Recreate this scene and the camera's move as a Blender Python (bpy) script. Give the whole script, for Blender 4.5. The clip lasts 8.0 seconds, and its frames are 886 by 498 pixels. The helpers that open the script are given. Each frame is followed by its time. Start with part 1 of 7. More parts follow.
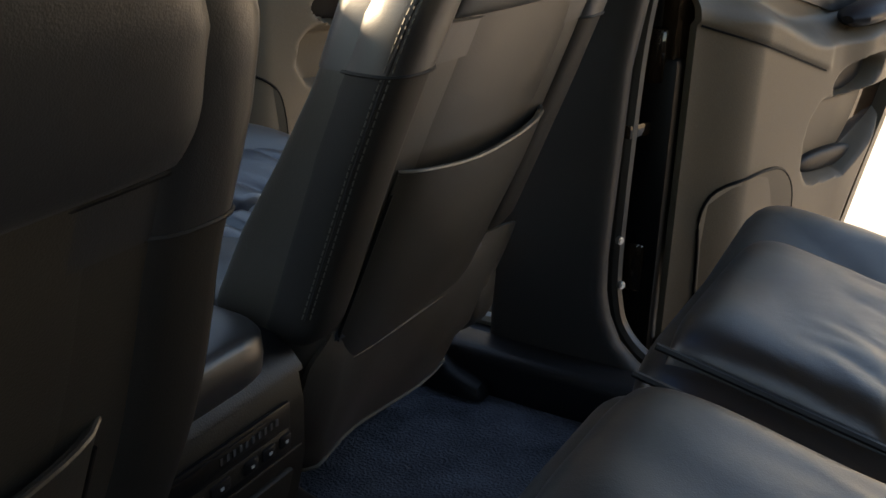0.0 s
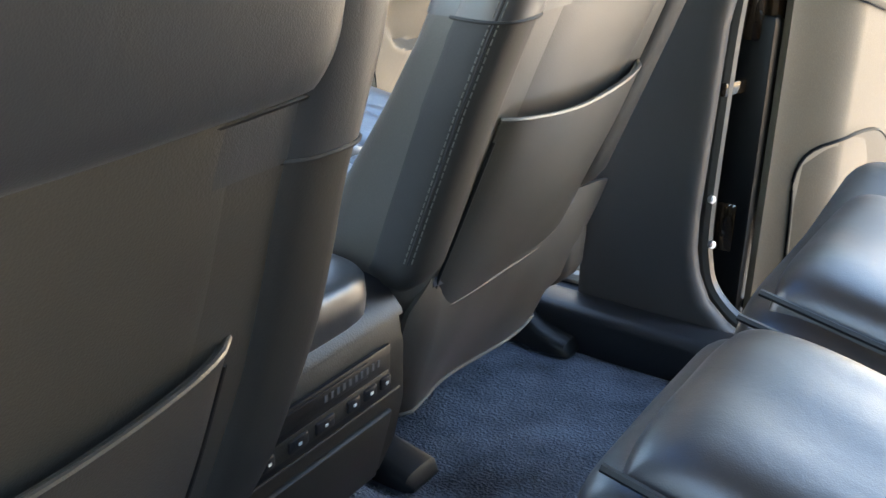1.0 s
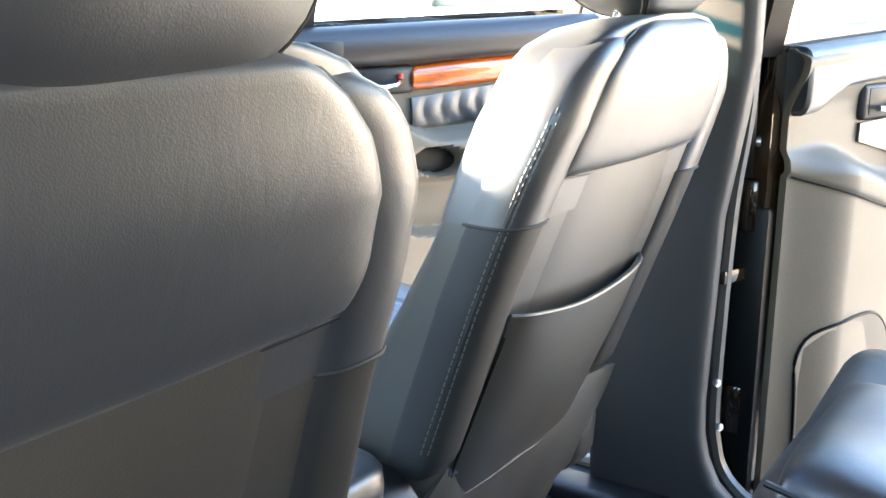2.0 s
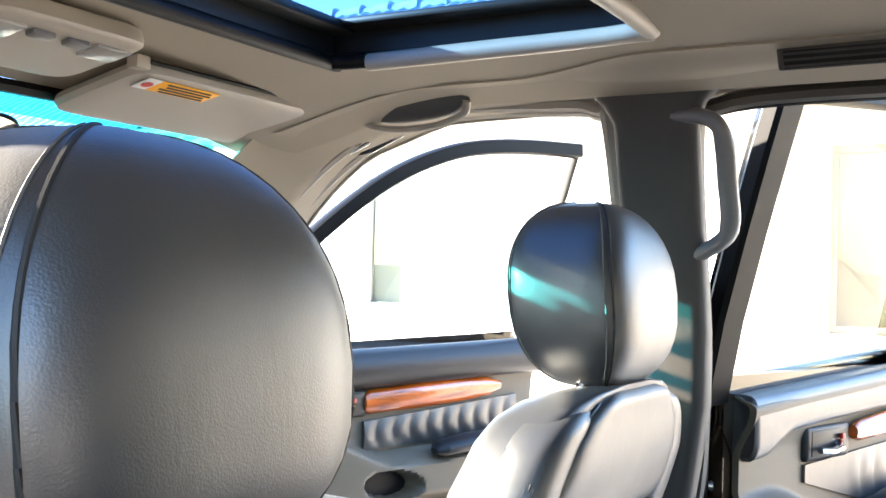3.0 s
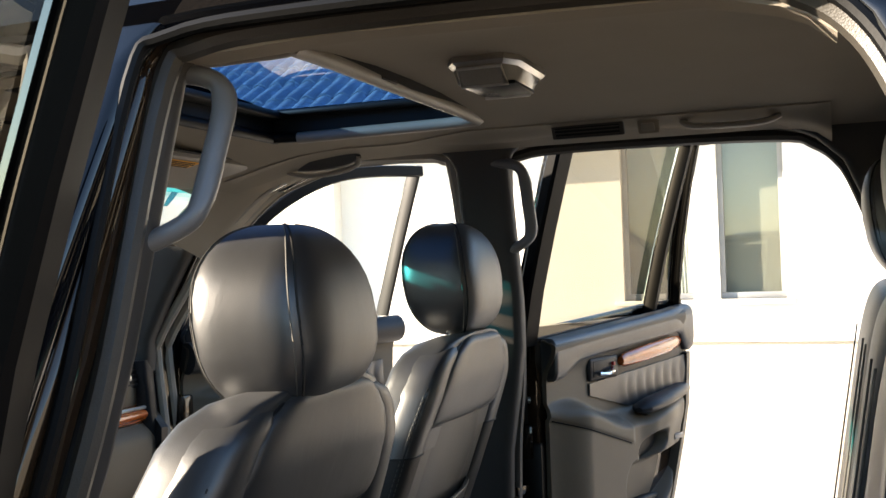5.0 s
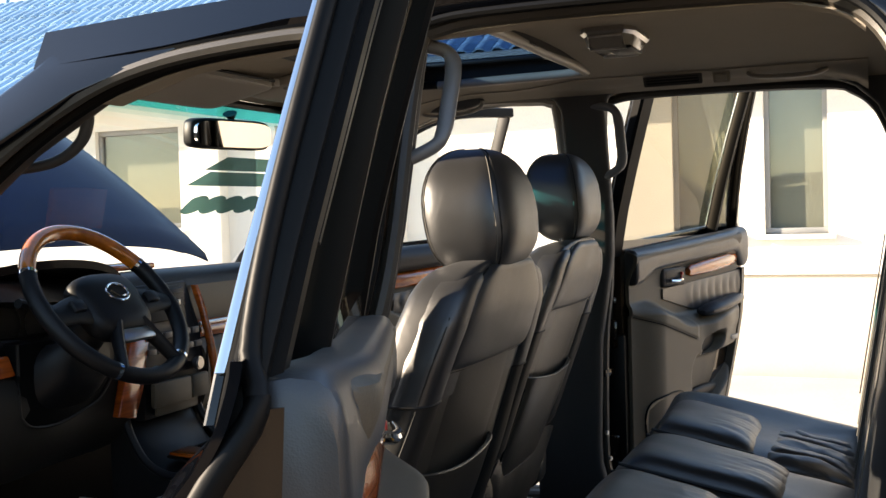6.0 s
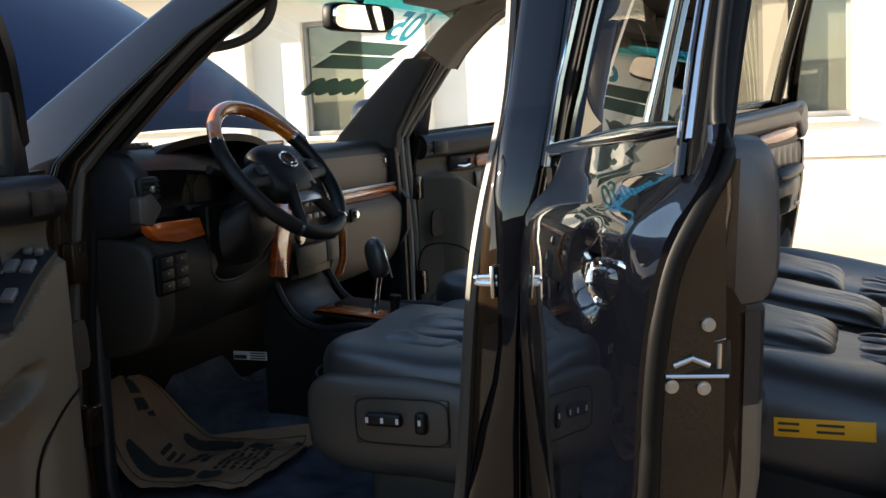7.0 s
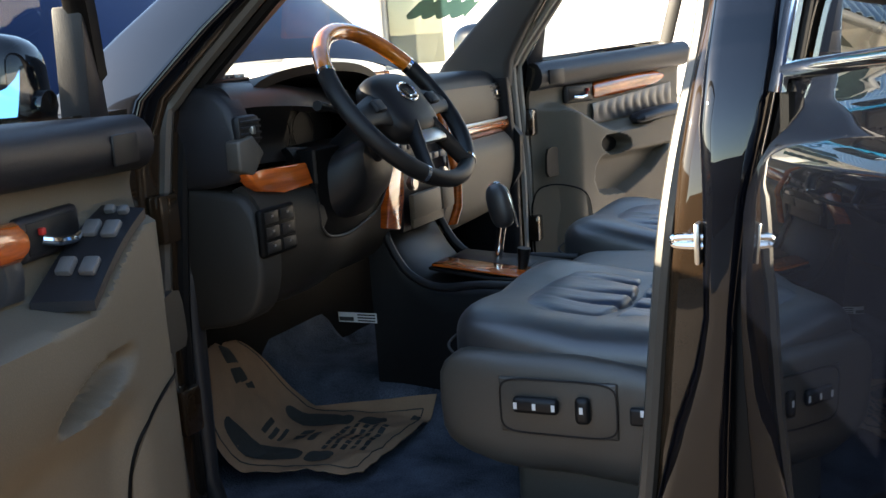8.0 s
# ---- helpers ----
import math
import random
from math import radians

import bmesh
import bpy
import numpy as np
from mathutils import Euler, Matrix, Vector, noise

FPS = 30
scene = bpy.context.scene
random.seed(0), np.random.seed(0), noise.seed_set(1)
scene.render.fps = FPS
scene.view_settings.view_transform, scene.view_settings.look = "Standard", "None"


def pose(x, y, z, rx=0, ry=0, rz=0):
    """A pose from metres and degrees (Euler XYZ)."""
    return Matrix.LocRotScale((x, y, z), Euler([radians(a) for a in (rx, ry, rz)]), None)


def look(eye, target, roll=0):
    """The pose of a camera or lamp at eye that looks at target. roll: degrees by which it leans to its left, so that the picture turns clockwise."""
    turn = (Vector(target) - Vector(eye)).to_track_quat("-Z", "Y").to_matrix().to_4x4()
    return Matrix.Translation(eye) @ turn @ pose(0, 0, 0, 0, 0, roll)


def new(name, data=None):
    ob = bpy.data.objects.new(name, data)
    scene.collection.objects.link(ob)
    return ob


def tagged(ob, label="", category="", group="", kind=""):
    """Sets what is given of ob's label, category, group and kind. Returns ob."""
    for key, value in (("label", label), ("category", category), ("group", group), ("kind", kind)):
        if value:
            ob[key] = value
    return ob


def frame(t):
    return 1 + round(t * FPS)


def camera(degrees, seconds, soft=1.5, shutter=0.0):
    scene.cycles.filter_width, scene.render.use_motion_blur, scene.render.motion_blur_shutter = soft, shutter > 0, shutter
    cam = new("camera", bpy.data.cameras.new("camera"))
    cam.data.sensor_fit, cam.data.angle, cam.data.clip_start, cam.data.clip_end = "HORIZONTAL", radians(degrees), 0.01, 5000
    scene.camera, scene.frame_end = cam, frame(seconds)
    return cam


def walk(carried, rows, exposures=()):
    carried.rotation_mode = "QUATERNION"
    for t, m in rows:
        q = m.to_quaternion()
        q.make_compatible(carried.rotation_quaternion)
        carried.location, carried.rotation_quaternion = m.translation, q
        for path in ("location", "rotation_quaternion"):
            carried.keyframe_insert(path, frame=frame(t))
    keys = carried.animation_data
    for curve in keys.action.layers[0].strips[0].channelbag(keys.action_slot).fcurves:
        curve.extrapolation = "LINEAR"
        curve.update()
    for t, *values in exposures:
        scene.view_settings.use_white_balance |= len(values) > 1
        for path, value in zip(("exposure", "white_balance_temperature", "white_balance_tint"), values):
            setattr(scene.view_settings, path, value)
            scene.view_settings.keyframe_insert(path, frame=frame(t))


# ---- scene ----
cam = camera(45.4, 8.0)
PATH = [
    (0, (0.545, -0.663, 1.357), (-0.436, 1.136, 0.556), 1.89),
    (0.5, (0.532, -0.678, 1.338), (-0.506, 1.053, 0.466), 2.03),
    (1, (0.531, -0.704, 1.335), (-0.562, 1.005, 0.481), 1.33),
    (1.2, (0.526, -0.711, 1.336), (-0.579, 1.004, 0.51), 0.88),
    (2.3, (0.557, -0.767, 1.406), (-0.621, 1.058, 1.06), 0.98),
    (2.5, (0.552, -0.777, 1.424), (-0.617, 1.074, 1.204), 1.28),
    (3, (0.527, -0.799, 1.478), (-0.567, 1.11, 1.537), 1.6),
    (3.5, (0.53, -0.888, 1.496), (-0.437, 1.077, 1.703), 0.8),
    (4, (0.575, -1.066, 1.494), (-0.3, 0.941, 1.709), 0.4),
    (4.2, (0.619, -1.164, 1.518), (-0.257, 0.846, 1.698), 0.4),
    (5.5, (0.784, -1.891, 1.457), (0.089, 0.196, 1.437), -3.0),
    (6, (0.775, -2.201, 1.437), (-0.053, -0.164, 1.359), -1.7),
    (6.5, (0.708, -2.413, 1.411), (-0.14, -0.391, 1.232), -1.8),
    (7, (0.575, -2.573, 1.384), (-0.244, -0.551, 1.1), -3.0),
    (7.5, (0.437, -2.483, 1.369), (-0.471, -0.51, 1.014), -3.7),
    (8, (0.288, -2.281, 1.369), (-0.657, -0.338, 0.961), -4.2),
]
EXPOSURES = [(0.0, 2.35, 9700, 17), (0.5, 3.8, 9200, 15), (1.0, 4.8, 8450, 13), (1.2, 4.9, 8300, 13), (2.3, 5.02, 7200, 12), (2.6, 4.87, 7000, 12), (3.0, 4.22, 6950, 12), (3.5, 3.48, 6950, 12),
             (4.2, 2.95, 7050, 12), (5.3, 1.95, 7700, 14), (6.0, 1.82, 8000, 15), (6.5, 1.72, 8000, 15), (7.0, 1.7, 8000, 14), (7.5, 2.1, 7700, 13), (8.0, 2.78, 7750, 13)]
walk(cam, [(t, look(eye, target, roll)) for t, eye, target, roll in PATH], EXPOSURES)

# ---- light and sky ----
SUN_EL, SUN_AZ = 17.35, 22.0     # height of the sun; degrees from straight ahead of the car towards its left side
world = bpy.data.worlds.new("sky")
scene.world = world
world.use_nodes = True
wn, wl = world.node_tree.nodes, world.node_tree.links
sky = wn.new("ShaderNodeTexSky")
sky.sky_type = "NISHITA"
sky.sun_disc = False
sun_from = Vector((-math.cos(radians(SUN_AZ)) * math.cos(radians(SUN_EL)), -math.sin(radians(SUN_AZ)) * math.cos(radians(SUN_EL)), math.sin(radians(SUN_EL))))
sky.sun_elevation = radians(SUN_EL)
sky.sun_rotation = math.atan2(sun_from.x, sun_from.y)
sky.air_density, sky.dust_density, sky.ozone_density = 1.0, 0.25, 3.0
wl.new(sky.outputs["Color"], wn["Background"].inputs["Color"])
wn["Background"].inputs["Strength"].default_value = 0.15
sun = new("sun", bpy.data.lights.new("sun", "SUN"))
sun.data.energy, sun.data.angle, sun.data.color = 4.6, radians(0.6), (1.0, 0.93, 0.82)
sun.matrix_world = look((sun_from * 30), (0, 0, 0))


# ---- materials ----
def material(name, color, rough=0.5, metal=0.0, spread=0.25, big=3.0, fine=180.0, bump=0.15, depth=0.0006, coat=0.0, spec=0.5, stretch=(1, 1, 1), rvar=0.12, voronoi=False):
    """A surface with stains at a large scale, grain at a fine one, and relief."""
    m = bpy.data.materials.new(name)
    m.use_nodes = True
    n, k = m.node_tree.nodes, m.node_tree.links
    b = n["Principled BSDF"]
    b.inputs["Roughness"].default_value, b.inputs["Metallic"].default_value = rough, metal
    b.inputs["Coat Weight"].default_value, b.inputs["Coat Roughness"].default_value = coat, 0.012
    b.inputs["Specular IOR Level"].default_value = spec
    tc = n.new("ShaderNodeTexCoord")
    mp = n.new("ShaderNodeMapping")
    mp.inputs["Scale"].default_value = stretch
    k.new(tc.outputs["Object"], mp.inputs["Vector"])
    large, small = n.new("ShaderNodeTexNoise"), n.new("ShaderNodeTexVoronoi" if voronoi else "ShaderNodeTexNoise")
    large.inputs["Scale"].default_value, small.inputs["Scale"].default_value = big, fine
    large.inputs["Detail"].default_value = 5
    for t in (large, small):
        k.new(mp.outputs["Vector"], t.inputs["Vector"])
    fine_out = small.outputs["Distance"] if voronoi else small.outputs["Fac"]
    mix = n.new("ShaderNodeMath")
    mix.operation = "MULTIPLY_ADD"
    k.new(fine_out, mix.inputs[0])
    mix.inputs[1].default_value = 0.35
    k.new(large.outputs["Fac"], mix.inputs[2])
    ramp = n.new("ShaderNodeValToRGB")
    lo, hi = [c * (1 - spread) for c in color], [min(1, c * (1 + spread)) for c in color]
    ramp.color_ramp.elements[0].position, ramp.color_ramp.elements[1].position = 0.40, 0.92
    ramp.color_ramp.elements[0].color, ramp.color_ramp.elements[1].color = (*lo, 1), (*hi, 1)
    k.new(mix.outputs[0], ramp.inputs["Fac"])
    k.new(ramp.outputs["Color"], b.inputs["Base Color"])
    rr = n.new("ShaderNodeMapRange")
    rr.inputs["To Min"].default_value, rr.inputs["To Max"].default_value = max(0.02, rough - rvar), min(1, rough + rvar)
    k.new(large.outputs["Fac"], rr.inputs["Value"])
    k.new(rr.outputs["Result"], b.inputs["Roughness"])
    if bump:
        bm_ = n.new("ShaderNodeBump")
        bm_.inputs["Strength"].default_value, bm_.inputs["Distance"].default_value = bump, depth
        k.new(fine_out, bm_.inputs["Height"])
        k.new(bm_.outputs["Normal"], b.inputs["Normal"])
    return m


def wrinkled(m, scale, strength, depth, stretch):
    """Adds soft creases below the grain of a leather."""
    n, k = m.node_tree.nodes, m.node_tree.links
    first = next(x for x in n if x.type == "BUMP")
    tc = next(x for x in n if x.type == "TEX_COORD")
    mp, tx, b2 = n.new("ShaderNodeMapping"), n.new("ShaderNodeTexNoise"), n.new("ShaderNodeBump")
    mp.inputs["Scale"].default_value = stretch
    tx.inputs["Scale"].default_value, tx.inputs["Detail"].default_value, tx.inputs["Distortion"].default_value = scale, 3, 0.8
    b2.inputs["Strength"].default_value, b2.inputs["Distance"].default_value = strength, depth
    k.new(tc.outputs["Object"], mp.inputs["Vector"])
    k.new(mp.outputs["Vector"], tx.inputs["Vector"])
    k.new(tx.outputs["Fac"], b2.inputs["Height"])
    k.new(b2.outputs["Normal"], first.inputs["Normal"])
    return m


LEATHER = wrinkled(material("black_leather", (0.0185, 0.0190, 0.0205), 0.41, fine=760, bump=0.16, depth=0.0006, voronoi=True, spread=0.20, spec=1.0), 20, 0.14, 0.004, (1, 1, 0.6))
# creased black leather; the sky's blue sheen is put into its colour
LEATHER_SOFT = wrinkled(material("creased_leather_sky_tint", (0.024, 0.033, 0.048), 0.36, fine=760, bump=0.16, depth=0.0006, voronoi=True, spread=0.18, spec=0.95), 15, 0.22, 0.007, (0.5, 1.6, 1))
LEATHER_MATT = material("matt_leather", (0.019, 0.018, 0.017), 0.60, fine=620, bump=0.2, depth=0.0005, voronoi=True, spread=0.16, spec=0.35)
LEATHER.node_tree.nodes["Principled BSDF"].inputs["Sheen Weight"].default_value = 0.05
LEATHER.node_tree.nodes["Principled BSDF"].inputs["Sheen Roughness"].default_value = 0.45
VINYL = material("grey_vinyl", (0.046, 0.041, 0.034), 0.40, fine=520, bump=0.25, depth=0.0005, voronoi=True, spread=0.15, spec=0.6)
PANEL = material("door_trim", (0.116, 0.096, 0.070), 0.50, fine=460, bump=0.22, depth=0.0005, voronoi=True, spread=0.14, spec=0.32)
# door trim's grey-brown with under-dash shade in its colour; also the console's own charcoal
SHADED_CHARCOAL = material("shaded_charcoal_trim", (0.021, 0.0185, 0.0155), 0.50, fine=460, bump=0.22, depth=0.0005, voronoi=True, spread=0.14, spec=0.28)
PANEL_DARK = material("dark_trim", (0.012, 0.012, 0.014), 0.45, fine=460, bump=0.3, depth=0.0006, voronoi=True, spread=0.16, spec=0.35)
PILLAR = material("pillar_trim", (0.045, 0.042, 0.040), 0.6, fine=420, bump=0.2, depth=0.0004, spread=0.14)
# for the unseen wall behind the car; its tone sets the bounced light
WALL_GREY = material("bounce_wall_render", (0.27, 0.235, 0.19), 0.9, fine=55, big=0.9, bump=0.35, depth=0.006, spread=0.16)
LINER = material("headliner_cloth", (0.30, 0.262, 0.215), 0.92, fine=650, bump=0.3, depth=0.0006, spread=0.10, spec=0.15)
LINER_HARD = material("liner_plastic", (0.31, 0.28, 0.24), 0.5, fine=500, bump=0.15, depth=0.0003, spread=0.10)
CARPET = material("blue_grey_carpet", (0.075, 0.090, 0.115), 0.95, fine=230, bump=1.0, depth=0.008, spread=0.75, big=9, spec=0.1)
# the car's black paint, with the blue sky's reflection put into its colour
HOOD_SKY = material("black_paint_sky_tint", (0.003, 0.013, 0.046), 0.30, spread=0.3, fine=900, bump=0.0, coat=0.22, rvar=0.05, spec=0.02)
PAINT = material("black_paint", (0.0014, 0.0018, 0.0032), 0.30, spread=0.3, fine=900, bump=0.0, coat=1.0, rvar=0.05, spec=0.02)
# black jamb paint with the sandy ground's brown reflection put into its colour
JAMB = material("black_jamb_ground_tint", (0.020, 0.0118, 0.0065), 0.30, spread=0.3, fine=900, bump=0.0, coat=1.0, rvar=0.06, spec=0.02)
FRAME = material("matt_black_frame", (0.0035, 0.0034, 0.0034), 0.45, fine=300, bump=0.05, spread=0.2, spec=0.08)
RUBBER = material("black_rubber", (0.0045, 0.0045, 0.0045), 0.45, fine=300, bump=0.1, spread=0.2, spec=0.14)
BLACK = material("black_plastic", (0.0075, 0.0075, 0.008), 0.45, fine=500, bump=0.2, depth=0.0003, spread=0.2, spec=0.30)
GREY = material("switch_grey", (0.11, 0.107, 0.105), 0.4, fine=500, bump=0.1, spread=0.15)
CHROME = material("chrome", (0.80, 0.80, 0.80), 0.08, metal=1.0, spread=0.05, bump=0.0, rvar=0.04)
STEEL = material("zinc_steel", (0.55, 0.53, 0.50), 0.32, metal=1.0, spread=0.15, fine=90, bump=0.05)
PIPING = material("seat_piping", (0.026, 0.025, 0.024), 0.6, fine=300, bump=0.1, spread=0.1, spec=0.2)
THREAD = material("grey_thread", (0.085, 0.08, 0.07), 0.7, fine=900, bump=0.2, spread=0.2)
HANDLE = material("grip_plastic", (0.16, 0.16, 0.163), 0.32, fine=500, bump=0.12, depth=0.0003, spread=0.08)
WOOD = material("glossy_walnut", (0.47, 0.092, 0.011), 0.22, fine=46, big=9, bump=0.0, spread=0.55, coat=1.0, stretch=(1.0, 0.35, 6.0), rvar=0.05)
WOOD_WHEEL = material("glossy_wheel_wood", (0.50, 0.135, 0.012), 0.2, fine=60, big=16, bump=0.0, spread=0.5, coat=1.0, stretch=(1, 1, 1), rvar=0.05)
PAPER = material("brown_paper", (0.30, 0.175, 0.10), 0.9, fine=240, big=14, bump=0.5, depth=0.001, spread=0.16)
INK = material("dark_print", (0.035, 0.036, 0.032), 0.9, fine=120, bump=0.2, spread=0.25)
YELLOW = material("yellow_label", (0.85, 0.38, 0.012), 0.5, fine=200, bump=0.1, spread=0.08)
WHITE = material("white_label", (0.66, 0.66, 0.64), 0.5, fine=200, bump=0.1, spread=0.06)
RED = material("red_plastic", (0.45, 0.02, 0.015), 0.4, fine=200, bump=0.1, spread=0.1)
LENS = material("lamp_lens", (0.26, 0.25, 0.23), 0.18, fine=260, bump=0.3, depth=0.0008, spread=0.12)
PLASTER = material("white_plaster", (0.80, 0.775, 0.72), 0.9, fine=55, big=0.9, bump=0.35, depth=0.006, spread=0.07)
PAVING = material("sandy_paving", (0.17, 0.13, 0.093), 0.9, fine=55, big=0.6, bump=0.5, depth=0.006, spread=0.22)
BROWN_WALL = material("brown_render", (0.075, 0.052, 0.036), 0.9, fine=45, big=0.8, bump=0.4, depth=0.006, spread=0.18)
STONE_BAND = material("cream_render", (0.66, 0.60, 0.50), 0.85, fine=60, big=1.6, bump=0.3, depth=0.004, spread=0.10)
CONCRETE = material("pale_concrete", (0.62, 0.555, 0.47), 0.9, fine=38, big=0.7, bump=0.4, depth=0.006, spread=0.14)
TILE = material("blue_roof_tile", (0.27, 0.43, 0.58), 0.24, fine=70, big=3.5, bump=0.2, depth=0.003, spread=0.30)
BLIND = material("cream_blind", (0.46, 0.43, 0.37), 0.85, fine=160, big=2.0, bump=0.3, depth=0.002, spread=0.08)
GREYFRAME = material("grey_window_frame", (0.28, 0.28, 0.27), 0.5, fine=120, bump=0.1, spread=0.12)


def pane(name, tint, gloss=0.06, rough=0.0, edge=0.75):
    """Window glass: lets light through with a tint, and reflects."""
    m = bpy.data.materials.new(name)
    m.use_nodes = True
    n, k = m.node_tree.nodes, m.node_tree.links
    n.remove(n["Principled BSDF"])
    t, g, mx, fr, pw, sc = (n.new("ShaderNode" + x) for x in ("BsdfTransparent", "BsdfGlossy", "MixShader", "LayerWeight", "Math", "Math"))
    t.inputs["Color"].default_value = (*tint, 1)
    g.inputs["Roughness"].default_value = rough
    pw.operation, sc.operation = "POWER", "MULTIPLY_ADD"
    fr.inputs["Blend"].default_value = 0.5
    pw.inputs[1].default_value = 5.0
    sc.inputs[1].default_value, sc.inputs[2].default_value = edge, gloss
    k.new(fr.outputs["Facing"], pw.inputs[0])
    k.new(pw.outputs[0], sc.inputs[0])
    k.new(sc.outputs[0], mx.inputs["Fac"])
    k.new(t.outputs[0], mx.inputs[1])
    k.new(g.outputs[0], mx.inputs[2])
    k.new(mx.outputs[0], n["Material Output"].inputs["Surface"])
    return m


GLASS = pane("clear_glass", (0.90, 0.92, 0.90))
GLASS_REAR = pane("bronze_glass", (0.37, 0.345, 0.285), 0.05, edge=1.0)
GLASS_SUN = pane("sunroof_glass", (0.30, 0.43, 0.56), 0.006, edge=0.38)
GLASS_BAND = pane("teal_shade_band", (0.03, 0.62, 0.70))
GLASS_HOUSE = pane("house_glass", (0.80, 0.82, 0.80), 0.06)
GLASS_TAIL = pane("privacy_glass", (0.55, 0.55, 0.52), 0.06)
MIRROR_BLUE = material("blue_mirror", (0.30, 0.74, 0.90), 0.02, metal=1.0, spread=0.01, bump=0.0, rvar=0.0)
MIRROR = material("mirror", (0.92, 0.92, 0.92), 0.02, metal=1.0, spread=0.01, bump=0.0, rvar=0.0)


# ---- shapes ----
ORIGIN = {}


def thing(name, label, category, at=(0, 0, 0), turn=0.0, group="", kind="", local=False):
    """A top-level Empty at the base of a thing."""
    ob = tagged(new(name), label, category, group, kind)
    ob.empty_display_size = 0.05
    ob.matrix_world = pose(*at, 0, 0, turn)
    ORIGIN[ob] = Vector((0, 0, 0)) if local else Vector(at)
    return ob


def mesh_of(name, bm, mat, smooth=True):
    bmesh.ops.recalc_face_normals(bm, faces=bm.faces)
    me = bpy.data.meshes.new(name)
    bm.to_mesh(me)
    bm.free()
    me.materials.append(mat)
    if smooth:
        me.shade_smooth()
        me.set_sharp_from_angle(angle=radians(38))
    return me


def part(name, bm, mat, parent, label="", smooth=True):
    """Links a bmesh as one mesh object under a thing or a part."""
    o = ORIGIN[parent]
    bmesh.ops.translate(bm, vec=-o, verts=bm.verts)
    ob = new(name, mesh_of(name, bm, mat, smooth))
    ob.parent = parent
    ORIGIN[ob] = o
    if label:
        tagged(ob, label)
    return ob


def solid(name, bm, mat, label, category, group="", kind="", smooth=True):
    """A thing of one mesh."""
    return tagged(new(name, mesh_of(name, bm, mat, smooth)), label, category, group, kind)


def join(*many):
    out = bmesh.new()
    for b in many:
        me = bpy.data.meshes.new("t")
        b.to_mesh(me)
        b.free()
        out.from_mesh(me)
        bpy.data.meshes.remove(me)
    return out


def moved(bm, m):
    bmesh.ops.transform(bm, matrix=m, verts=bm.verts)
    return bm


def rbox(center, size, r=0.01, seg=2, m=None):
    """A box with rounded edges."""
    bm = bmesh.new()
    bmesh.ops.create_cube(bm, size=1.0, matrix=Matrix.Diagonal((*size, 1)))
    r = min(r, min(size) * 0.49)
    if r > 0:
        bmesh.ops.bevel(bm, geom=bm.edges[:], offset=r, segments=seg, affect="EDGES", profile=0.5)
    if m is not None:
        moved(bm, m)
    bmesh.ops.translate(bm, vec=center, verts=bm.verts)
    return bm


def loft(rings, closed=True, cap=True):
    """A skin over rings of equally many points."""
    bm = bmesh.new()
    vs = [[bm.verts.new(p) for p in ring] for ring in rings]
    n = len(vs[0])
    for a, b in zip(vs, vs[1:]):
        for i in range(n if closed else n - 1):
            j = (i + 1) % n
            bm.faces.new((a[i], a[j], b[j], b[i]))
    if cap and closed:
        bm.faces.new(vs[0])
        bm.faces.new(vs[-1])
    return bm


def smooth_path(pts, n=6, closed=False):
    """A soft curve through a few points."""
    p = [Vector(q) for q in pts]
    out, m = [], len(p)
    for i in range(m if closed else m - 1):
        a, b = p[i], p[(i + 1) % m]
        pa = p[i - 1] if (i or closed) else a
        pb = p[(i + 2) % m] if (closed or i + 2 < m) else b
        for s in range(n):
            t = s / n
            out.append(0.5 * ((2 * a) + (b - pa) * t + (2 * pa - 5 * a + 4 * b - pb) * t * t + (3 * a - pa - 3 * b + pb) * t ** 3))
    if not closed:
        out.append(p[-1])
    return out


def tube(pts, r, sides=8, closed=False, flat=1.0, up=(0, 0, 1)):
    """A round (or flattened) bar along points; r may be a list."""
    p = [Vector(q) for q in pts]
    n = len(p)
    rs = r if isinstance(r, (list, tuple)) else [r] * n
    rings, up = [], Vector(up)
    for i in range(n):
        a = p[i - 1] if (i or closed) else p[0]
        b = p[(i + 1) % n] if (closed or i + 1 < n) else p[-1]
        d = (b - a).normalized()
        s = d.cross(up)
        if s.length < 1e-3:
            s = d.cross(Vector((0.3, 1, 0.1)))
        s.normalize()
        u = s.cross(d).normalized()
        rings.append([p[i] + rs[i] * (math.cos(k * math.tau / sides) * s + flat * math.sin(k * math.tau / sides) * u) for k in range(sides)])
    if closed:
        rings.append(rings[0])
        bm = loft(rings, cap=False)
        bmesh.ops.remove_doubles(bm, verts=bm.verts, dist=1e-6)
        return bm
    return loft(rings)


def slab(pts, depth, bevel=0.0, seg=2):
    """A polygon in space, thickened along the vector depth."""
    bm = bmesh.new()
    d = Vector(depth)
    lo, hi = [bm.verts.new(Vector(p)) for p in pts], [bm.verts.new(Vector(p) + d) for p in pts]
    n = len(pts)
    bm.faces.new(lo)
    bm.faces.new(hi)
    for i in range(n):
        j = (i + 1) % n
        bm.faces.new((lo[i], lo[j], hi[j], hi[i]))
    if bevel:
        bmesh.ops.bevel(bm, geom=bm.edges[:], offset=bevel, segments=seg, affect="EDGES", profile=0.5)
    return bm


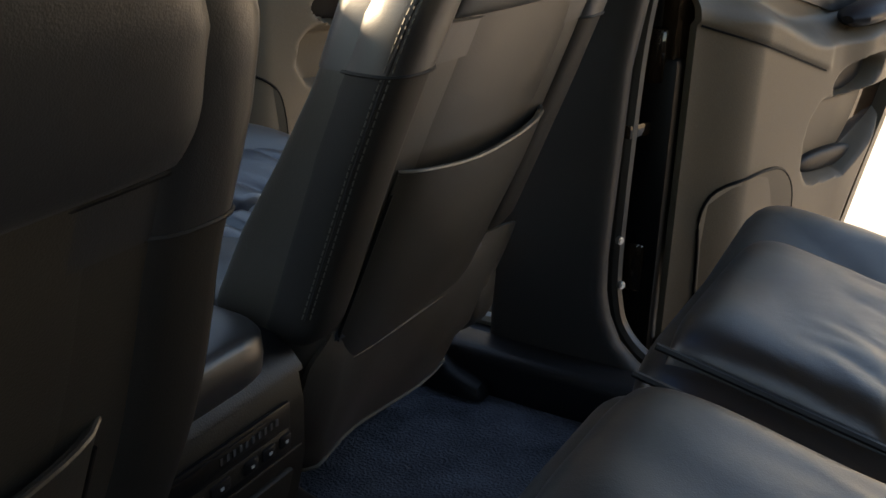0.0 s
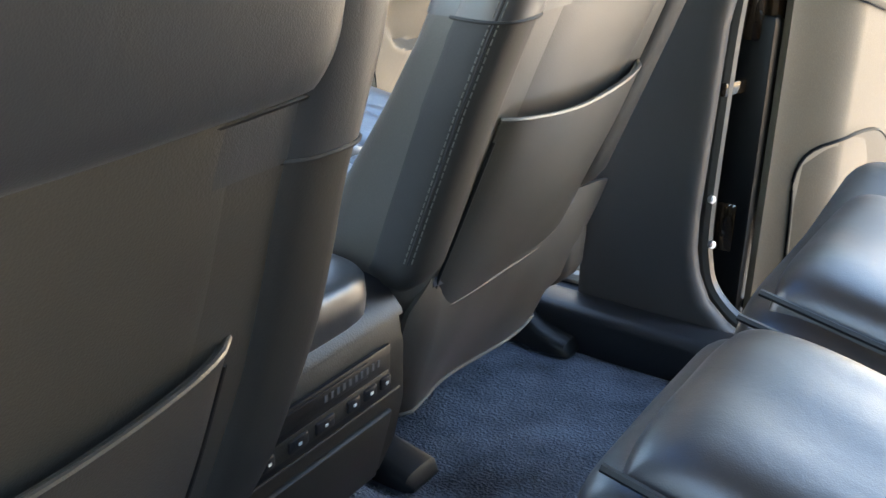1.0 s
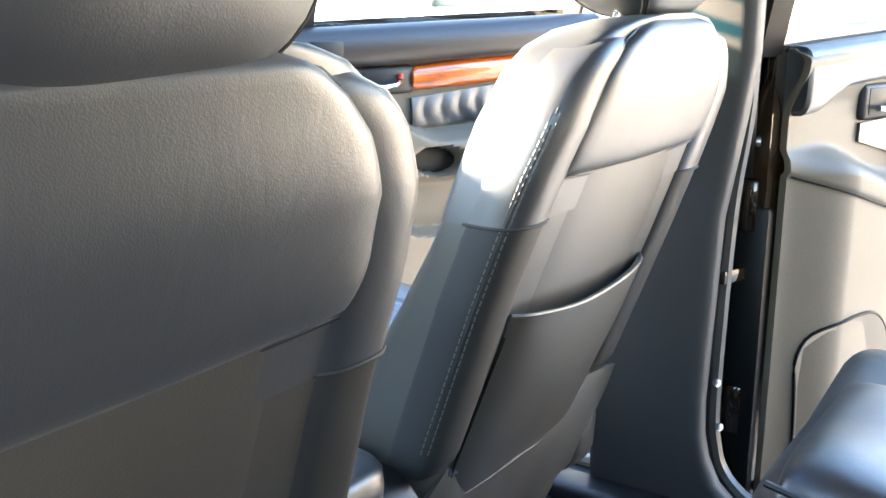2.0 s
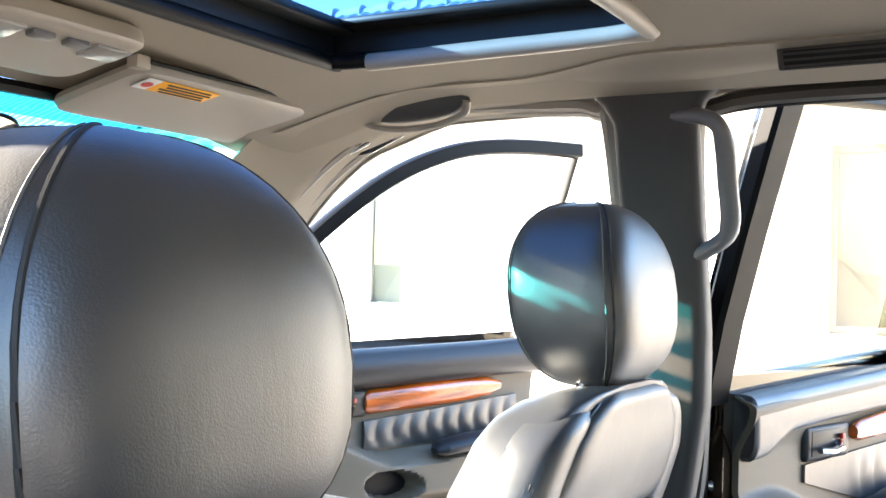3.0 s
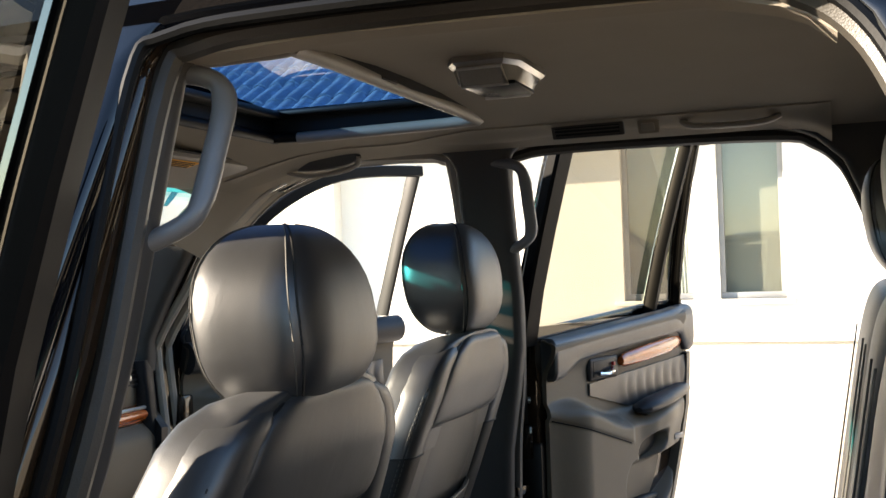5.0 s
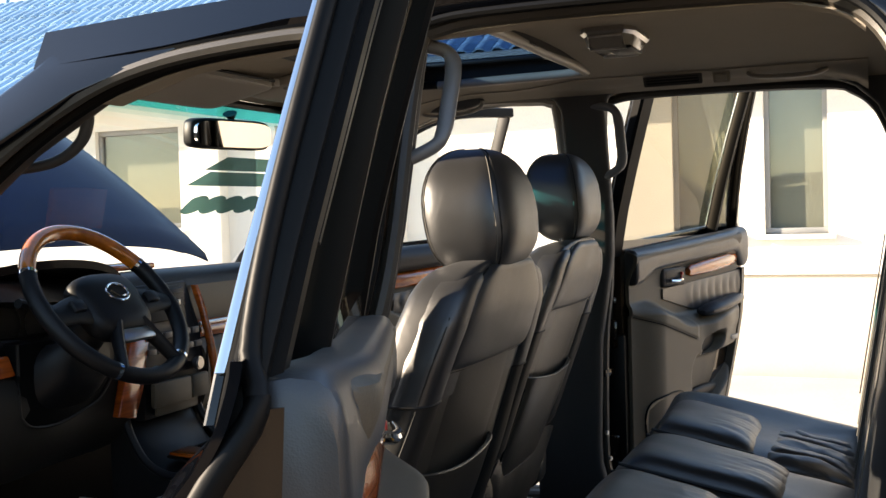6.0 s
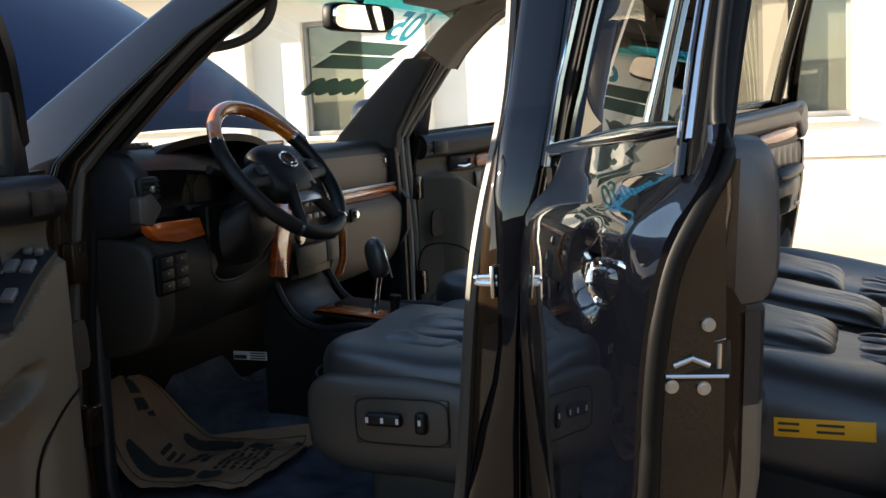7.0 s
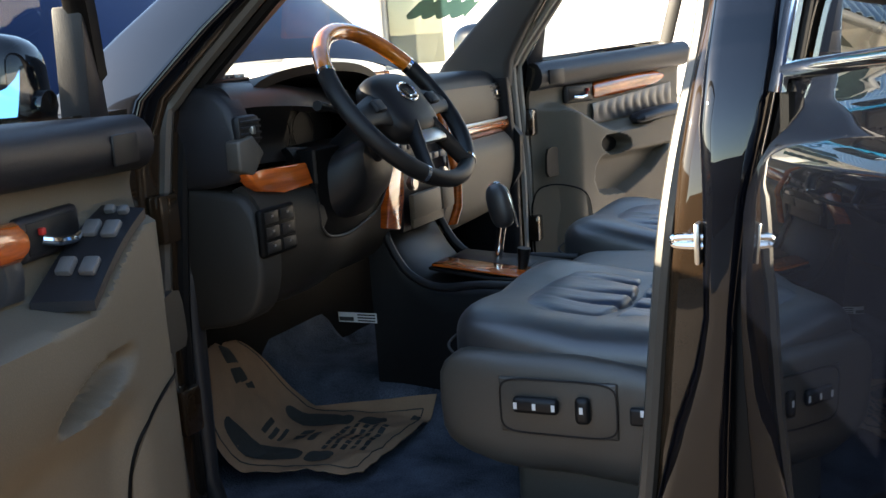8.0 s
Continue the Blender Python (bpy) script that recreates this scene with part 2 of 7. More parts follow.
def pad(center, half, e1=0.5, e2=0.5, nu=28, nv=16, shape=None):
    """A stuffed, rounded block (a superellipsoid); shape bends each point."""
    c, (a, b, h) = Vector(center), half
    pw = lambda v, e: math.copysign(abs(v) ** e, v)
    rings = []
    for j in range(1, nv):
        ph = -math.pi / 2 + math.pi * j / nv
        rings.append([Vector((a * pw(math.cos(ph), e1) * pw(math.cos(t), e2), b * pw(math.cos(ph), e1) * pw(math.sin(t), e2), h * pw(math.sin(ph), e1)))
                      for t in (math.tau * i / nu for i in range(nu))])
    bm = loft(rings, cap=False)
    bm.verts.ensure_lookup_table()
    for row, z in ((0, -h), (nv - 2, h)):
        v = bm.verts.new((0, 0, z))
        ring = bm.verts[row * nu:(row + 1) * nu]
        for i in range(nu):
            bm.faces.new((v, ring[i], ring[(i + 1) % nu]))
        bm.verts.ensure_lookup_table()
    for v in bm.verts:
        v.co = c + (shape(v.co.copy()) if shape else v.co)
    return bm


def grid(fn, nu, nv, thick=None):
    """A sheet fn(s, t), s and t from 0 to 1, with an optional thickness vector."""
    bm = bmesh.new()
    vs = [[bm.verts.new(fn(i / nu, j / nv)) for i in range(nu + 1)] for j in range(nv + 1)]
    for j in range(nv):
        for i in range(nu):
            bm.faces.new((vs[j][i], vs[j][i + 1], vs[j + 1][i + 1], vs[j + 1][i]))
    if thick is not None:
        back = [[bm.verts.new(v.co + Vector(thick)) for v in row] for row in vs]
        for j in range(nv):
            for i in range(nu):
                bm.faces.new((back[j][i], back[j + 1][i], back[j + 1][i + 1], back[j][i + 1]))
        for a, b, c, d in [(vs[0][i], vs[0][i + 1], back[0][i + 1], back[0][i]) for i in range(nu)] + [(vs[nv][i], vs[nv][i + 1], back[nv][i + 1], back[nv][i]) for i in range(nu)] \
                + [(vs[j][0], vs[j + 1][0], back[j + 1][0], back[j][0]) for j in range(nv)] + [(vs[j][nu], vs[j + 1][nu], back[j + 1][nu], back[j][nu]) for j in range(nv)]:
            bm.faces.new((a, b, c, d))
    return bm


def cushion_top(x0, x1, y0, y1, z0, rise, slope, fold=None, nu=40, nv=40):
    """A stuffed pad lying on a seat: a dome with soft edges, falling by slope rearwards; fold adds gathers."""
    def f(s, t):
        ex, ey = 1 - abs(2 * s - 1) ** 5, 1 - abs(2 * t - 1) ** 7
        x, y = x0 + (x1 - x0) * s, y0 + (y1 - y0) * t
        x += 0.010 * (abs(2 * t - 1) ** 4) * (1 - 2 * s)
        lift = rise * (max(0.0, ex) ** 0.55) * (max(0.0, ey) ** 0.55)
        return Vector((x, y, z0 - slope * (x - x0) + lift * (1 + (fold(s, t) if fold else 0.0)) - 0.012 * (1 - max(0.0, min(ex, ey))) ** 6))
    return grid(f, nu, nv, (0, 0, -0.014))


def disc(center, normal, r, h, sides=20, bevel=0.0):
    """A round button or bolt head, from its base centre along normal."""
    bm = bmesh.new()
    bmesh.ops.create_cone(bm, cap_ends=True, segments=sides, radius1=r, radius2=r, depth=h)
    if bevel:
        bmesh.ops.bevel(bm, geom=[e for e in bm.edges if len(e.link_faces) == 2 and e.calc_face_angle(0) > 1], offset=bevel, segments=2, affect="EDGES")
    q = Vector((0, 0, 1)).rotation_difference(Vector(normal).normalized()).to_matrix().to_4x4()
    return moved(bm, Matrix.Translation(Vector(center) + Vector(normal).normalized() * h / 2) @ q)


def lerp(table, v):
    """A value from a table of pairs, straight between them."""
    for (a, p), (b, q) in zip(table, table[1:]):
        if v <= b:
            return p + (q - p) * max(0.0, (v - a) / (b - a))
    return table[-1][1]


def ease(a, b, v):
    t = min(1.0, max(0.0, (v - a) / (b - a)))
    return t * t * (3 - 2 * t)


# ---- the lot and the house beside it ----
solid("ground", grid(lambda s, t: Vector((-150 + 300 * s, -150 + 300 * t, 0)), 8, 8), PAVING, "worn sandy paved yard under the parked car", "ground", kind="structure")
solid("pavement", rbox((0, 3.45, -0.02), (120, 6.5, 0.09), 0.012), CONCRETE, "pale concrete apron along the house", "pavement", kind="structure")
# unseen wall, added so that the car's paint has something brown to reflect
solid("reflection_wall", join(rbox((0, -8.4, 0.85), (60, 0.24, 1.70), 0.01), rbox((0, -8.4, 1.73), (60, 0.30, 0.07), 0.01)), BROWN_WALL, "unseen dark brown rendered wall added for reflections in the paint", "wall", kind="structure")
# unseen wall, added to bounce sunlight onto surfaces that face the rear
solid("bounce_wall", join(rbox((8.6, -1.0, 1.55), (0.24, 15.2, 3.10), 0.01), rbox((8.6, -1.0, 3.13), (0.30, 15.2, 0.07), 0.01)), WALL_GREY, "unseen grey-brown rendered wall added to close the yard and bounce light", "wall", kind="structure")
WALL_Y = 6.8
house = thing("house", "white rendered single-storey house with a blue tiled roof", "house", (-4, WALL_Y, 0))
WINDOWS = [(-0.04, 0.45, 1.17, 2.43), (-0.78, -0.24, 1.17, 2.46), (-4.62, -3.95, 1.20, 2.32), (-6.80, -5.75, 1.35, 2.38)]


def house_wall():
    """The wall with its window openings cut through it."""
    xs = sorted({-26.0, 16.0, *[w[0] for w in WINDOWS], *[w[1] for w in WINDOWS]})
    pieces = []
    for a, b in zip(xs, xs[1:]):
        holes = [w for w in WINDOWS if w[0] <= a and w[1] >= b]
        spans = [(0.0, 2.78)] if not holes else [(0.0, holes[0][2]), (holes[0][3], 2.78)]
        for lo, hi in spans:
            pieces.append(rbox(((a + b) / 2, WALL_Y + 0.12, (lo + hi) / 2), (b - a, 0.24, hi - lo), 0))
    return join(*pieces)


part("wall", house_wall(), PLASTER, house, smooth=False)
part("plinth", rbox((-5, WALL_Y - 0.012, 0.42), (42, 0.03, 0.84), 0.006), STONE_BAND, house, "cream rendered plinth band")
part("ledge", rbox((-5, WALL_Y - 0.03, 0.862), (42, 0.07, 0.035), 0.008), PLASTER, house)
for x0, x1, z0, z1 in WINDOWS:
    w = part("window", join(rbox(((x0 + x1) / 2, WALL_Y + 0.08, z1 - 0.025), (x1 - x0, 0.06, 0.05), 0.005), rbox(((x0 + x1) / 2, WALL_Y + 0.08, z0 + 0.025), (x1 - x0, 0.06, 0.05), 0.005),
                            rbox((x0 + 0.02, WALL_Y + 0.08, (z0 + z1) / 2), (0.04, 0.06, z1 - z0 - 0.1), 0.005), rbox((x1 - 0.02, WALL_Y + 0.08, (z0 + z1) / 2), (0.04, 0.06, z1 - z0 - 0.1), 0.005)), GREYFRAME, house, "grey metal window frame")
    part("pane", rbox(((x0 + x1) / 2, WALL_Y + 0.085, (z0 + z1) / 2), (x1 - x0 - 0.08, 0.008, z1 - z0 - 0.1), 0), GLASS_HOUSE, w)
    part("blind", grid(lambda s, t: Vector((x0 + 0.03 + (x1 - x0 - 0.06) * s, WALL_Y + 0.125, z0 + (z1 - z0) * t)), 60, 2), BLIND, w, "cream window blind")
    part("sill", rbox(((x0 + x1) / 2, WALL_Y + 0.03, z0 - 0.02), (x1 - x0 + 0.12, 0.22, 0.04), 0.008), PLASTER, w)
part("curtain", grid(lambda s, t: Vector((-0.27 - (0.10 + 0.20 * t ** 1.6) * s, WALL_Y + 0.112 + 0.004 * math.sin(s * 25), 1.20 + 1.22 * t)), 30, 12), PLASTER, house, "pale curtain drawn aside")
for x in (-3.4, -5.35, -9.0):
    part("pilaster", rbox((x, WALL_Y - 0.06, 1.39), (0.34, 0.16, 2.78), 0.01), PLASTER, house)
part("back_room", rbox((-5, WALL_Y + 2.6, 1.39), (42, 3.6, 2.7), 0), BLIND, house, smooth=False)
EAVE, RIDGE = Vector((0, WALL_Y - 0.55, 2.72)), Vector((0, WALL_Y + 2.35, 4.42))
part("soffit", slab([(-26, EAVE.y, EAVE.z - 0.02), (16, EAVE.y, EAVE.z - 0.02), (16, WALL_Y + 0.2, 2.80), (-26, WALL_Y + 0.2, 2.80)], (0, 0, 0.05)), PLASTER, house, smooth=False)
part("gutter", tube([(-26, EAVE.y - 0.05, EAVE.z - 0.02), (16, EAVE.y - 0.05, EAVE.z - 0.02)], 0.06, 10), GREYFRAME, house)


def tile_mesh():
    """One curved roof tile, laid on the slope."""
    w, ln = 0.165, 0.46
    along = (RIDGE - EAVE).normalized()
    up = Vector((1, 0, 0)).cross(along).normalized()
    def f(s, t):
        h = 0.062 * abs(math.sin(math.pi * s)) ** 0.75
        return Vector((w * (s - 0.5) * 1.04, 0, 0)) + along * (ln * t) + up * (h + 0.022 * (1 - t))
    bm = grid(f, 9, 1, up * -0.014)
    return mesh_of("tile", bm, TILE)


roof = part("roof", slab([(-26, EAVE.y, EAVE.z), (16, EAVE.y, EAVE.z), (16, RIDGE.y, RIDGE.z - 0.03), (-26, RIDGE.y, RIDGE.z - 0.03)], (0, 0.02, -0.06)), TILE, house, "blue glazed clay tile roof", smooth=False)
part("ridge_tile", join(*[tube([(x, RIDGE.y, RIDGE.z + 0.02), (x + 0.40, RIDGE.y, RIDGE.z + 0.045)], [0.085, 0.105], 10) for x in [-20 + 0.38 * i for i in range(80)]]), TILE, house, "row of rounded ridge tiles")


# ---- the car's shell ----
Y_IN = [(0.40, 0.80), (1.00, 0.79), (1.25, 0.745), (1.53, 0.655), (1.70, 0.600), (1.82, 0.56)]
Y_OUT = [(0.30, 0.90), (0.80, 0.945), (1.25, 0.935), (1.35, 0.90), (1.82, 0.645)]
car = thing("car_body", "black four-wheel-drive estate car with all doors and the bonnet open", "car", (0, 0, 0))


def post(rows, a, b, s, inset=0.0):
    """A pillar between the depths a and b (0 inside, 1 outside); rows of height, front and rear edge."""
    rings = []
    for z, xf, xr in rows:
        yi, yo = lerp(Y_IN, z), lerp(Y_OUT, z)
        y0, y1 = yi + (yo - yi) * a, yi + (yo - yi) * b
        cy_ = min(0.016, (y1 - y0) * 0.45)
        xf, xr = xf + inset, xr - inset
        cx_ = min(cy_ * 1.4, (xr - xf) * 0.3)
        ring = []
        for ox, oy, a0 in ((xr - cx_, y1 - cy_, 0), (xf + cx_, y1 - cy_, 90), (xf + cx_, y0 + cy_, 180), (xr - cx_, y0 + cy_, 270)):
            ring += [Vector((ox + cx_ * math.cos(radians(a0 + d)), s * (oy + cy_ * math.sin(radians(a0 + d))), z)) for d in (0, 30, 60, 90)]
        rings.append(ring)
    return loft(rings)


A_ROWS = [(1.24, -1.20, -0.925), (1.32, -1.13, -0.905), (1.43, -1.00, -0.80), (1.56, -0.835, -0.66), (1.66, -0.70, -0.50), (1.715, -0.625, -0.34), (1.76, -0.58, -0.20)]
B_ROWS = [(0.46, -0.16, 0.05), (0.56, -0.125, 0.032), (0.65, -0.10, 0.030), (0.75, -0.09, 0.033), (1.05, -0.063, 0.046), (1.20, -0.045, 0.075), (1.30, -0.03, 0.095), (1.41, -0.012, 0.105), (1.70, -0.010, 0.113), (1.725, -0.022, 0.125), (1.75, -0.05, 0.155)]
B_SKIN = [(0.46, -0.15, 0.05), (0.56, -0.115, 0.032), (0.65, -0.09, 0.03), (0.73, -0.072, 0.03), (0.85, -0.042, 0.036), (0.93, -0.014, 0.040), (1.00, 0.000, 0.043), (1.16, 0.002, 0.065), (1.25, 0.000, 0.085), (1.33, 0.004, 0.098), (1.41, 0.010, 0.105), (1.70, 0.012, 0.113), (1.725, 0.0, 0.125), (1.75, -0.03, 0.155)]     # the outer skin, set back behind the seal
FOOT = [(0.46, -0.16, 0.24), (0.535, -0.15, 0.20), (0.558, -0.14, 0.14), (0.58, -0.13, 0.10), (0.61, -0.115, 0.066), (0.65, -0.10, 0.046), (0.69, -0.095, 0.036)]     # the trim flares out into the sill
C_ROWS = [(0.46, 0.42, 2.2), (0.58, 0.50, 2.2), (0.72, 0.66, 2.2), (0.85, 0.80, 2.2), (0.95, 0.89, 2.2), (1.10, 0.945, 2.2), (1.29, 0.927, 2.15), (1.30, 0.925, 1.10), (1.475, 0.866, 1.07), (1.59, 0.825, 1.05), (1.67, 0.79, 1.05), (1.715, 0.74, 1.06), (1.75, 0.66, 1.10)]
D_ROWS = [(1.29, 1.93, 2.13), (1.50, 1.90, 2.10), (1.75, 1.86, 2.05)]
RAIL = [(-0.62, 1.695, 1.785), (-0.34, 1.712, 1.80), (-0.10, 1.735, 1.81), (0.30, 1.742, 1.815), (0.75, 1.735, 1.81), (2.05, 1.70, 1.79)]


def rail(y_lo, y_hi, s, drop=0.0):
    rings = []
    for x, z0, z1 in RAIL:
        rings.append([Vector((x, s * y_lo, z0 + drop)), Vector((x, s * (y_hi - 0.02), z0 + drop - 0.006)), Vector((x, s * y_hi, z0 + 0.02)), Vector((x, s * (y_hi - 0.035), z1)), Vector((x, s * y_lo, z1))])
    return loft(rings)


FRONT_HOLE = [(-0.10, 0.58), (-0.88, 0.57), (-0.935, 0.64), (-0.93, 0.95), (-0.925, 1.26), (-0.905, 1.32), (-0.80, 1.43), (-0.66, 1.56), (-0.50, 1.66), (-0.34, 1.708), (-0.12, 1.728), (-0.035, 1.722), (-0.012, 1.69), (-0.012, 1.41), (-0.045, 1.20), (-0.063, 1.05), (-0.09, 0.75), (-0.105, 0.64)]
FRONT_HOLE_R = [(x, z + 0.030 * ease(1.30, 1.66, z) * ease(-0.05, -0.45, x) + 0.010 * ease(1.66, 1.72, z)) for x, z in FRONT_HOLE]
REAR_HOLE = [(0.24, 0.552), (0.15, 0.560), (0.10, 0.580), (0.062, 0.615), (0.044, 0.66), (0.036, 0.75), (0.046, 1.05), (0.075, 1.20), (0.095, 1.30), (0.105, 1.41), (0.113, 1.68), (0.15, 1.725), (0.30, 1.735), (0.66, 1.728), (0.74, 1.708), (0.79, 1.665), (0.825, 1.59), (0.866, 1.475), (0.925, 1.30), (0.945, 1.10), (0.89, 0.95), (0.80, 0.85), (0.66, 0.72), (0.50, 0.57)]


def seal(loop, depth, s, r):
    """A tube round a door opening; on the passenger side the opening narrows outwards behind the pillar."""
    taper = lambda x, z: 0.34 * depth * ease(1.12, 1.30, z) * ease(0.25, 0.15, x) * ease(-0.15, 0.0, x) if s > 0 else 0.0
    pts = [(x - taper(x, z), s * (lerp(Y_IN, z) + depth), z) for x, z in loop]
    return tube(smooth_path(pts, 5, True), r, 8, True, up=(0, 1, 0))


for s, side in ((-1, "left"), (1, "right")):
    for nm, rows in (("a_pillar", A_ROWS), ("b_pillar", B_ROWS), ("c_pillar", C_ROWS), ("d_pillar", D_ROWS)):
        skin = B_SKIN if nm == "b_pillar" else rows
        if s > 0 and nm == "b_pillar":
            skin = [(z, xf, xr - 0.075 * ease(1.15, 1.32, z)) for z, xf, xr in skin]
        jamb = [(z, xf, xr - 0.038 * ease(1.15, 1.32, z)) for z, xf, xr in rows] if s > 0 and nm == "b_pillar" else rows
        if s > 0 and nm == "a_pillar":
            rows = jamb = skin = [(z, xf, xr - 0.055 * ease(1.30, 1.60, z)) for z, xf, xr in rows]
        p = part(nm, post(jamb, 0.30, 0.69, s, 0.006), JAMB, car, "painted inner pillar of the door opening")
        part("trim", post([(z, min(xf, -0.160) if nm == "b_pillar" and z < 1.1 and s > 0 else xf, xr) for z, xf, xr in (FOOT + rows[3:] if nm == "b_pillar" else rows[:4] if nm == "a_pillar" and s > 0 else rows)], -0.02, 0.28, s), PILLAR, p, "charcoal pillar trim")
        part("outer_skin", post(skin, 0.70, 1.0, s, 0.0), PAINT, p, "gloss black outer pillar skin")
    part("quarter_glass", grid(lambda a, b: Vector((1.06 + 0.86 * a, s * (lerp(Y_OUT, 1.29 + 0.46 * b) - 0.035), 1.29 + 0.46 * b)), 4, 8), GLASS_TAIL, car, "tinted rear quarter window")
    part("roof_rail", rail(0.575, 0.70, s, 0.040 if s > 0 else 0.0), PAINT, car, "gloss black roof rail over the doors")
    part("door_seal", seal(FRONT_HOLE_R if s > 0 else FRONT_HOLE, 0.050, s, 0.0125), LINER_HARD if s > 0 else RUBBER, car, "rubber door seal")
    # a black seal, greyed so that daylight sheen sits in its colour
    part("trim_seal", seal(REAR_HOLE, 0.050, s, 0.0125), VINYL, car, "grey trim seal round the door opening")
    part("trim_seal", seal(FRONT_HOLE_R if s > 0 else FRONT_HOLE, 0.098, s, 0.0130), LINER_HARD if s > 0 else VINYL, car, "grey trim seal round the door opening")
    part("door_seal", seal([(x, z) for x, z in REAR_HOLE], 0.105, s, 0.007), RUBBER, car)
    sill = part("sill", rbox((-0.22, s * 0.86, 0.45), (1.55, 0.17, 0.20), 0.03), PAINT, car, "black door sill")
    part("scuff_plate", rbox((-0.50, s * 0.815, 0.557), (0.80, 0.10, 0.02), 0.006), PANEL_DARK, sill, "dark ribbed sill plate")
    part("scuff_plate", rbox((0.30, s * 0.815, 0.557), (0.44, 0.10, 0.02), 0.006), PANEL_DARK, sill, "dark ribbed sill plate")
    part("sill_trim", rbox((0.02, s * 0.772, 0.525), (1.30, 0.085, 0.10), 0.02, 3), PANEL_DARK, car, "dark plastic sill trim beside the carpet")
    part("hinge_pillar", post([(0.44, -1.15, -0.90), (0.62, -1.12, -0.935), (0.95, -1.12, -0.93), (1.26, -1.20, -0.925)], 0.2, 0.9, s), JAMB, car, "painted hinge pillar of the front door")
    part("hinge_trim", post([(0.44, -1.15, -0.88), (0.62, -1.12, -0.932), (0.95, -1.12, -0.928), (1.27, -1.20, -0.922)], -0.10, 0.19, s), PANEL_DARK, car, "dark kick panel trim")
    part("wing_return", rbox((-0.962, s * 0.908, 0.90), (0.035, 0.058, 0.74), 0.006), JAMB, car, "painted return of the front wing")
    for hz in (0.78, 1.12):
        part("hinge", rbox((-0.912, s * 0.885, hz), (0.035, 0.05, 0.085), 0.008), JAMB, car)
        part("hinge", rbox((0.058, s * 0.89, hz - 0.06), (0.035, 0.05, 0.085), 0.008), JAMB, car)
    # black block added to stop light between pillar and rear door
    part("hinge_filler", rbox((0.062, s * 0.895, 0.79), (0.068, 0.05, 0.54), 0.012), RUBBER, car, "black filler block added to close off the hinge opening")
    part("striker", tube(smooth_path([(0.012, s * 0.925, 1.094), (-0.030, s * 0.925, 1.095), (-0.036, s * 0.925, 1.100), (-0.030, s * 0.925, 1.105), (0.012, s * 0.925, 1.106)], 4), 0.0055, 8), CHROME, car, "chrome door striker")
    part("striker_plate", rbox((-0.003, s * 0.927, 1.098), (0.008, 0.024, 0.056), 0.004), STEEL, car)
    for bx, by, bz in ((0.078, 0.884, 0.905), (0.081, 0.884, 0.852), (0.040, 0.832, 0.775), (0.046, 0.842, 0.697), (0.064, 0.890, 0.590)):
        part("bolt", disc((bx, s * by, bz), (1, -s * 0.4, 0), 0.0065, 0.010, 12, 0.002), STEEL, car, "zinc bolt head")
    part("fender", loft([[Vector((x, s * y, z)) for y, z in ((w - 0.16, zt), (w - 0.05, zt - 0.02), (w, zt - 0.14), (w, 0.42), (w - 0.06, 0.42))] for x, w, zt in ((-1.12, 0.935, 1.27), (-1.5, 0.935, 1.24), (-1.9, 0.915, 1.18), (-2.25, 0.84, 1.08))]), PAINT, car, "gloss black front wing")
for x in (-1.62, 1.30):
    for s in (-1, 1):
        w = part("wheel", tube([(x, s * 0.66, 0.36), (x, s * 0.90, 0.36)], 0.36, 32), RUBBER, car, "black rubber tyre on an alloy wheel")
        part("rim", disc((x, s * 0.885, 0.36), (0, s, 0), 0.22, 0.03, 24, 0.008), STEEL, w, "alloy rim")
part("underbody", rbox((-0.1, 0, 0.40), (4.2, 1.44, 0.12), 0.03), BLACK, car)
tg = part("tailgate", join(rbox((2.13, 0, 0.85), (0.10, 1.70, 0.86), 0.03), rbox((2.06, 0, 1.765), (0.06, 1.20, 0.05), 0.01)), PAINT, car, "black tailgate, closed")
part("rear_glass", grid(lambda a, b: Vector((2.13 - 0.08 * b, (2 * a - 1) * (0.80 - 0.20 * b), 1.275 + 0.48 * b)), 6, 6), GLASS_TAIL, tg, "tinted rear window")
part("front_end", join(rbox((-2.28, 0, 0.72), (0.14, 1.6, 0.55), 0.05), rbox((-1.75, 0, 0.90), (0.9, 1.1, 0.30), 0.06)), BLACK, car)
part("firewall", join(rbox((-1.285, 0, 0.86), (0.03, 1.66, 0.76), 0.006), rbox((-1.20, 0.80, 0.86), (0.18, 0.03, 0.76), 0.006), rbox((-1.20, -0.80, 0.86), (0.18, 0.03, 0.76), 0.006)), FRAME, car, "black bulkhead behind the engine bay")
part("cowl", slab([(-1.33, -0.78, 1.225), (-1.33, 0.78, 1.225), (-1.17, 0.74, 1.262), (-1.17, -0.74, 1.262)], (0, 0, -0.05)), BLACK, car, "black wiper cowl")


def hood_fn(s, t):
    y = (s - 0.5) * 2
    x = -1.27 - 0.98 * t
    z = 1.352 + 0.98 * (0.90 * t - 0.23 * t * t)
    return Vector((x, y * (0.745 - 0.07 * t), z + 0.05 * (1 - y * y) - 0.03 * abs(y) ** 6))


hood = part("hood", grid(hood_fn, 24, 18, (0.012, 0, -0.03)), HOOD_SKY, car, "gloss black bonnet standing open, sky reflection put into its colour")
part("inner_panel", grid(lambda s, t: hood_fn(0.06 + 0.88 * s, 0.05 + 0.88 * t) + Vector((0.022, 0, -0.048)), 16, 12, (0.01, 0, -0.02)), JAMB, hood)


# ---- roof, headliner, sunroof ----
SUN_X, SUN_Y = (-0.335, 0.120), 0.385


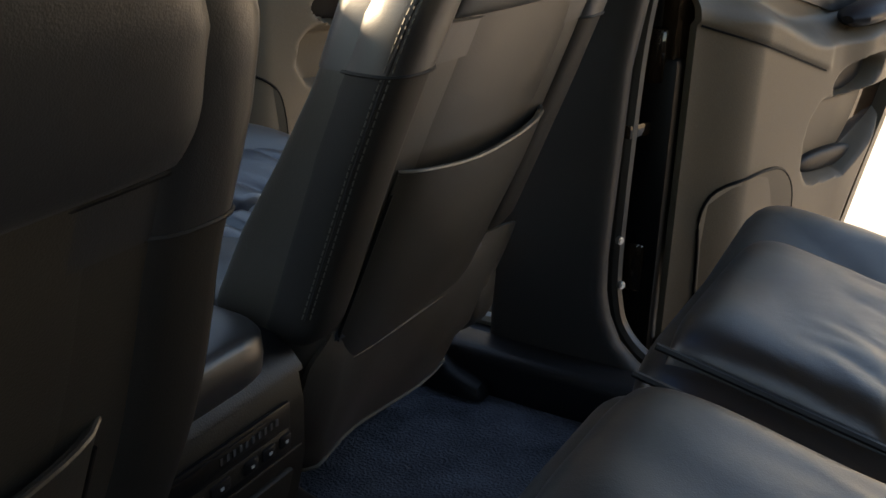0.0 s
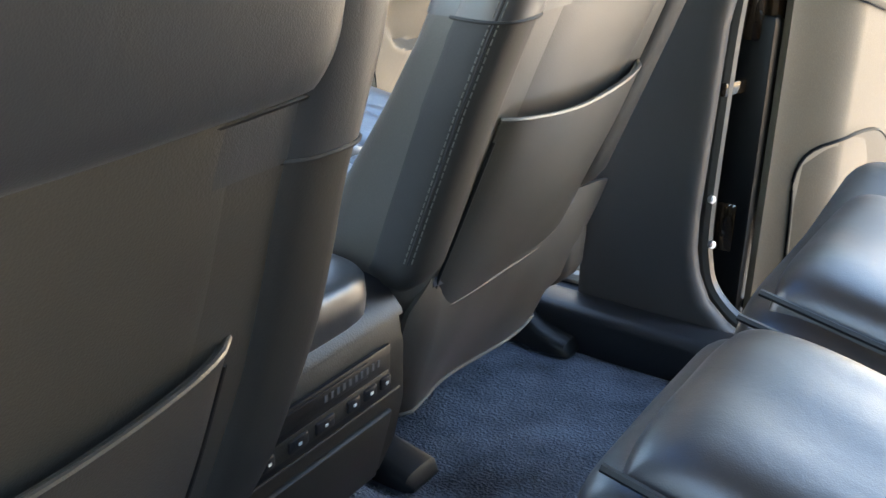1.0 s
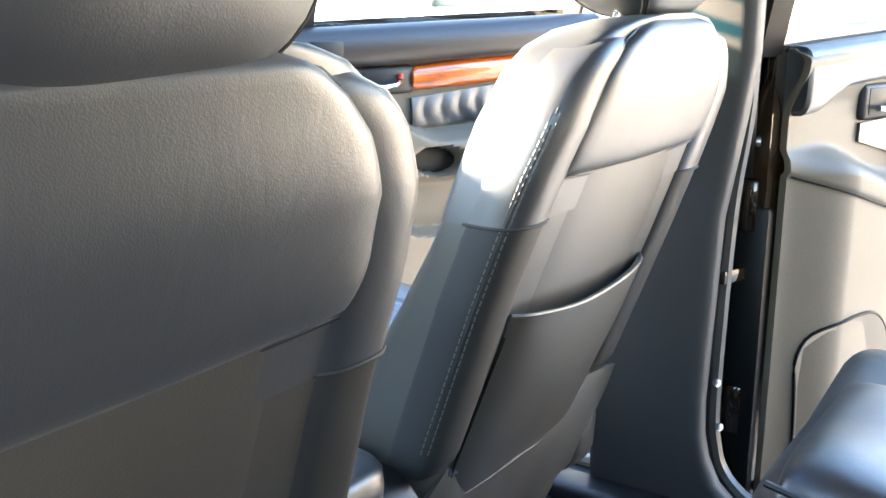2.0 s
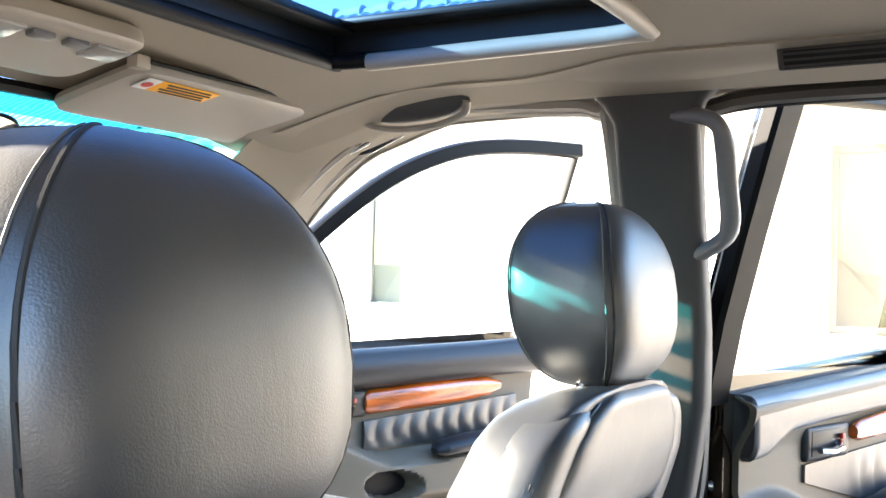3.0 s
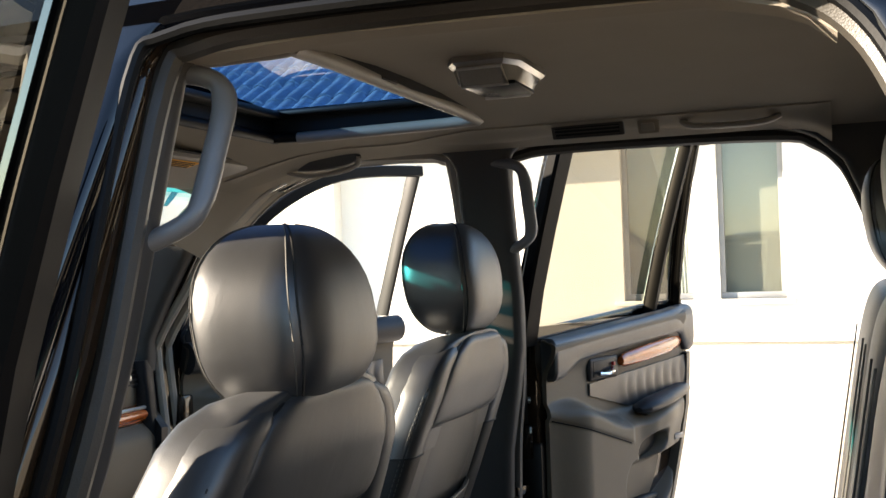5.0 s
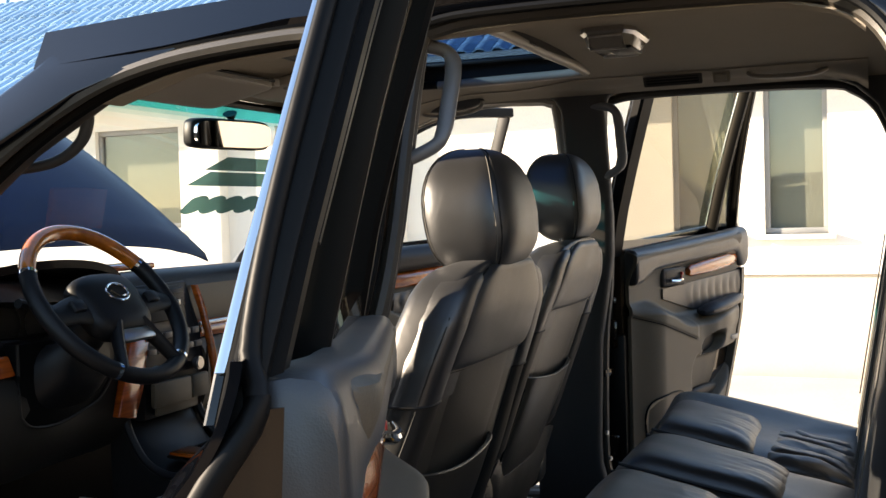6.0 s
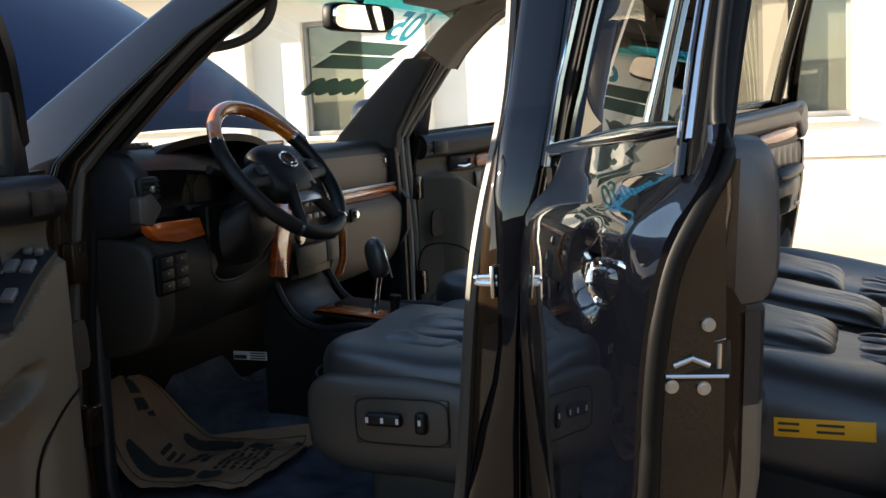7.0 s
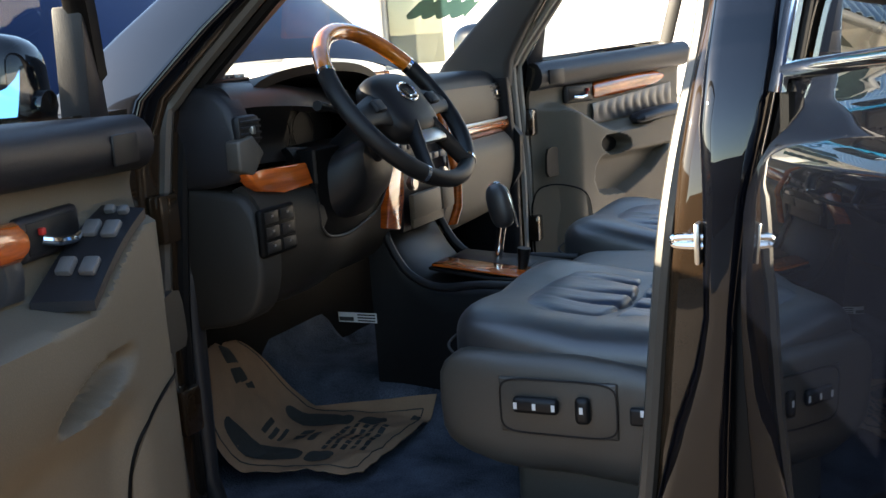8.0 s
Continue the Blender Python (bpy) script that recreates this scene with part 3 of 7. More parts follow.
def liner_z(x, y):
    front = -0.075 * (1 - ease(-0.66, -0.20, x)) ** 1.3
    return 1.792 + front - 0.055 * abs(y / 0.58) ** 2.4


def sheet_with_hole(xs, ys, fn, thick):
    """A sheet over a grid of x and y, open over the sunroof, with thickness."""
    bm = bmesh.new()
    top, low = {}, {}
    for i, x in enumerate(xs):
        for j, y in enumerate(ys):
            top[i, j], low[i, j] = bm.verts.new((x, y, fn(x, y) + thick)), bm.verts.new((x, y, fn(x, y)))
    for i in range(len(xs) - 1):
        for j in range(len(ys) - 1):
            cx, cy = (xs[i] + xs[i + 1]) / 2, (ys[j] + ys[j + 1]) / 2
            if SUN_X[0] < cx < SUN_X[1] and abs(cy) < SUN_Y:
                continue
            for d in (top, low):
                bm.faces.new((d[i, j], d[i + 1, j], d[i + 1, j + 1], d[i, j + 1]))
    bmesh.ops.delete(bm, geom=[v for v in bm.verts if not v.link_faces], context="VERTS")
    return bm


XS = [-0.63, -0.56, -0.48, -0.40, SUN_X[0], -0.22, -0.10, 0.0, SUN_X[1], 0.2, 0.32, 0.45, 0.6, 0.8, 1.1, 1.5, 2.04]
YS = [-0.585, -0.55, -0.50, -0.44, -SUN_Y, -0.28, -0.14, 0, 0.14, 0.28, SUN_Y, 0.44, 0.50, 0.55, 0.585]
solid("ceiling", sheet_with_hole(XS, YS, liner_z, 0.012), LINER, "taupe cloth headliner with a sunroof opening", "ceiling", kind="structure")
EDGE_Z = [(-0.80, 1.430), (-0.66, 1.560), (-0.50, 1.660), (-0.34, 1.708), (-0.12, 1.728), (0.15, 1.728), (0.30, 1.735), (0.66, 1.728), (0.74, 1.708), (0.79, 1.665)]
for s in (-1, 1):
    def side(a, b):
        """From the headliner down to the door opening; over the rear door it drops in a step that houses the air duct."""
        x = -0.70 + 1.47 * a if s > 0 else -0.50 + 1.27 * a
        ze = lerp(EDGE_Z, x) - 0.013 + ((0.036 - 0.012 * ease(-0.35, -0.10, x)) * ease(-0.78, -0.55, x) if s > 0 else 0.0)
        step = ease(-0.12, 0.10, x) if s > 0 else 0.0
        yi, yo = 0.50 - 0.055 * step, lerp(Y_IN, ze) + (0.122 if s > 0 else 0.044)
        zi = liner_z(x, yi) - 0.003 if x > -0.52 else min(liner_z(-0.52, yi) - 0.003, ze + 0.05)
        q = min(1.0, b / 0.66) ** 1.3 * (1 - step) + (0.72 * ease(0.0, 0.26, b) + 0.28 * ease(0.2, 1.0, b)) * step
        return Vector((x, s * (yi + (yo - yi) * b), zi + (ze - zi) * q))
    solid("trim_right" if s > 0 else "trim_left", grid(side, 56, 20, (0, 0, 0.004)), LINER, "taupe cloth roof side above the doors", "trim", kind="structure")
    if s > 0:
        # pale tube added to draw the sunlit line along the headliner's edge
        part("sunlit_edge", tube([side(i / 40, 1.0) for i in range(41)], 0.0040, 6), LINER_HARD, car, "pale strip standing in for the headliner's sunlit edge")
part("roof_panel", sheet_with_hole([-0.64] + XS[1:], [-0.66, -0.62] + YS[1:-1] + [0.62, 0.66], lambda x, y: 1.834 - 0.055 * abs(y / 0.66) ** 2.6 - 0.06 * (1 - ease(-0.68, -0.3, x)), 0.008), PAINT, car, "gloss black roof panel")
sunroof = thing("sunroof", "closed tinted glass sunroof in a black frame", "sunroof", (-0.11, 0, 1.80))
frame_pts = [(SUN_X[0], -SUN_Y), (SUN_X[1], -SUN_Y), (SUN_X[1], SUN_Y), (SUN_X[0], SUN_Y)]
part("frame", join(*[slab([(a[0], a[1], liner_z(*a) + 0.004), (b[0], b[1], liner_z(*b) + 0.004), (b[0], b[1], 1.829), (a[0], a[1], 1.829)], (-0.012 if a[0] == b[0] == SUN_X[0] else (0.012 if a[0] == b[0] else 0), 0.012 if a[1] == b[1] == SUN_Y else (-0.012 if a[1] == b[1] else 0), 0)) for a, b in zip(frame_pts, frame_pts[1:] + frame_pts[:1])]), BLACK, sunroof, smooth=False)
for s in (-1, 1):
    part("track", rbox((-0.10, s * (SUN_Y - 0.02), 1.815), (0.43, 0.04, 0.010), 0.003), BLACK, sunroof)
part("cross_bar", rbox((SUN_X[0] + 0.02, 0, 1.812), (0.04, 0.76, 0.014), 0.004), BLACK, sunroof)
part("glass", rbox((-0.11, 0, 1.827), (0.45, 0.77, 0.005), 0), GLASS_SUN, sunroof, "tinted sunroof glass", smooth=False)
part("lip", tube(smooth_path([(SUN_X[0] + 0.06, SUN_Y, 1.766), (SUN_X[0] + 0.2, SUN_Y, 1.768), (SUN_X[1] - 0.03, SUN_Y, 1.772), (SUN_X[1], SUN_Y - 0.03, 1.775), (SUN_X[1], 0, 1.776), (SUN_X[1], -SUN_Y + 0.03, 1.775), (SUN_X[1] - 0.03, -SUN_Y, 1.772), (SUN_X[0] + 0.06, -SUN_Y, 1.766)], 6), 0.012, 10), LINER_HARD, sunroof, "taupe edge trim round the opening")
part("front_lip", tube(smooth_path([(SUN_X[0] + 0.06, SUN_Y - 0.004, 1.768), (SUN_X[0] + 0.012, SUN_Y - 0.012, 1.768), (SUN_X[0] + 0.004, SUN_Y - 0.06, 1.768), (SUN_X[0] + 0.004, -SUN_Y + 0.06, 1.768), (SUN_X[0] + 0.012, -SUN_Y + 0.012, 1.768), (SUN_X[0] + 0.06, -SUN_Y + 0.004, 1.768)], 6), 0.011, 10), RUBBER, sunroof, "black front seal")
# flat black insert draws the shade inside the finger recess
part("pull_recess_shade", rbox((SUN_X[1] + 0.004, -0.09, 1.7765), (0.020, 0.062, 0.006), 0.002), BLACK, sunroof, "black insert standing in for shade in the finger recess")
part("shade_handle", join(rbox((SUN_X[1] - 0.004, -0.09, 1.781), (0.030, 0.085, 0.014), 0.005), rbox((SUN_X[1] - 0.010, -0.09, 1.784), (0.016, 0.06, 0.014), 0.003)), LINER_HARD, sunroof, "taupe sunshade pull")

# ---- windscreen ----
WS = lambda s, t: Vector((-1.185 + 0.575 * t - 0.05 * (1 - (2 * s - 1) ** 2) * (1 - t * 0.6), (2 * s - 1) * (0.735 - 0.125 * t), 1.275 + 0.432 * t + 0.015 * math.sin(math.pi * t)))
windscreen = thing("windscreen", "clear laminated windscreen with a teal shade band and sale markings", "windscreen", (-0.9, 0, 1.27))
part("glass", grid(lambda s, t: WS(s, t * 0.87), 16, 12), GLASS, windscreen)
for lo, hi, tint in ((0.87, 0.89, 0.86), (0.89, 0.91, 0.66), (0.91, 0.93, 0.40), (0.93, 1.0, 0.0)):
    shade = GLASS_BAND if tint == 0.0 else pane("teal_fade", tuple(c + (1 - c) * tint for c in (0.03, 0.62, 0.70)))
    part("shade_band", grid(lambda s, t: WS(s, lo + t * (hi - lo)), 16, 2), shade, windscreen, "teal shade band along the top")
part("seal", tube([WS(i / 16, 0) for i in range(17)], 0.010, 6), RUBBER, windscreen)
part("seal", tube([WS(i / 16, 1) for i in range(17)], 0.010, 6), RUBBER, windscreen)


# ---- floor ----
def floor_fn(s, t):
    x, y = -1.45 + 2.5 * s, -0.80 + 1.6 * t
    tunnel = 0.10 * (1 - ease(0.12, 0.24, abs(y))) * (1 - 0.75 * ease(-0.25, 0.15, x))
    toe = 0.38 * ease(-1.20, -1.45, x)
    return Vector((x, y, 0.50 + tunnel + toe + 0.05 * ease(0.745, 0.80, abs(y)) + 0.004 * noise.noise(Vector((x * 6, y * 6, 0)))))


solid("floor", grid(floor_fn, 60, 50, (0, 0, -0.03)), CARPET, "blue-grey cut pile carpet over the car floor", "floor", kind="structure")


# ---- front seats ----
def back_x(z):
    return -0.115 + (z - 0.72) * 0.365


def ring_xy(cx, cy, hx, hy, z, e=0.5, n=36, lean=0.0):
    pw = lambda v: math.copysign(abs(v) ** e, v)
    return [Vector((cx + hx * pw(math.cos(a)), cy + hy * pw(math.sin(a)), z + lean * hx * pw(math.cos(a)))) for a in (math.tau * i / n for i in range(n))]


HEAD = (0.046, 1.474, 0.081, 0.125, 0.113)      # middle x and z, half thickness, width and height of a headrest


def head_shape(v):
    k = v.z / HEAD[4]
    v.y *= 1 - 0.10 * max(0, -k) ** 2 - 0.20 * max(0, k) ** 2
    v.x *= 1 - 0.20 * max(0, -k) ** 2 - 0.06 * max(0, k) ** 2
    v.x += -0.10 * v.z
    return v


def head_point(ph, t, e1=0.66):
    e2 = 0.52 if math.cos(t) > 0 else 0.40
    pw = lambda v, e: math.copysign(abs(v) ** e, v)
    return head_shape(Vector((HEAD[2] * pw(math.cos(ph), e1) * pw(math.cos(t), e2), HEAD[3] * pw(math.cos(ph), 0.78 if ph > 0 else 0.52) * pw(math.sin(t), e2), HEAD[4] * pw(math.sin(ph), 0.78 if ph > 0 else 0.62))))


def headrest(parent, cx, cy, cz, k=1.0, yaw=0.0, short=0.0):
    """A headrest; short draws its underside up, most at the rear."""
    base = Vector((cx, cy, cz))
    def at(ph, t):
        v = head_point(ph, t)
        if v.z < 0:
            v.z *= 1 - short * (0.5 + 0.5 * v.x / HEAD[2])
        return v
    R = Euler((0, 0, radians(yaw))).to_matrix()
    h = part("headrest", loft([[base + R @ (k * at(radians(a), math.tau * (i + 0.5) / 64)) for i in range(64)] for a in (-89.5, -86, -80, -74, -66, -58, -49, -40, -30, -20, -10, 0, 10, 20, 30, 40, 49, 58, 66, 74, 80, 86, 89.5)]), LEATHER, parent, "black leather headrest on chrome posts")
    for t in (0.92, -0.92, math.pi - 0.80, math.pi + 0.80):
        sgn = 1 if math.sin(t) > 0 else -1
        part("piping", tube([base + R @ (k * 1.001 * at(radians(a), t)) for a in range(-84, 85, 6)], 0.0016, 6), PIPING, h)
        part("stitching", tube([base + R @ (k * 1.003 * at(radians(a), t + 0.16 * sgn * (1 if abs(t) < 1 else -1))) for a in range(-76, 77, 4)], 0.0010, 4), THREAD, h)
    for dy in (-0.065, 0.065):
        part("post", tube([base + Vector((0.012, dy, -0.175)), base + Vector((0.006, dy, -0.07))], 0.0065, 10), CHROME, h, "chrome post")
        part("collar", tube([base + Vector((0.014, dy, -0.150)), base + Vector((0.012, dy, -0.126))], [0.014, 0.012], 12), CHROME, h, "chrome collar")
    return h


BACK_W = [(0.66, 0.185), (0.72, 0.222), (0.78, 0.246), (0.83, 0.260), (1.05, 0.270), (1.13, 0.268), (1.20, 0.261), (1.26, 0.246), (1.30, 0.223), (1.325, 0.196), (1.342, 0.164), (1.353, 0.120), (1.359, 0.05)]
BACK_T = [(0.66, 0.046), (0.72, 0.070), (0.80, 0.082), (0.92, 0.078), (1.02, 0.064), (1.08, 0.055), (1.15, 0.053), (1.22, 0.056), (1.26, 0.058), (1.30, 0.056), (1.325, 0.052), (1.342, 0.044), (1.353, 0.030), (1.359, 0.012)]


def back_ring(z, grow=0.0, e=0.40):
    lift = 0.014 * ease(1.26, 1.355, z) + 0.002
    return ring_xy(back_x(z) - lift - lerp(BACK_T, z), 0, lerp(BACK_T, z) + grow, lerp(BACK_W, z) + grow, z, e, 64)


def front_seat(cy, dx, outer, label, drop=0.0, seam_z=1.13):
    seat = thing("front_seat", label, "car seat", (dx - 0.25, cy, 0.50), group="front seats")
    D = Vector((dx, cy, 0))
    go = lambda bm: moved(bm, Matrix.Translation(D))
    def spread(bm):
        """The driver seat's back grows wider towards its foot."""
        for v in bm.verts:
            v.co.y *= 1 + (0.13 * ease(1.13, 0.92, v.co.z) if outer < 0 else 0.0)
        return go(bm)
    low = [0.66, 0.665, 0.68, 0.70, 0.73, 0.78, 0.86, 0.95, 1.04, seam_z - 0.03, seam_z]
    high = [seam_z, 1.18, 1.22, 1.25, 1.28, 1.30, 1.315, 1.326, 1.334, 1.342, 1.348, 1.353, 1.357, 1.359]
    b = part("backrest", go(loft([back_ring(z) for z in high])), LEATHER, seat)
    part("lower_backrest", spread(loft([back_ring(z, -0.0015) for z in low])), VINYL, b, "grey vinyl lower seat back")
    for s in (-1, 1):
        # the rear corner rolls beside the back panel
        def roll(z0, z1, k0, k1, gr=0.0):
            n, rings = 18, []
            for i in range(n + 1):
                t = i / n
                z = z0 + (z1 - z0) * t
                k = 1.0
                if k0:
                    k *= math.sin(math.pi / 2 * min(1, (t * n + 0.3) / 2.5)) ** 0.6
                if k1:
                    k *= math.sin(math.pi / 2 * min(1, ((1 - t) * n + 0.3) / 3.0)) ** 0.6
                rings.append(ring_xy(back_x(z) - 0.034 - 0.014 * ease(1.24, 1.35, z), s * (lerp(BACK_W, z) - 0.042), (0.040 + gr) * k, (0.045 + gr) * k, z, 0.72, 24))
            return loft(rings)
        r = part("side_bolster", go(roll(seam_z, 1.347, False, True)), LEATHER, seat, "black leather shoulder bolster")
        part("lower_bolster", spread(roll(0.815 if outer > 0 else 0.750, seam_z, True, False, -0.0012)), LEATHER_MATT, r, "dark side bolster")
        part("seam", go(tube([Vector((back_x(seam_z) - 0.034 + 0.0405 * math.copysign(abs(math.cos(a)) ** 0.72, math.cos(a)), s * (lerp(BACK_W, seam_z) - 0.042) + 0.0455 * math.copysign(abs(math.sin(a)) ** 0.72, math.sin(a)), seam_z)) for a in [math.tau * i / 24 for i in range(24)]], 0.0020, 6, True)), PIPING, r)
        def beside(z, a, g=0.0):
            pw = lambda v: math.copysign(abs(v) ** 0.72, v)
            return Vector((back_x(z) - 0.034 - 0.014 * ease(1.24, 1.35, z) + (0.0392 + g) * pw(math.cos(a)), s * (lerp(BACK_W, z) - 0.042 + (0.0442 + g) * pw(math.sin(a))), z))
        part("seam", spread(tube([beside(0.87 + 0.02 * i, 1.05) for i in range(21)], 0.0016, 6)), PIPING, b)
        for a in (0.93, 1.17) if outer > 0 else ():
            part("stitching", spread(join(*[tube([beside(0.872 + 0.009 * i, a, 0.0008), beside(0.872 + 0.009 * i + 0.0062, a, 0.0008)], 0.0009, 4) for i in range(44)])), THREAD, b, "row of grey stitches")
    def upper(a, t):
        """The padded upper back: straight lower edge, shoulders drawn in, rolled over at the top."""
        z0 = seam_z + 0.045 - 0.006 * math.sin(math.pi * a)
        z = z0 + (1.357 - z0) * t
        wide = (lerp(BACK_W, z) - 0.050 - 0.012 * ease(0.25, 0.0, t)) * (2 * a - 1)
        edge = max(0.0, 1 - abs(2 * a - 1) ** 9) ** 0.5 * max(0.0, 1 - (1 - t) ** 16) ** 0.5
        puff = 0.017 * edge - 0.006 + 0.0015 * noise.noise(Vector((wide * 9, z * 12, cy)))
        return Vector((back_x(z) - 0.014 * ease(1.26, 1.355, z) + puff - 0.060 * max(0.0, (t - 0.90) / 0.10) ** 2 * 0.6, wide, z + 0.004 * edge * ease(0.85, 1.0, t)))
    up_ = part("upper_pad", go(grid(upper, 48, 40, (-0.016, 0, 0))), LEATHER, seat, "padded upper back in black leather")
    part("seam", go(tube([upper(a_, t_) + Vector((0.003, 0, 0)) for a_, t_ in [(0.0, 0.95 - 0.05 * i) for i in range(20)] + [(i / 20, 0.0) for i in range(21)] + [(1.0, 0.05 * i) for i in range(20)]], 0.0022, 6)), BLACK, up_)
    def panel(s, t):
        z = 0.80 + 0.395 * t
        y = (s - 0.5) * 0.372
        return Vector((back_x(z) - 0.004 - 0.012 * abs(2 * s - 1) ** 6 + 0.006 * math.sin(math.pi * s) + 0.0015 * noise.noise(Vector((y * 7, z * 7, cy))), y, z))
    part("back_panel", go(grid(panel, 20, 20, (-0.014, 0, 0))), VINYL, seat, "grey vinyl seat back panel")
    def pocket(s, t):
        top = (1.026 if outer > 0 else 0.998) - 0.014 * math.sin(math.pi * s)
        z = 0.768 + (top - 0.768) * t
        y = (s - 0.5) * (0.350 + 0.01 * t)
        bulge = 0.016 * math.sin(math.pi * s) ** 0.6 * (0.35 + 0.65 * t) - 0.010 * abs(2 * s - 1) ** 8 + 0.0035 * noise.noise(Vector((y * 8, z * 8, cy)))
        return Vector((back_x(z) + 0.008 + bulge - 0.006 * (1 - t) ** 3, y, z))
    pk = part("map_pocket", go(grid(pocket, 30, 24, (-0.009, 0, 0))), VINYL, seat, "grey vinyl map pocket, empty")
    part("hem", go(tube([pocket(i / 24, 1.0) + Vector((-0.002, 0, 0)) for i in range(25)], 0.0030, 8)), VINYL, pk)
    part("seam", go(tube(smooth_path([pocket(s_, t_) + Vector((0.001, 0, 0)) for s_, t_ in ((0.0, 0.9), (0.0, 0.5), (0.0, 0.1), (0.06, 0.0), (0.5, 0.0), (0.94, 0.0), (1.0, 0.1), (1.0, 0.5), (1.0, 0.9))], 5), 0.0022, 6)), BLACK, pk)
    def flap(s, t):
        z = 0.828 - 0.218 * t
        o = (s - 0.5) * 2 * outer
        wide = 0.190 + (0.115 * ease(0.0, 0.07, t) if o > 0 else 0.035 * ease(0, 0.2, t)) - (0.070 * ease(0.70, 0.80, t) if o > 0 else 0.03 * ease(0.7, 1, t))
        y = (s - 0.5) * 2 * wide
        return Vector((back_x(0.80) + 0.003 - 0.016 * t - 0.045 * t * t + 0.007 * math.sin(3 * math.pi * s + 1) * t + 0.004 * noise.noise(Vector((y * 12, z * 9, cy))) - 0.030 * max(0, abs(2 * s - 1) - 0.8) * 5 * t, y, z))
    fl = part("lower_flap", go(grid(flap, 28, 24, (-0.006, 0, 0))), VINYL, seat, "loose grey vinyl skirt behind the seat")
    part("piping", go(tube([flap(i / 28, 1) + Vector((0.001, 0, -0.002)) for i in range(29)], 0.0026, 6)), THREAD, fl, "pale hem piping")
    if outer > 0:
        part("wire_bracket", go(tube(smooth_path([(-0.20, -0.17, 0.555), (-0.165, -0.195, 0.575), (-0.150, -0.185, 0.600), (-0.160, -0.155, 0.602), (-0.19, -0.13, 0.585)], 5), 0.0028, 6)), STEEL, seat, "bare wire bracket")
    # cushion
    def cush(v):
        v.z += 0.035 * ease(0.05, -0.24, v.x) - 0.022 * ease(-0.20, -0.30, v.x) - 0.020 * max(0, 1 - abs(v.y) / 0.2) * (1 if v.z > 0 else 0) + 0.006 * (1 if v.z > 0 else 0) * noise.noise(Vector((v.x * 7, v.y * 7, cy)))
        v.x += 0.02 * (abs(v.y) / 0.25) ** 2 * (1 if v.x < 0 else 0)
        return v
    part("cushion", go(pad((-0.357, 0, 0.812), (0.253, 0.258, 0.085), 0.42, 0.32, 64, 24, cush)), LEATHER, seat, "black leather seat cushion")
    def wrinkle(s, t):
        """A cross seam with gathers running out of it to both sides."""
        at = 0.40 + 0.05 * math.sin(math.pi * t)
        bend = 2.4 * noise.noise(Vector((s * 2.2, t * 2.6, cy)))
        line = (1 - abs(math.sin(t * 15 + bend + 3.0 * s))) ** 2.2
        return -0.75 * math.exp(-((s - at) / 0.016) ** 2) - 0.42 * line * math.exp(-abs(s - at) / 0.17) + 0.10 * noise.noise(Vector((s * 4, t * 4, cy)))
    part("seat_insert", go(moved(cushion_top(-0.515, -0.075, -0.185, 0.185, 0.905, 0.030, 0.125, wrinkle, 110, 90), Matrix.Translation((0, 0, -0.014)))), LEATHER_SOFT, seat, "gathered leather seat insert")
    part("seam", go(tube([Vector((-0.357 + 0.255 * math.copysign(abs(math.cos(a)) ** 0.32, math.cos(a)), 0.260 * math.copysign(abs(math.sin(a)) ** 0.32, math.sin(a)), 0.815 + 0.035 * ease(0.05, -0.24, 0.245 * math.cos(a)))) for a in [math.tau * i / 60 for i in range(60)]], 0.0028, 6, True)), PIPING, seat)
    def shield(v):
        v.z += -0.025 * ease(0.0, 0.22, v.x) + 0.012 * ease(-0.1, -0.22, v.x)
        return v
    sh = part("side_shield", go(pad((-0.348, outer * 0.244, 0.756), (0.249, 0.042, 0.104), 0.5, 0.35, 56, 14, shield)), VINYL, seat, "dark grey plastic seat shield")
    if outer < 0:
        part("switch_plate", go(rbox((-0.372, -0.285, 0.775), (0.205, 0.010, 0.096), 0.004, 3)), VINYL, sh)
        part("plate_groove", go(tube([Vector((-0.372 + 0.101 * math.copysign(abs(math.cos(a)) ** 0.35, math.cos(a)), -0.2895, 0.775 + 0.047 * math.copysign(abs(math.sin(a)) ** 0.35, math.sin(a)))) for a in [math.tau * i / 40 for i in range(40)]], 0.0022, 6, True, up=(0, 1, 0))), BLACK, sh)
        part("switch", go(rbox((-0.407, -0.296, 0.780), (0.080, 0.018, 0.028), 0.008, 3)), BLACK, sh, "seat slide switch")
        part("switch", go(rbox((-0.326, -0.296, 0.777), (0.026, 0.018, 0.046), 0.009, 3)), BLACK, sh, "seat recline switch")
        part("switch", go(rbox((-0.228, -0.289, 0.772), (0.044, 0.012, 0.030), 0.005, 3)), BLACK, sh, "lumbar switch")
        for mx, my in ((-0.440, -0.3055), (-0.407, -0.3055), (-0.374, -0.3055), (-0.326, -0.3055), (-0.228, -0.2955)):
            part("switch_mark", go(rbox((mx, my, 0.780), (0.006, 0.0012, 0.011), 0)), WHITE, sh, smooth=False)
    part("base", go(rbox((-0.33, 0, 0.63), (0.26, 0.34, 0.18), 0.02)), BLACK, seat)
    if outer < 0:
        part("lower_shield", go(rbox((-0.30, outer * 0.225, 0.625), (0.34, 0.05, 0.13), 0.02, 3)), VINYL, seat, "dark lower seat trim")
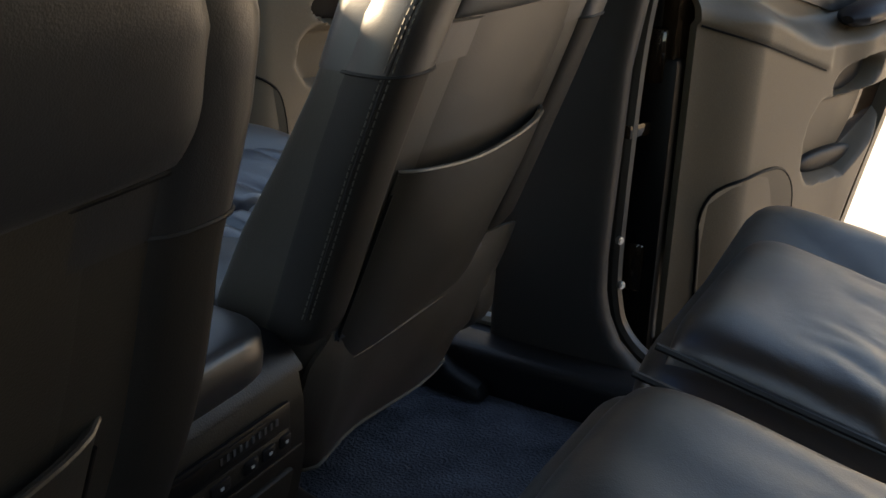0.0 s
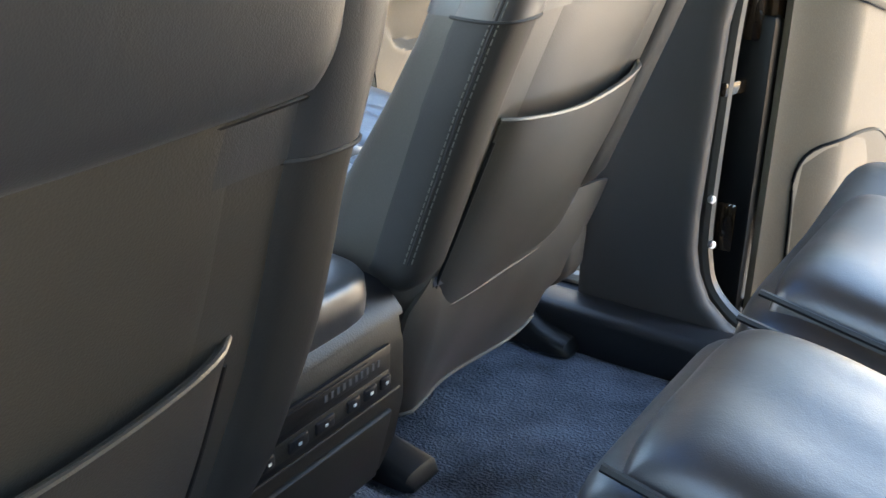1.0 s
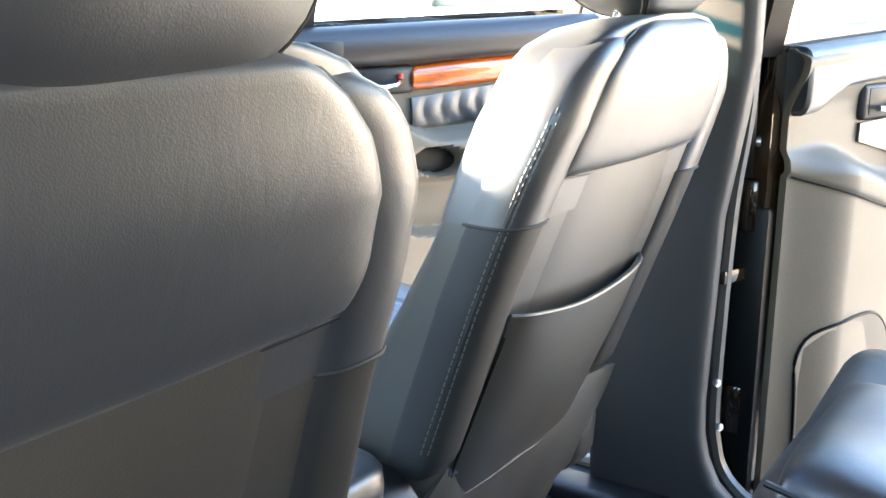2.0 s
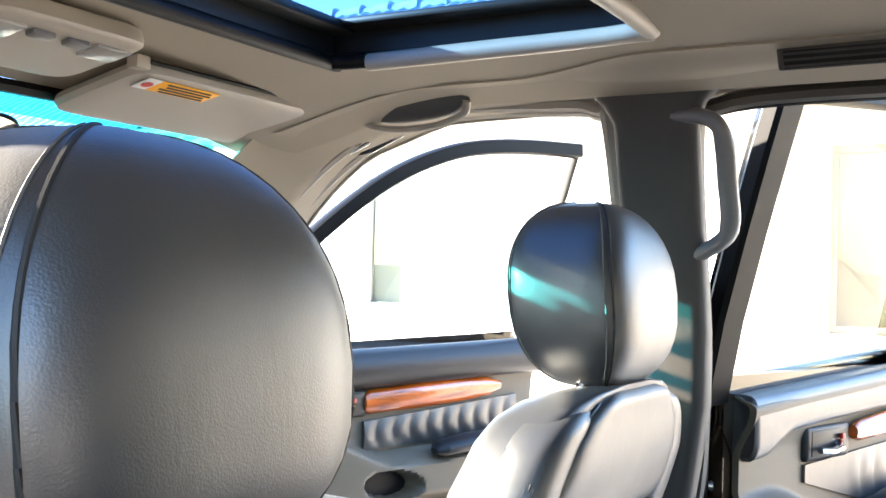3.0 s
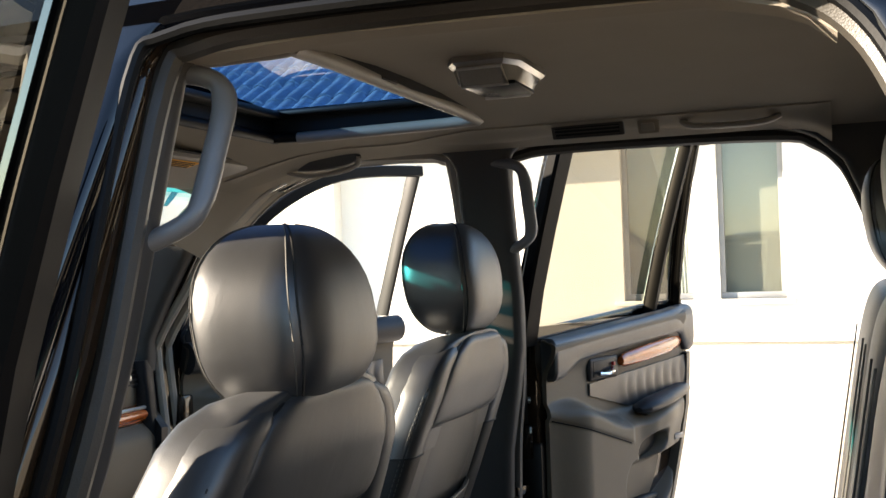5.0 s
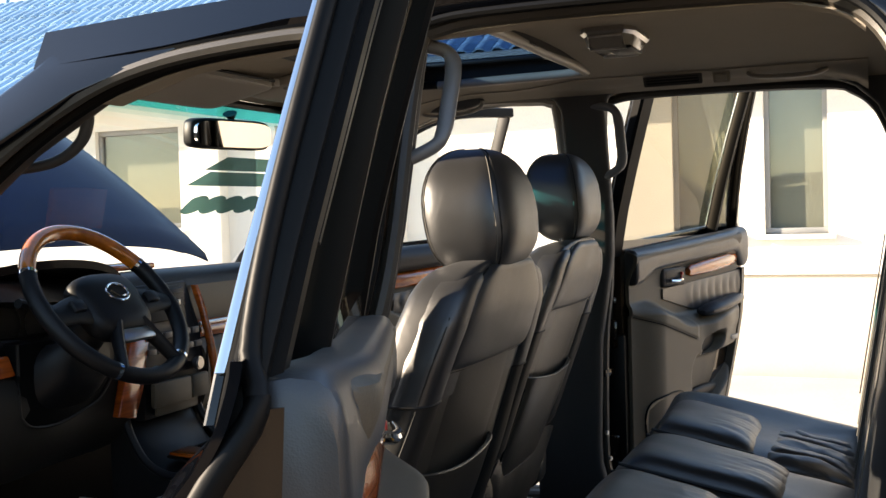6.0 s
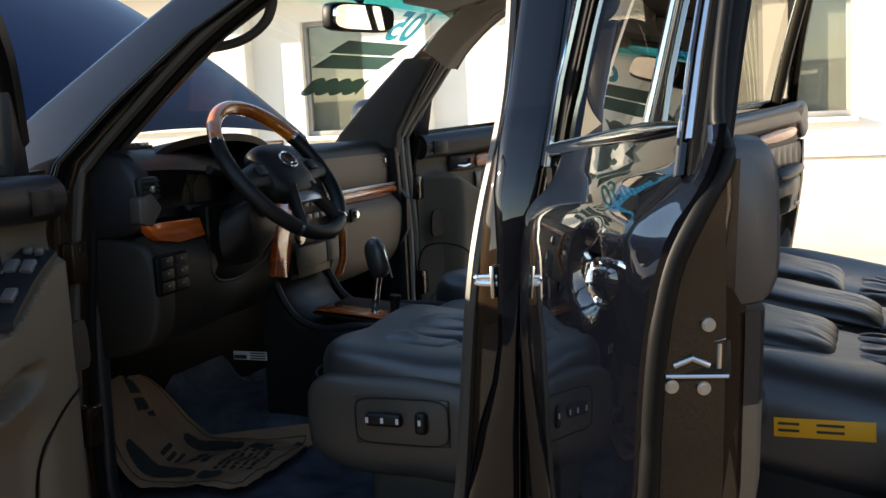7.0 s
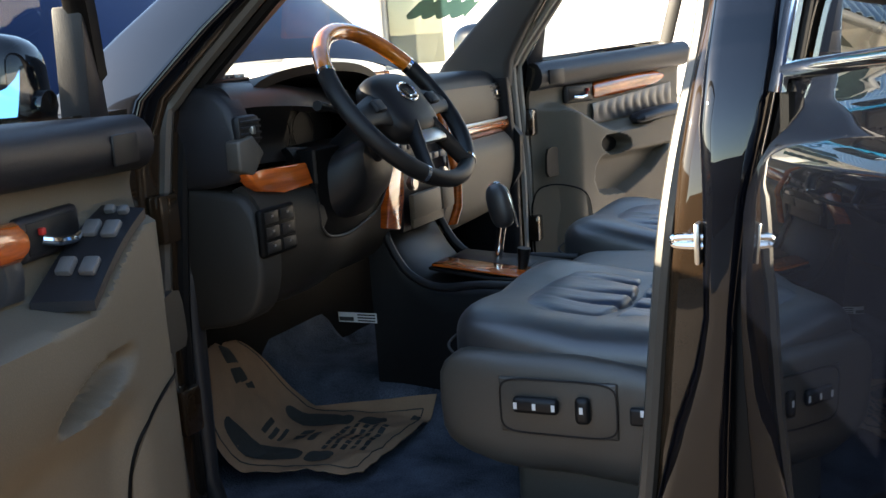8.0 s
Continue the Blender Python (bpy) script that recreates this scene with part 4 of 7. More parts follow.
    for s in (-1, 1):
        r = part("rail", go(rbox((-0.37, s * 0.17, 0.528), (0.28, 0.05, 0.035), 0.008)), BLACK, seat, "dark seat rail")
        fy = 0.300 if s * outer > 0 else 0.148
        part("rail_cover", go(loft([[Vector((x, s * fy + w * math.copysign(abs(math.cos(a)) ** 0.5, math.cos(a)), 0.505 + h * max(0.0, math.sin(a)) ** 0.6)) for a in [math.pi * i / 10 for i in range(11)]] for x, w, h in ((-0.235, 0.026, 0.072), (-0.205, 0.031, 0.052), (-0.178, 0.036, 0.036), (-0.150, 0.038, 0.028), (-0.124, 0.037, 0.022), (-0.114, 0.030, 0.005))])), BLACK, r, "black plastic foot cover")
    headrest(seat, dx + HEAD[0] + (0.004 if outer < 0 else 0.0), cy + (-0.008 if outer < 0 else 0.0), HEAD[1] - drop - (0.006 if outer > 0 else 0.0), 1.03 if outer < 0 else 0.98, 3.0 if outer < 0 else 0.0, 0.20 if outer < 0 else 0.0)
    return seat


front_seat(0.425, 0.0, 1, "black leather front passenger seat with grey vinyl map pocket", 0.004, 1.146)
front_seat(-0.425, 0.085, -1, "black leather driver seat with power switches on its side", 0.045)

# ---- rear bench ----
bench = thing("rear_bench", "black leather rear bench seat with three padded places", "car seat", (0.55, 0.0, 0.50))
PLACES = [(-0.71, -0.165), (-0.165, 0.165), (0.165, 0.71)]
BENCH_SLOPE = 0.20
bench_top = lambda x: 0.938 - BENCH_SLOPE * (x - 0.29)
for k, (y0, y1) in enumerate(PLACES):
    mid, half = (y0 + y1) / 2, (y1 - y0) / 2
    def tilt(v, half=half, mid=mid):
        up = 1 if v.z > 0 else 0
        v.z += -BENCH_SLOPE * v.x + up * (0.004 * noise.noise(Vector((v.x * 8, v.y * 8 + mid * 5, 2))) - 0.020 * (abs(v.y) / half) ** 5)
        if abs(mid) > 0.3:
            v.z += up * (0.026 if mid > 0 else 0.006) * ease(0.07, 0.17, v.y * (1 if mid > 0 else -1))
        return v
    c = part("cushion", pad((0.536, mid, 0.782), (0.262, half, 0.106), 0.40, 0.20, 72, 28, tilt), LEATHER, bench, "black leather seat cushion")
    a, b = ((-0.535, -0.205), (-0.135, 0.135), (0.205, 0.535))[k]
    x_end = 0.622 if k == 1 else 0.530
    crease = lambda s, t, mid=mid: 0.06 * noise.noise(Vector((s * 3, t * 4, mid * 9))) - 0.07 * abs(noise.noise(Vector((s * 5 + 4, t * 9, mid)))) * ease(0.35, 0.8, s) - 0.05 * (1 - abs(math.sin(t * 15 + 1.5 * noise.noise(Vector((s * 2, t * 3, mid)))))) ** 4 * ease(0.45, 0.95, s)
    part("pad", cushion_top(0.296, x_end, a, b, bench_top(0.296) - 0.028, 0.048, BENCH_SLOPE, crease, 44, 52), LEATHER, c, "puffed leather front pad")
    if k != 1:
        gather = lambda s, t, mid=mid: -0.40 * (1 - abs(math.sin(t * 15 + 1.6 * s + 2.2 * noise.noise(Vector((s * 2, t * 4, mid)))))) ** 2.2 * ease(0.0, 0.2, s) - 0.18 * abs(noise.noise(Vector((s * 4, t * 7, mid + 3))))
        part("gathered_pad", cushion_top(0.538, 0.745, a - 0.01, b + 0.01, bench_top(0.538) - 0.030, 0.036, BENCH_SLOPE, gather, 40, 120), LEATHER, c, "gathered leather rear pad")
    for q in (a - 0.004, b + 0.004):
        part("seam", tube([(x, q, bench_top(x) - 0.010) for x in [0.30 + 0.025 * i for i in range(int((x_end - 0.28) / 0.025))]], 0.0036, 6), BLACK, c)
    part("groove", tube([(x, y1, bench_top(x) - 0.040) for x in [0.335 + 0.03 * i for i in range(15)]], 0.008, 8), BLACK, c)
    part("seam", tube([(x, y1 - 0.014, bench_top(x) - 0.030) for x in [0.335 + 0.03 * i for i in range(14)]], 0.0040, 6), PIPING, c)
    part("stitching", tube([(x, y1 - 0.026, bench_top(x) - 0.025) for x in [0.335 + 0.03 * i for i in range(14)]], 0.0011, 4), THREAD, c)
    # backrest
    def lean(v, half=half):
        v.x += 0.16 * v.z - 0.02 * (abs(v.y) / half) ** 4 * (-1 if v.x < 0 else 0)
        v.y *= 1 - 0.06 * max(0, v.z / 0.30) ** 2
        return v
    bk = part("backrest", pad((0.855, mid, 1.135), (0.085, half * 0.985, 0.305), 0.32, 0.26, 48, 26, lean), LEATHER, bench, "black leather backrest")
    for s in (-1, 1):
        part("stitching", tube([(0.855 - 0.0865 + 0.16 * (z - 1.135), mid + s * half * 0.72, z) for z in [0.95 + 0.04 * i for i in range(11)]], 0.0016, 4), THREAD, bk)
    if k != 1:
        headrest(bench, 0.895, mid + (0.08 if k == 0 else -0.02), 1.545, 0.98)
part("base", rbox((0.53, 0.0, 0.63), (0.48, 1.36, 0.24), 0.02), PANEL_DARK, bench, "dark trim below the cushions")
part("warning_label", rbox((0.506, -0.7125, 0.811), (0.165, 0.0016, 0.034), 0.0004), YELLOW, bench, "yellow warning sticker")
for lx, lw in ((0.448, 0.035), (0.516, 0.045)):
    for lz in (0.818, 0.806):
        part("print", rbox((lx, -0.7137, lz), (lw, 0.0008, 0.0045), 0), INK, bench, smooth=False)
part("latch_bar", tube([(0.78, 0.64, 1.05), (0.76, 0.66, 0.90), (0.74, 0.66, 0.80)], 0.02, 8), RUBBER, bench, "black belt webbing")


# ---- doors ----
def door_map(hx, hy, turn, s):
    """Where a point of a door lies: u along it, w outwards from its inner face, z up."""
    return lambda u, w, z: Vector((u, s * w, z))


def field(u0, u1, z0, z1, fn, D, nu=64, nz=64, thick=0.012):
    """A moulded panel between two edges u0(z), u1(z), from z0 to z1(u); fn gives its relief."""
    def f(a, b):
        z = z0 + (1.31 - z0) * b
        u = u0(z) + (u1(z) - u0(z)) * a
        zz = z0 + (z1(u) - z0) * b
        return D(u, fn(u, zz), zz)
    return grid(f, nu, nz, D(0, thick, 0) - D(0, 0, 0))


def bar_path(D, pts, wide, deep, w0, lean):
    """A flat frame bar along points (u, z), leaning inwards above the belt."""
    rings = []
    P = [Vector((u, z)) for u, z in pts]
    for i, p in enumerate(P):
        d = (P[min(i + 1, len(P) - 1)] - P[max(i - 1, 0)]).normalized()
        nrm = Vector((-d.y, d.x)) * wide / 2
        lw = w0 + lean(p.y)
        c = min(deep, wide) * 0.25
        prof = [(-1, 0), (-0.8, -c), (0.8, -c), (1, 0), (1, deep - c), (0.8, deep), (-0.8, deep), (-1, deep - c)]
        rings.append([D(p.x + a * nrm.x, lw + b, p.y + a * nrm.y) for a, b in prof])
    return loft(rings)


def round2(pts, n=5):
    return [(p.x, p.y) for p in smooth_path([Vector((a, b, 0)) for a, b in pts], n)]


SKIN_R = [(0.44, 0.106), (0.60, 0.116), (0.85, 0.116), (1.00, 0.112), (1.104, 0.107), (1.178, 0.101), (1.232, 0.089), (1.272, 0.070), (1.311, 0.054), (1.35, 0.042)]     # outer skin: its distance from the inner face by height
SKIN_M = [(0.44, 0.106), (0.60, 0.116), (0.85, 0.117), (1.00, 0.115), (1.15, 0.112), (1.24, 0.107), (1.272, 0.101), (1.290, 0.090), (1.305, 0.073), (1.325, 0.057), (1.36, 0.045)]     # the same ahead of the handle, with its sharper shoulder
LEAD_R = [(0.44, 0.15), (0.62, 0.125), (0.70, 0.100), (0.778, 0.072), (0.876, 0.036), (0.952, 0.010), (1.03, -0.004), (1.35, -0.006)]     # leading edge of a rear door by height
BELT_R = lambda u: 1.300 + 0.060 * u
BELT_F = lambda u: 1.298 + 0.035 * u
LEAN = lambda z: -0.30 * max(0.0, z - 1.30) ** 1.15


def door_handle(D, door, u, z, w, flip=1):
    bz = part("handle_bezel", moved(rbox((0, 0, 0), (0.15, 0.02, 0.062), 0.010, 3), Matrix.Translation(D(u, w + 0.004, z))), PANEL_DARK, door, "dark handle surround")
    part("recess", rbox(D(u, w - 0.0045, z), (0.122, 0.006, 0.044), 0.002, 2), BLACK, bz)
    part("pull", tube([D(u + 0.03, w - 0.006, z - 0.004), D(u + 0.012, w - 0.020, z - 0.010), D(u - 0.02, w - 0.024, z - 0.013), D(u - 0.052, w - 0.018, z - 0.010)], [0.010, 0.0095, 0.009, 0.007], 10, flat=0.75), CHROME, bz, "chrome door release")
    part("lock_tab", rbox(D(u + 0.034, w - 0.012, z + 0.008), (0.010, 0.008, 0.010), 0.002), RED, bz, "red lock marker")
    return bz


def rear_door(s, hx, hy, turn, label):
    door = thing("rear_door", label, "car door", (hx, hy, 0), s * turn, group="car doors", local=True)
    D = door_map(hx, hy, turn, s)
    front = lambda z: 0.025
    rear_edge = [(0.44, 0.54), (0.55, 0.565), (0.70, 0.635), (0.80, 0.685), (0.92, 0.748), (1.05, 0.805), (1.20, 0.825), (1.36, 0.832)]
    rear = lambda z: lerp(rear_edge, z)
    def relief(u, z):
        belt = BELT_R(u)
        w = -0.030 * ease(belt - 0.10, belt - 0.02, z) + 0.030 * ease(belt - 0.018, belt, z) ** 2
        top = 1.140 - 0.060 * ease(0.10, 0.33, u) + 0.020 * ease(0.40, 0.55, u)
        ledge = ease(top + 0.016, top - 0.030, z)
        slim = 1 - 0.72 * ease(0.50, 0.76, u)
        w += -0.058 * slim * ledge * ease(0.0, 0.14, u) * (1 - 0.55 * ease(top - 0.06, 0.70, z) * ease(0.1, 0.5, u))
        w += -0.018 * slim * ledge * ease(0.38, 0.46, u) * ease(top - 0.10, top - 0.05, z)
        crest = 1.118 - 0.31 * u
        w += -0.007 * ease(crest - 0.003, crest + 0.006, z) * ease(top + 0.01, top - 0.01, z) * ease(0.36, 0.33, u)
        cup = math.hypot((u - 0.468) / 0.092, (z - 0.990 - 0.10 * (u - 0.468)) / 0.038)
        w += 0.055 * ease(1.06, 0.72, cup)
        left = lerp([(0.79, 0.40), (0.81, 0.36), (0.843, 0.325), (0.894, 0.312), (0.93, 0.318), (0.967, 0.345), (1.016, 0.40)], z)
        foot = lerp([(0.30, 0.83), (0.37, 0.803), (0.517, 0.796), (0.644, 0.86), (0.75, 0.93)], u)
        w += 0.048 * ease(left - 0.006, left + 0.022, u) * ease(foot - 0.006, foot + 0.014, z) * ease(0.968, 0.935, z)
        tip = ease(rear(z) - 0.09, rear(z), u)
        return w * (1 - tip) + 0.016 * tip
    part("inner_panel", field(front, rear, 0.50, BELT_R, relief, D, 190, 200), PANEL, door, "moulded grey-brown inner door panel")
    tall = lambda u: 0.036 + max(0.017 * ease(0.16, 0.06, u), 0.034 * ease(0.73, 0.80, u))
    deep = lambda u: 0.030 + 0.002 * ease(0.66, 0.80, u)
    part("belt_roll", loft([[D(u, 0.017 * ease(0.68, 0.80, u) + deep(u) * k * math.copysign(abs(math.cos(a)) ** 0.6, math.cos(a)), BELT_R(u) + 0.004 - tall(u) + tall(u) * k * math.copysign(abs(math.sin(a)) ** 0.6, math.sin(a))) for a in [math.tau * i / 20 for i in range(20)]] for u, k in [(0.028, 0.86), (0.034, 1.0)] + [(0.04 + 0.0355 * i, 1.0) for i in range(23)] + [(0.832, 0.94), (0.837, 0.8)]]), LEATHER, door, "dark padded window ledge")
    part("panel_insert", grid(lambda a, b: D(0.22 + 0.58 * a, -0.006 - 0.005 * abs(math.sin(a * 34 + 1.1 * math.sin(b * 3))) * math.sin(math.pi * b) * ease(0.22, 0.35, a), lerp([(0, 1.135), (0.35, 1.085), (1, 1.10)], a) + (1.165 + 0.03 * a - lerp([(0, 1.135), (0.35, 1.085), (1, 1.10)], a)) * b + 0.012), 90, 10, D(0, 0.008, 0) - D(0, 0, 0)), LEATHER, door, "gathered black leather insert")
    part("arm_pad", loft([[D(u, w + d * k * math.cos(a), z + 0.020 * k * math.sin(a)) for a in [math.tau * i / 20 for i in range(20)]] for u, z, w, d, k in ((0.40, 1.090, -0.048, 0.036, 0.3), (0.42, 1.093, -0.048, 0.036, 0.85), (0.48, 1.098, -0.046, 0.036, 1.0), (0.56, 1.102, -0.040, 0.034, 1.0), (0.64, 1.105, -0.026, 0.032, 1.0), (0.72, 1.108, -0.010, 0.028, 1.0), (0.775, 1.108, 0.0, 0.024, 0.85), (0.79, 1.107, 0.0, 0.02, 0.3))]), PANEL_DARK, door, "padded armrest")
    part("wood_trim", loft([[D(u, -0.012 + 0.024 * ease(0.66, 0.80, u) + 0.010 * math.cos(a), z + h * math.sin(a)) for a in [math.tau * i / 16 for i in range(16)]] for u, z, h in ((0.375, 1.222, 0.012), (0.39, 1.224, 0.019), (0.52, 1.232, 0.023), (0.66, 1.242, 0.023), (0.77, 1.249, 0.019), (0.80, 1.251, 0.008))]), WOOD, door, "glossy walnut trim strip")
    door_handle(D, door, 0.290, 1.212, -0.006)
    part("pull_cup", pad(D(0.468, -0.012, 0.990), (0.084, 0.008, 0.034), 0.7, 0.7, 32, 12), BLACK, door, "black pull cup")
    # black pad paints the shade in the pocket's opening
    part("map_pocket", pad(D(0.495, 0.004, 0.822), (0.098, 0.014, 0.020), 0.8, 0.7, 28, 12), BLACK, door, "dark pad standing in for shade in the door pocket")
    part("reflector", rbox(D(0.655, -0.034, 0.985), (0.055, 0.010, 0.016), 0.004), LENS, door, "clear courtesy lamp")
    cover = round2([(0.075, 0.52), (0.066, 0.73), (0.064, 0.815), (0.096, 0.857), (0.190, 0.868), (0.256, 0.854), (0.305, 0.800), (0.318, 0.70), (0.318, 0.52)], 4)
    part("speaker_grille", loft([[D(u, relief(u, z) + d, z) for u, z in cover] for d in (0.004, -0.003)], cap=True), PANEL, door, "moulded speaker cover")
    part("groove", tube([D(u, relief(u, z) - 0.001, z) for u, z in cover], 0.0030, 6), FRAME, door)
    part("crease_line", tube([D(u, relief(u, 1.117 - 0.31 * u) - 0.001, 1.117 - 0.31 * u) for u in [0.03 + 0.02 * i for i in range(16)]], 0.0018, 6), FRAME, door)
    edge = lambda zs: loft([[D(u, w, z) for u, w in ((rear(z) - 0.05, -0.014), (rear(z) - 0.012, -0.006), (rear(z) + 0.002, 0.002), (rear(z) + 0.006, 0.016), (rear(z) - 0.05, 0.016))] for z in zs])
    part("panel_edge", edge((0.56, 0.66, 0.76, 0.86, 0.96, 1.06, 1.13)), PANEL, door, "grey-brown panel edge")
    part("upper_edge", edge((1.13, 1.17, 1.21)), PANEL_DARK, door, "dark leather panel edge")
    # shell: outer skin, edge, window frame
    out_w = lambda z: 0.5 * (lerp(SKIN_R, z) + lerp(SKIN_M, z))
    lead = lambda z: lerp(LEAD_R, z)
    def flank(u, z):
        k, zc = 0.5 * ease(0.77, 0.88, u), z - 0.06 * (u - 0.84)
        return lerp(SKIN_M, zc + 0.045 * ease(0.14, -0.01, u) ** 2) * (1 - k) + lerp(SKIN_R, zc) * k
    def skin(a, b):
        z = 0.46 + (1.33 - 0.46) * b
        u = lead(z) + (rear(z) + 0.030 - lead(z)) * a
        zz = 0.46 + (BELT_R(u) + 0.012 - 0.46) * b
        return D(u, flank(u, zz) - 0.016 * (1 - ease(0.0, 0.018, u - lead(z))) + 0.012 * math.sin(math.pi * a) + 0.012 * ease(0.80, 0.74, zz) - 0.030 * ease(1.0, 0.35, math.hypot((u - 0.648) / 0.082, (zz - 1.221) / 0.050)), zz)
    part("outer_skin", grid(skin, 100, 110, D(0, -0.006, 0) - D(0, 0, 0)), PAINT, door, "gloss black outer door skin")
    part("shell", loft([[D(*p) for p in ((0.002, 0.014, z), (0.002, min(0.050, flank(0.0, z) - 0.020), z), (lead(z) + 0.004, flank(lead(z), z) - 0.016, z), (rear(z) + 0.016, out_w(z) - 0.008, z), (rear(z) + 0.022, out_w(z) - 0.016, z), (rear(z) + 0.020, 0.036, z), (rear(z) + 0.012, 0.028, z), (rear(z) + 0.002, 0.014, z))] for z in (0.47, 0.55, 0.62, 0.70, 0.80, 0.92, 1.05, 1.12, 1.18, 1.22, 1.26, 1.30, 1.335)]), JAMB, door, "dark painted door edge")
    line = smooth_path([D(rear(z) + 0.024, out_w(z) - 0.012, z) for z in (0.50, 0.60, 0.70, 0.80, 0.92, 1.05, 1.12, 1.18, 1.22, 1.26, 1.30)] + [D(u, w + LEAN(z), z) for u, w, z in ((0.846, 0.040, 1.335), (0.836, 0.050, 1.365), (0.820, 0.055, 1.42), (0.797, 0.057, 1.50), (0.770, 0.058, 1.60), (0.747, 0.058, 1.70), (0.729, 0.058, 1.82))], 4)
    part("edge_seal", tube(line, [0.0095 - 0.0035 * ease(1.26, 1.40, p.z) for p in line], 10), RUBBER, door, "black rubber edge seal")
    part("edge_seal", tube(smooth_path([D(0.004, 0.05, z) for z in (0.50, 0.80, 1.05, 1.30)], 4), 0.010, 8), RUBBER, door)
    lx, lz = rear(1.16) + 0.019, 1.175
    lat = part("latch", rbox(D(lx, 0.061, lz), (0.006, 0.060, 0.032), 0.002), BLACK, door, "dark door latch slot with bright edges")
    part("lip", tube([D(lx + 0.004, 0.090, lz - 0.010), D(lx + 0.004, 0.034, lz - 0.013)], 0.0016, 6), CHROME, lat)
    part("lip", tube([D(lx + 0.004, 0.090, lz - 0.010), D(lx + 0.004, 0.090, lz + 0.003)], 0.0012, 6), CHROME, lat)
    part("lip", tube([D(lx + 0.004, 0.072, lz + 0.010), D(lx + 0.004, 0.036, lz + 0.018)], 0.0010, 6), CHROME, lat)
    part("claw", tube([D(lx + 0.004, 0.078, lz - 0.002), D(lx + 0.007, 0.064, lz + 0.004), D(lx + 0.005, 0.050, lz - 0.003)], 0.0026, 8), STEEL, lat)
    part("claw", tube([D(lx + 0.004, 0.042, lz - 0.006), D(lx + 0.004, 0.041, lz + 0.014)], 0.0022, 8), STEEL, lat)
    for bw, bz_ in ((0.051, 1.206), (0.080, 1.156), (0.054, 1.153)):
        part("bolt", disc(D(rear(bz_) + 0.018, bw, bz_), D(1, 0, 0) - D(0, 0, 0), 0.0056, 0.008, 16, 0.002), STEEL, lat, "zinc bolt head")
    part("cladding", loft([[D(u, w, z) for w, z in ((0.100, 0.46), (0.130, 0.47), (0.138, 0.56), (0.132, 0.66), (0.108, 0.675))] for u in (0.17, 0.3, 0.515)]), PAINT, door, "black lower door moulding")
    belt = part("belt_moulding", tube([D(u, 0.050, BELT_R(u) + 0.014) for u in [0.0 + 0.081 * i for i in range(11)]], [0.010] * 9 + [0.007, 0.002], 10, flat=1.1), CHROME, door, "bright chrome window moulding")
    top = [(-0.015, 1.290), (-0.015, 1.42), (-0.014, 1.56), (-0.013, 1.68), (-0.012, 1.78), (-0.02, 1.775), (0.16, 1.788), (0.35, 1.803), (0.55, 1.817), (0.735, 1.828)]
    tail = [(0.705, 1.838), (0.725, 1.70), (0.757, 1.55), (0.795, 1.42), (0.815, 1.352), (0.822, 1.322)]
    slim_ = 1.0 if s < 0 else 0.55
    fr = part("window_frame", bar_path(D, top[:5], 0.066, 0.030, 0.022, LEAN), FRAME, door, "black window frame")
    part("top_bar", bar_path(D, top[5:], 0.032, 0.040, 0.018, LEAN), FRAME, fr)
    part("rear_bar", bar_path(D, tail, 0.022 * slim_, 0.026, 0.036, LEAN), FRAME, fr, "gloss black rear bar of the frame")
    part("rear_trim", bar_path(D, [(u - 0.008, z) for u, z in tail], 0.012 * slim_, 0.006, 0.0645, LEAN), PAINT, fr)
    for du, dw in ((-0.013, 0.066), (0.006, 0.064)):
        part("bright_strip", bar_path(D, [(u + du, z) for u, z in tail[:5]], 0.0036, 0.005, dw, LEAN), CHROME, fr, "thin bright strip on the frame")
    part("divider", bar_path(D, [(0.628, 1.335), (0.630, 1.50), (0.633, 1.65), (0.637, 1.81)], 0.018, 0.03, 0.022, LEAN), RUBBER, fr, "black quarter-light divider")
    part("outer_trim", bar_path(D, [(u + 0.004, z) for u, z in top[:5]], 0.052, 0.008, 0.056, LEAN), CHROME, fr, "bright frame edge")
    part("outer_trim", bar_path(D, [(0.628, 1.345), (0.630, 1.50), (0.633, 1.65), (0.637, 1.80)], 0.011, 0.008, 0.053, LEAN), CHROME, fr, "bright divider edge")
    part("frame_seal", bar_path(D, [(u + 0.017 * slim_, z) for u, z in tail], 0.014 * slim_, 0.016, 0.042, LEAN), RUBBER, fr)
    part("glass_run", bar_path(D, [(u - 0.022 * slim_, z) for u, z in tail[:4]], 0.010 * slim_, 0.010, 0.032, LEAN), RUBBER, fr)
    def gl(a, b):
        z = 1.31 + 0.470 * b
        u0, u1 = 0.02, lerp([(1.30, 0.81), (1.42, 0.79), (1.55, 0.75), (1.82, 0.70)], z)
        u = u0 + (u1 - u0) * a
        return D(u, 0.042 + LEAN(z), z + 0.045 * a)
    part("glass", grid(gl, 10, 8), GLASS_REAR, door, "bronze tinted window glass")
    # outside handle
    hd = part("outside_handle", loft([[D(u, w + 0.012 * k * math.cos(a), z + 0.021 * k * math.sin(a)) for a in [math.tau * i / 16 for i in range(16)]] for u, w, z, k in ((0.566, 0.084, 1.217, 0.4), (0.578, 0.096, 1.218, 0.7), (0.635, 0.106, 1.219, 0.8), (0.705, 0.110, 1.222, 0.85), (0.760, 0.108, 1.227, 0.85), (0.795, 0.099, 1.231, 0.7), (0.806, 0.088, 1.232, 0.4))]), PAINT, door, "black and chrome outside handle")
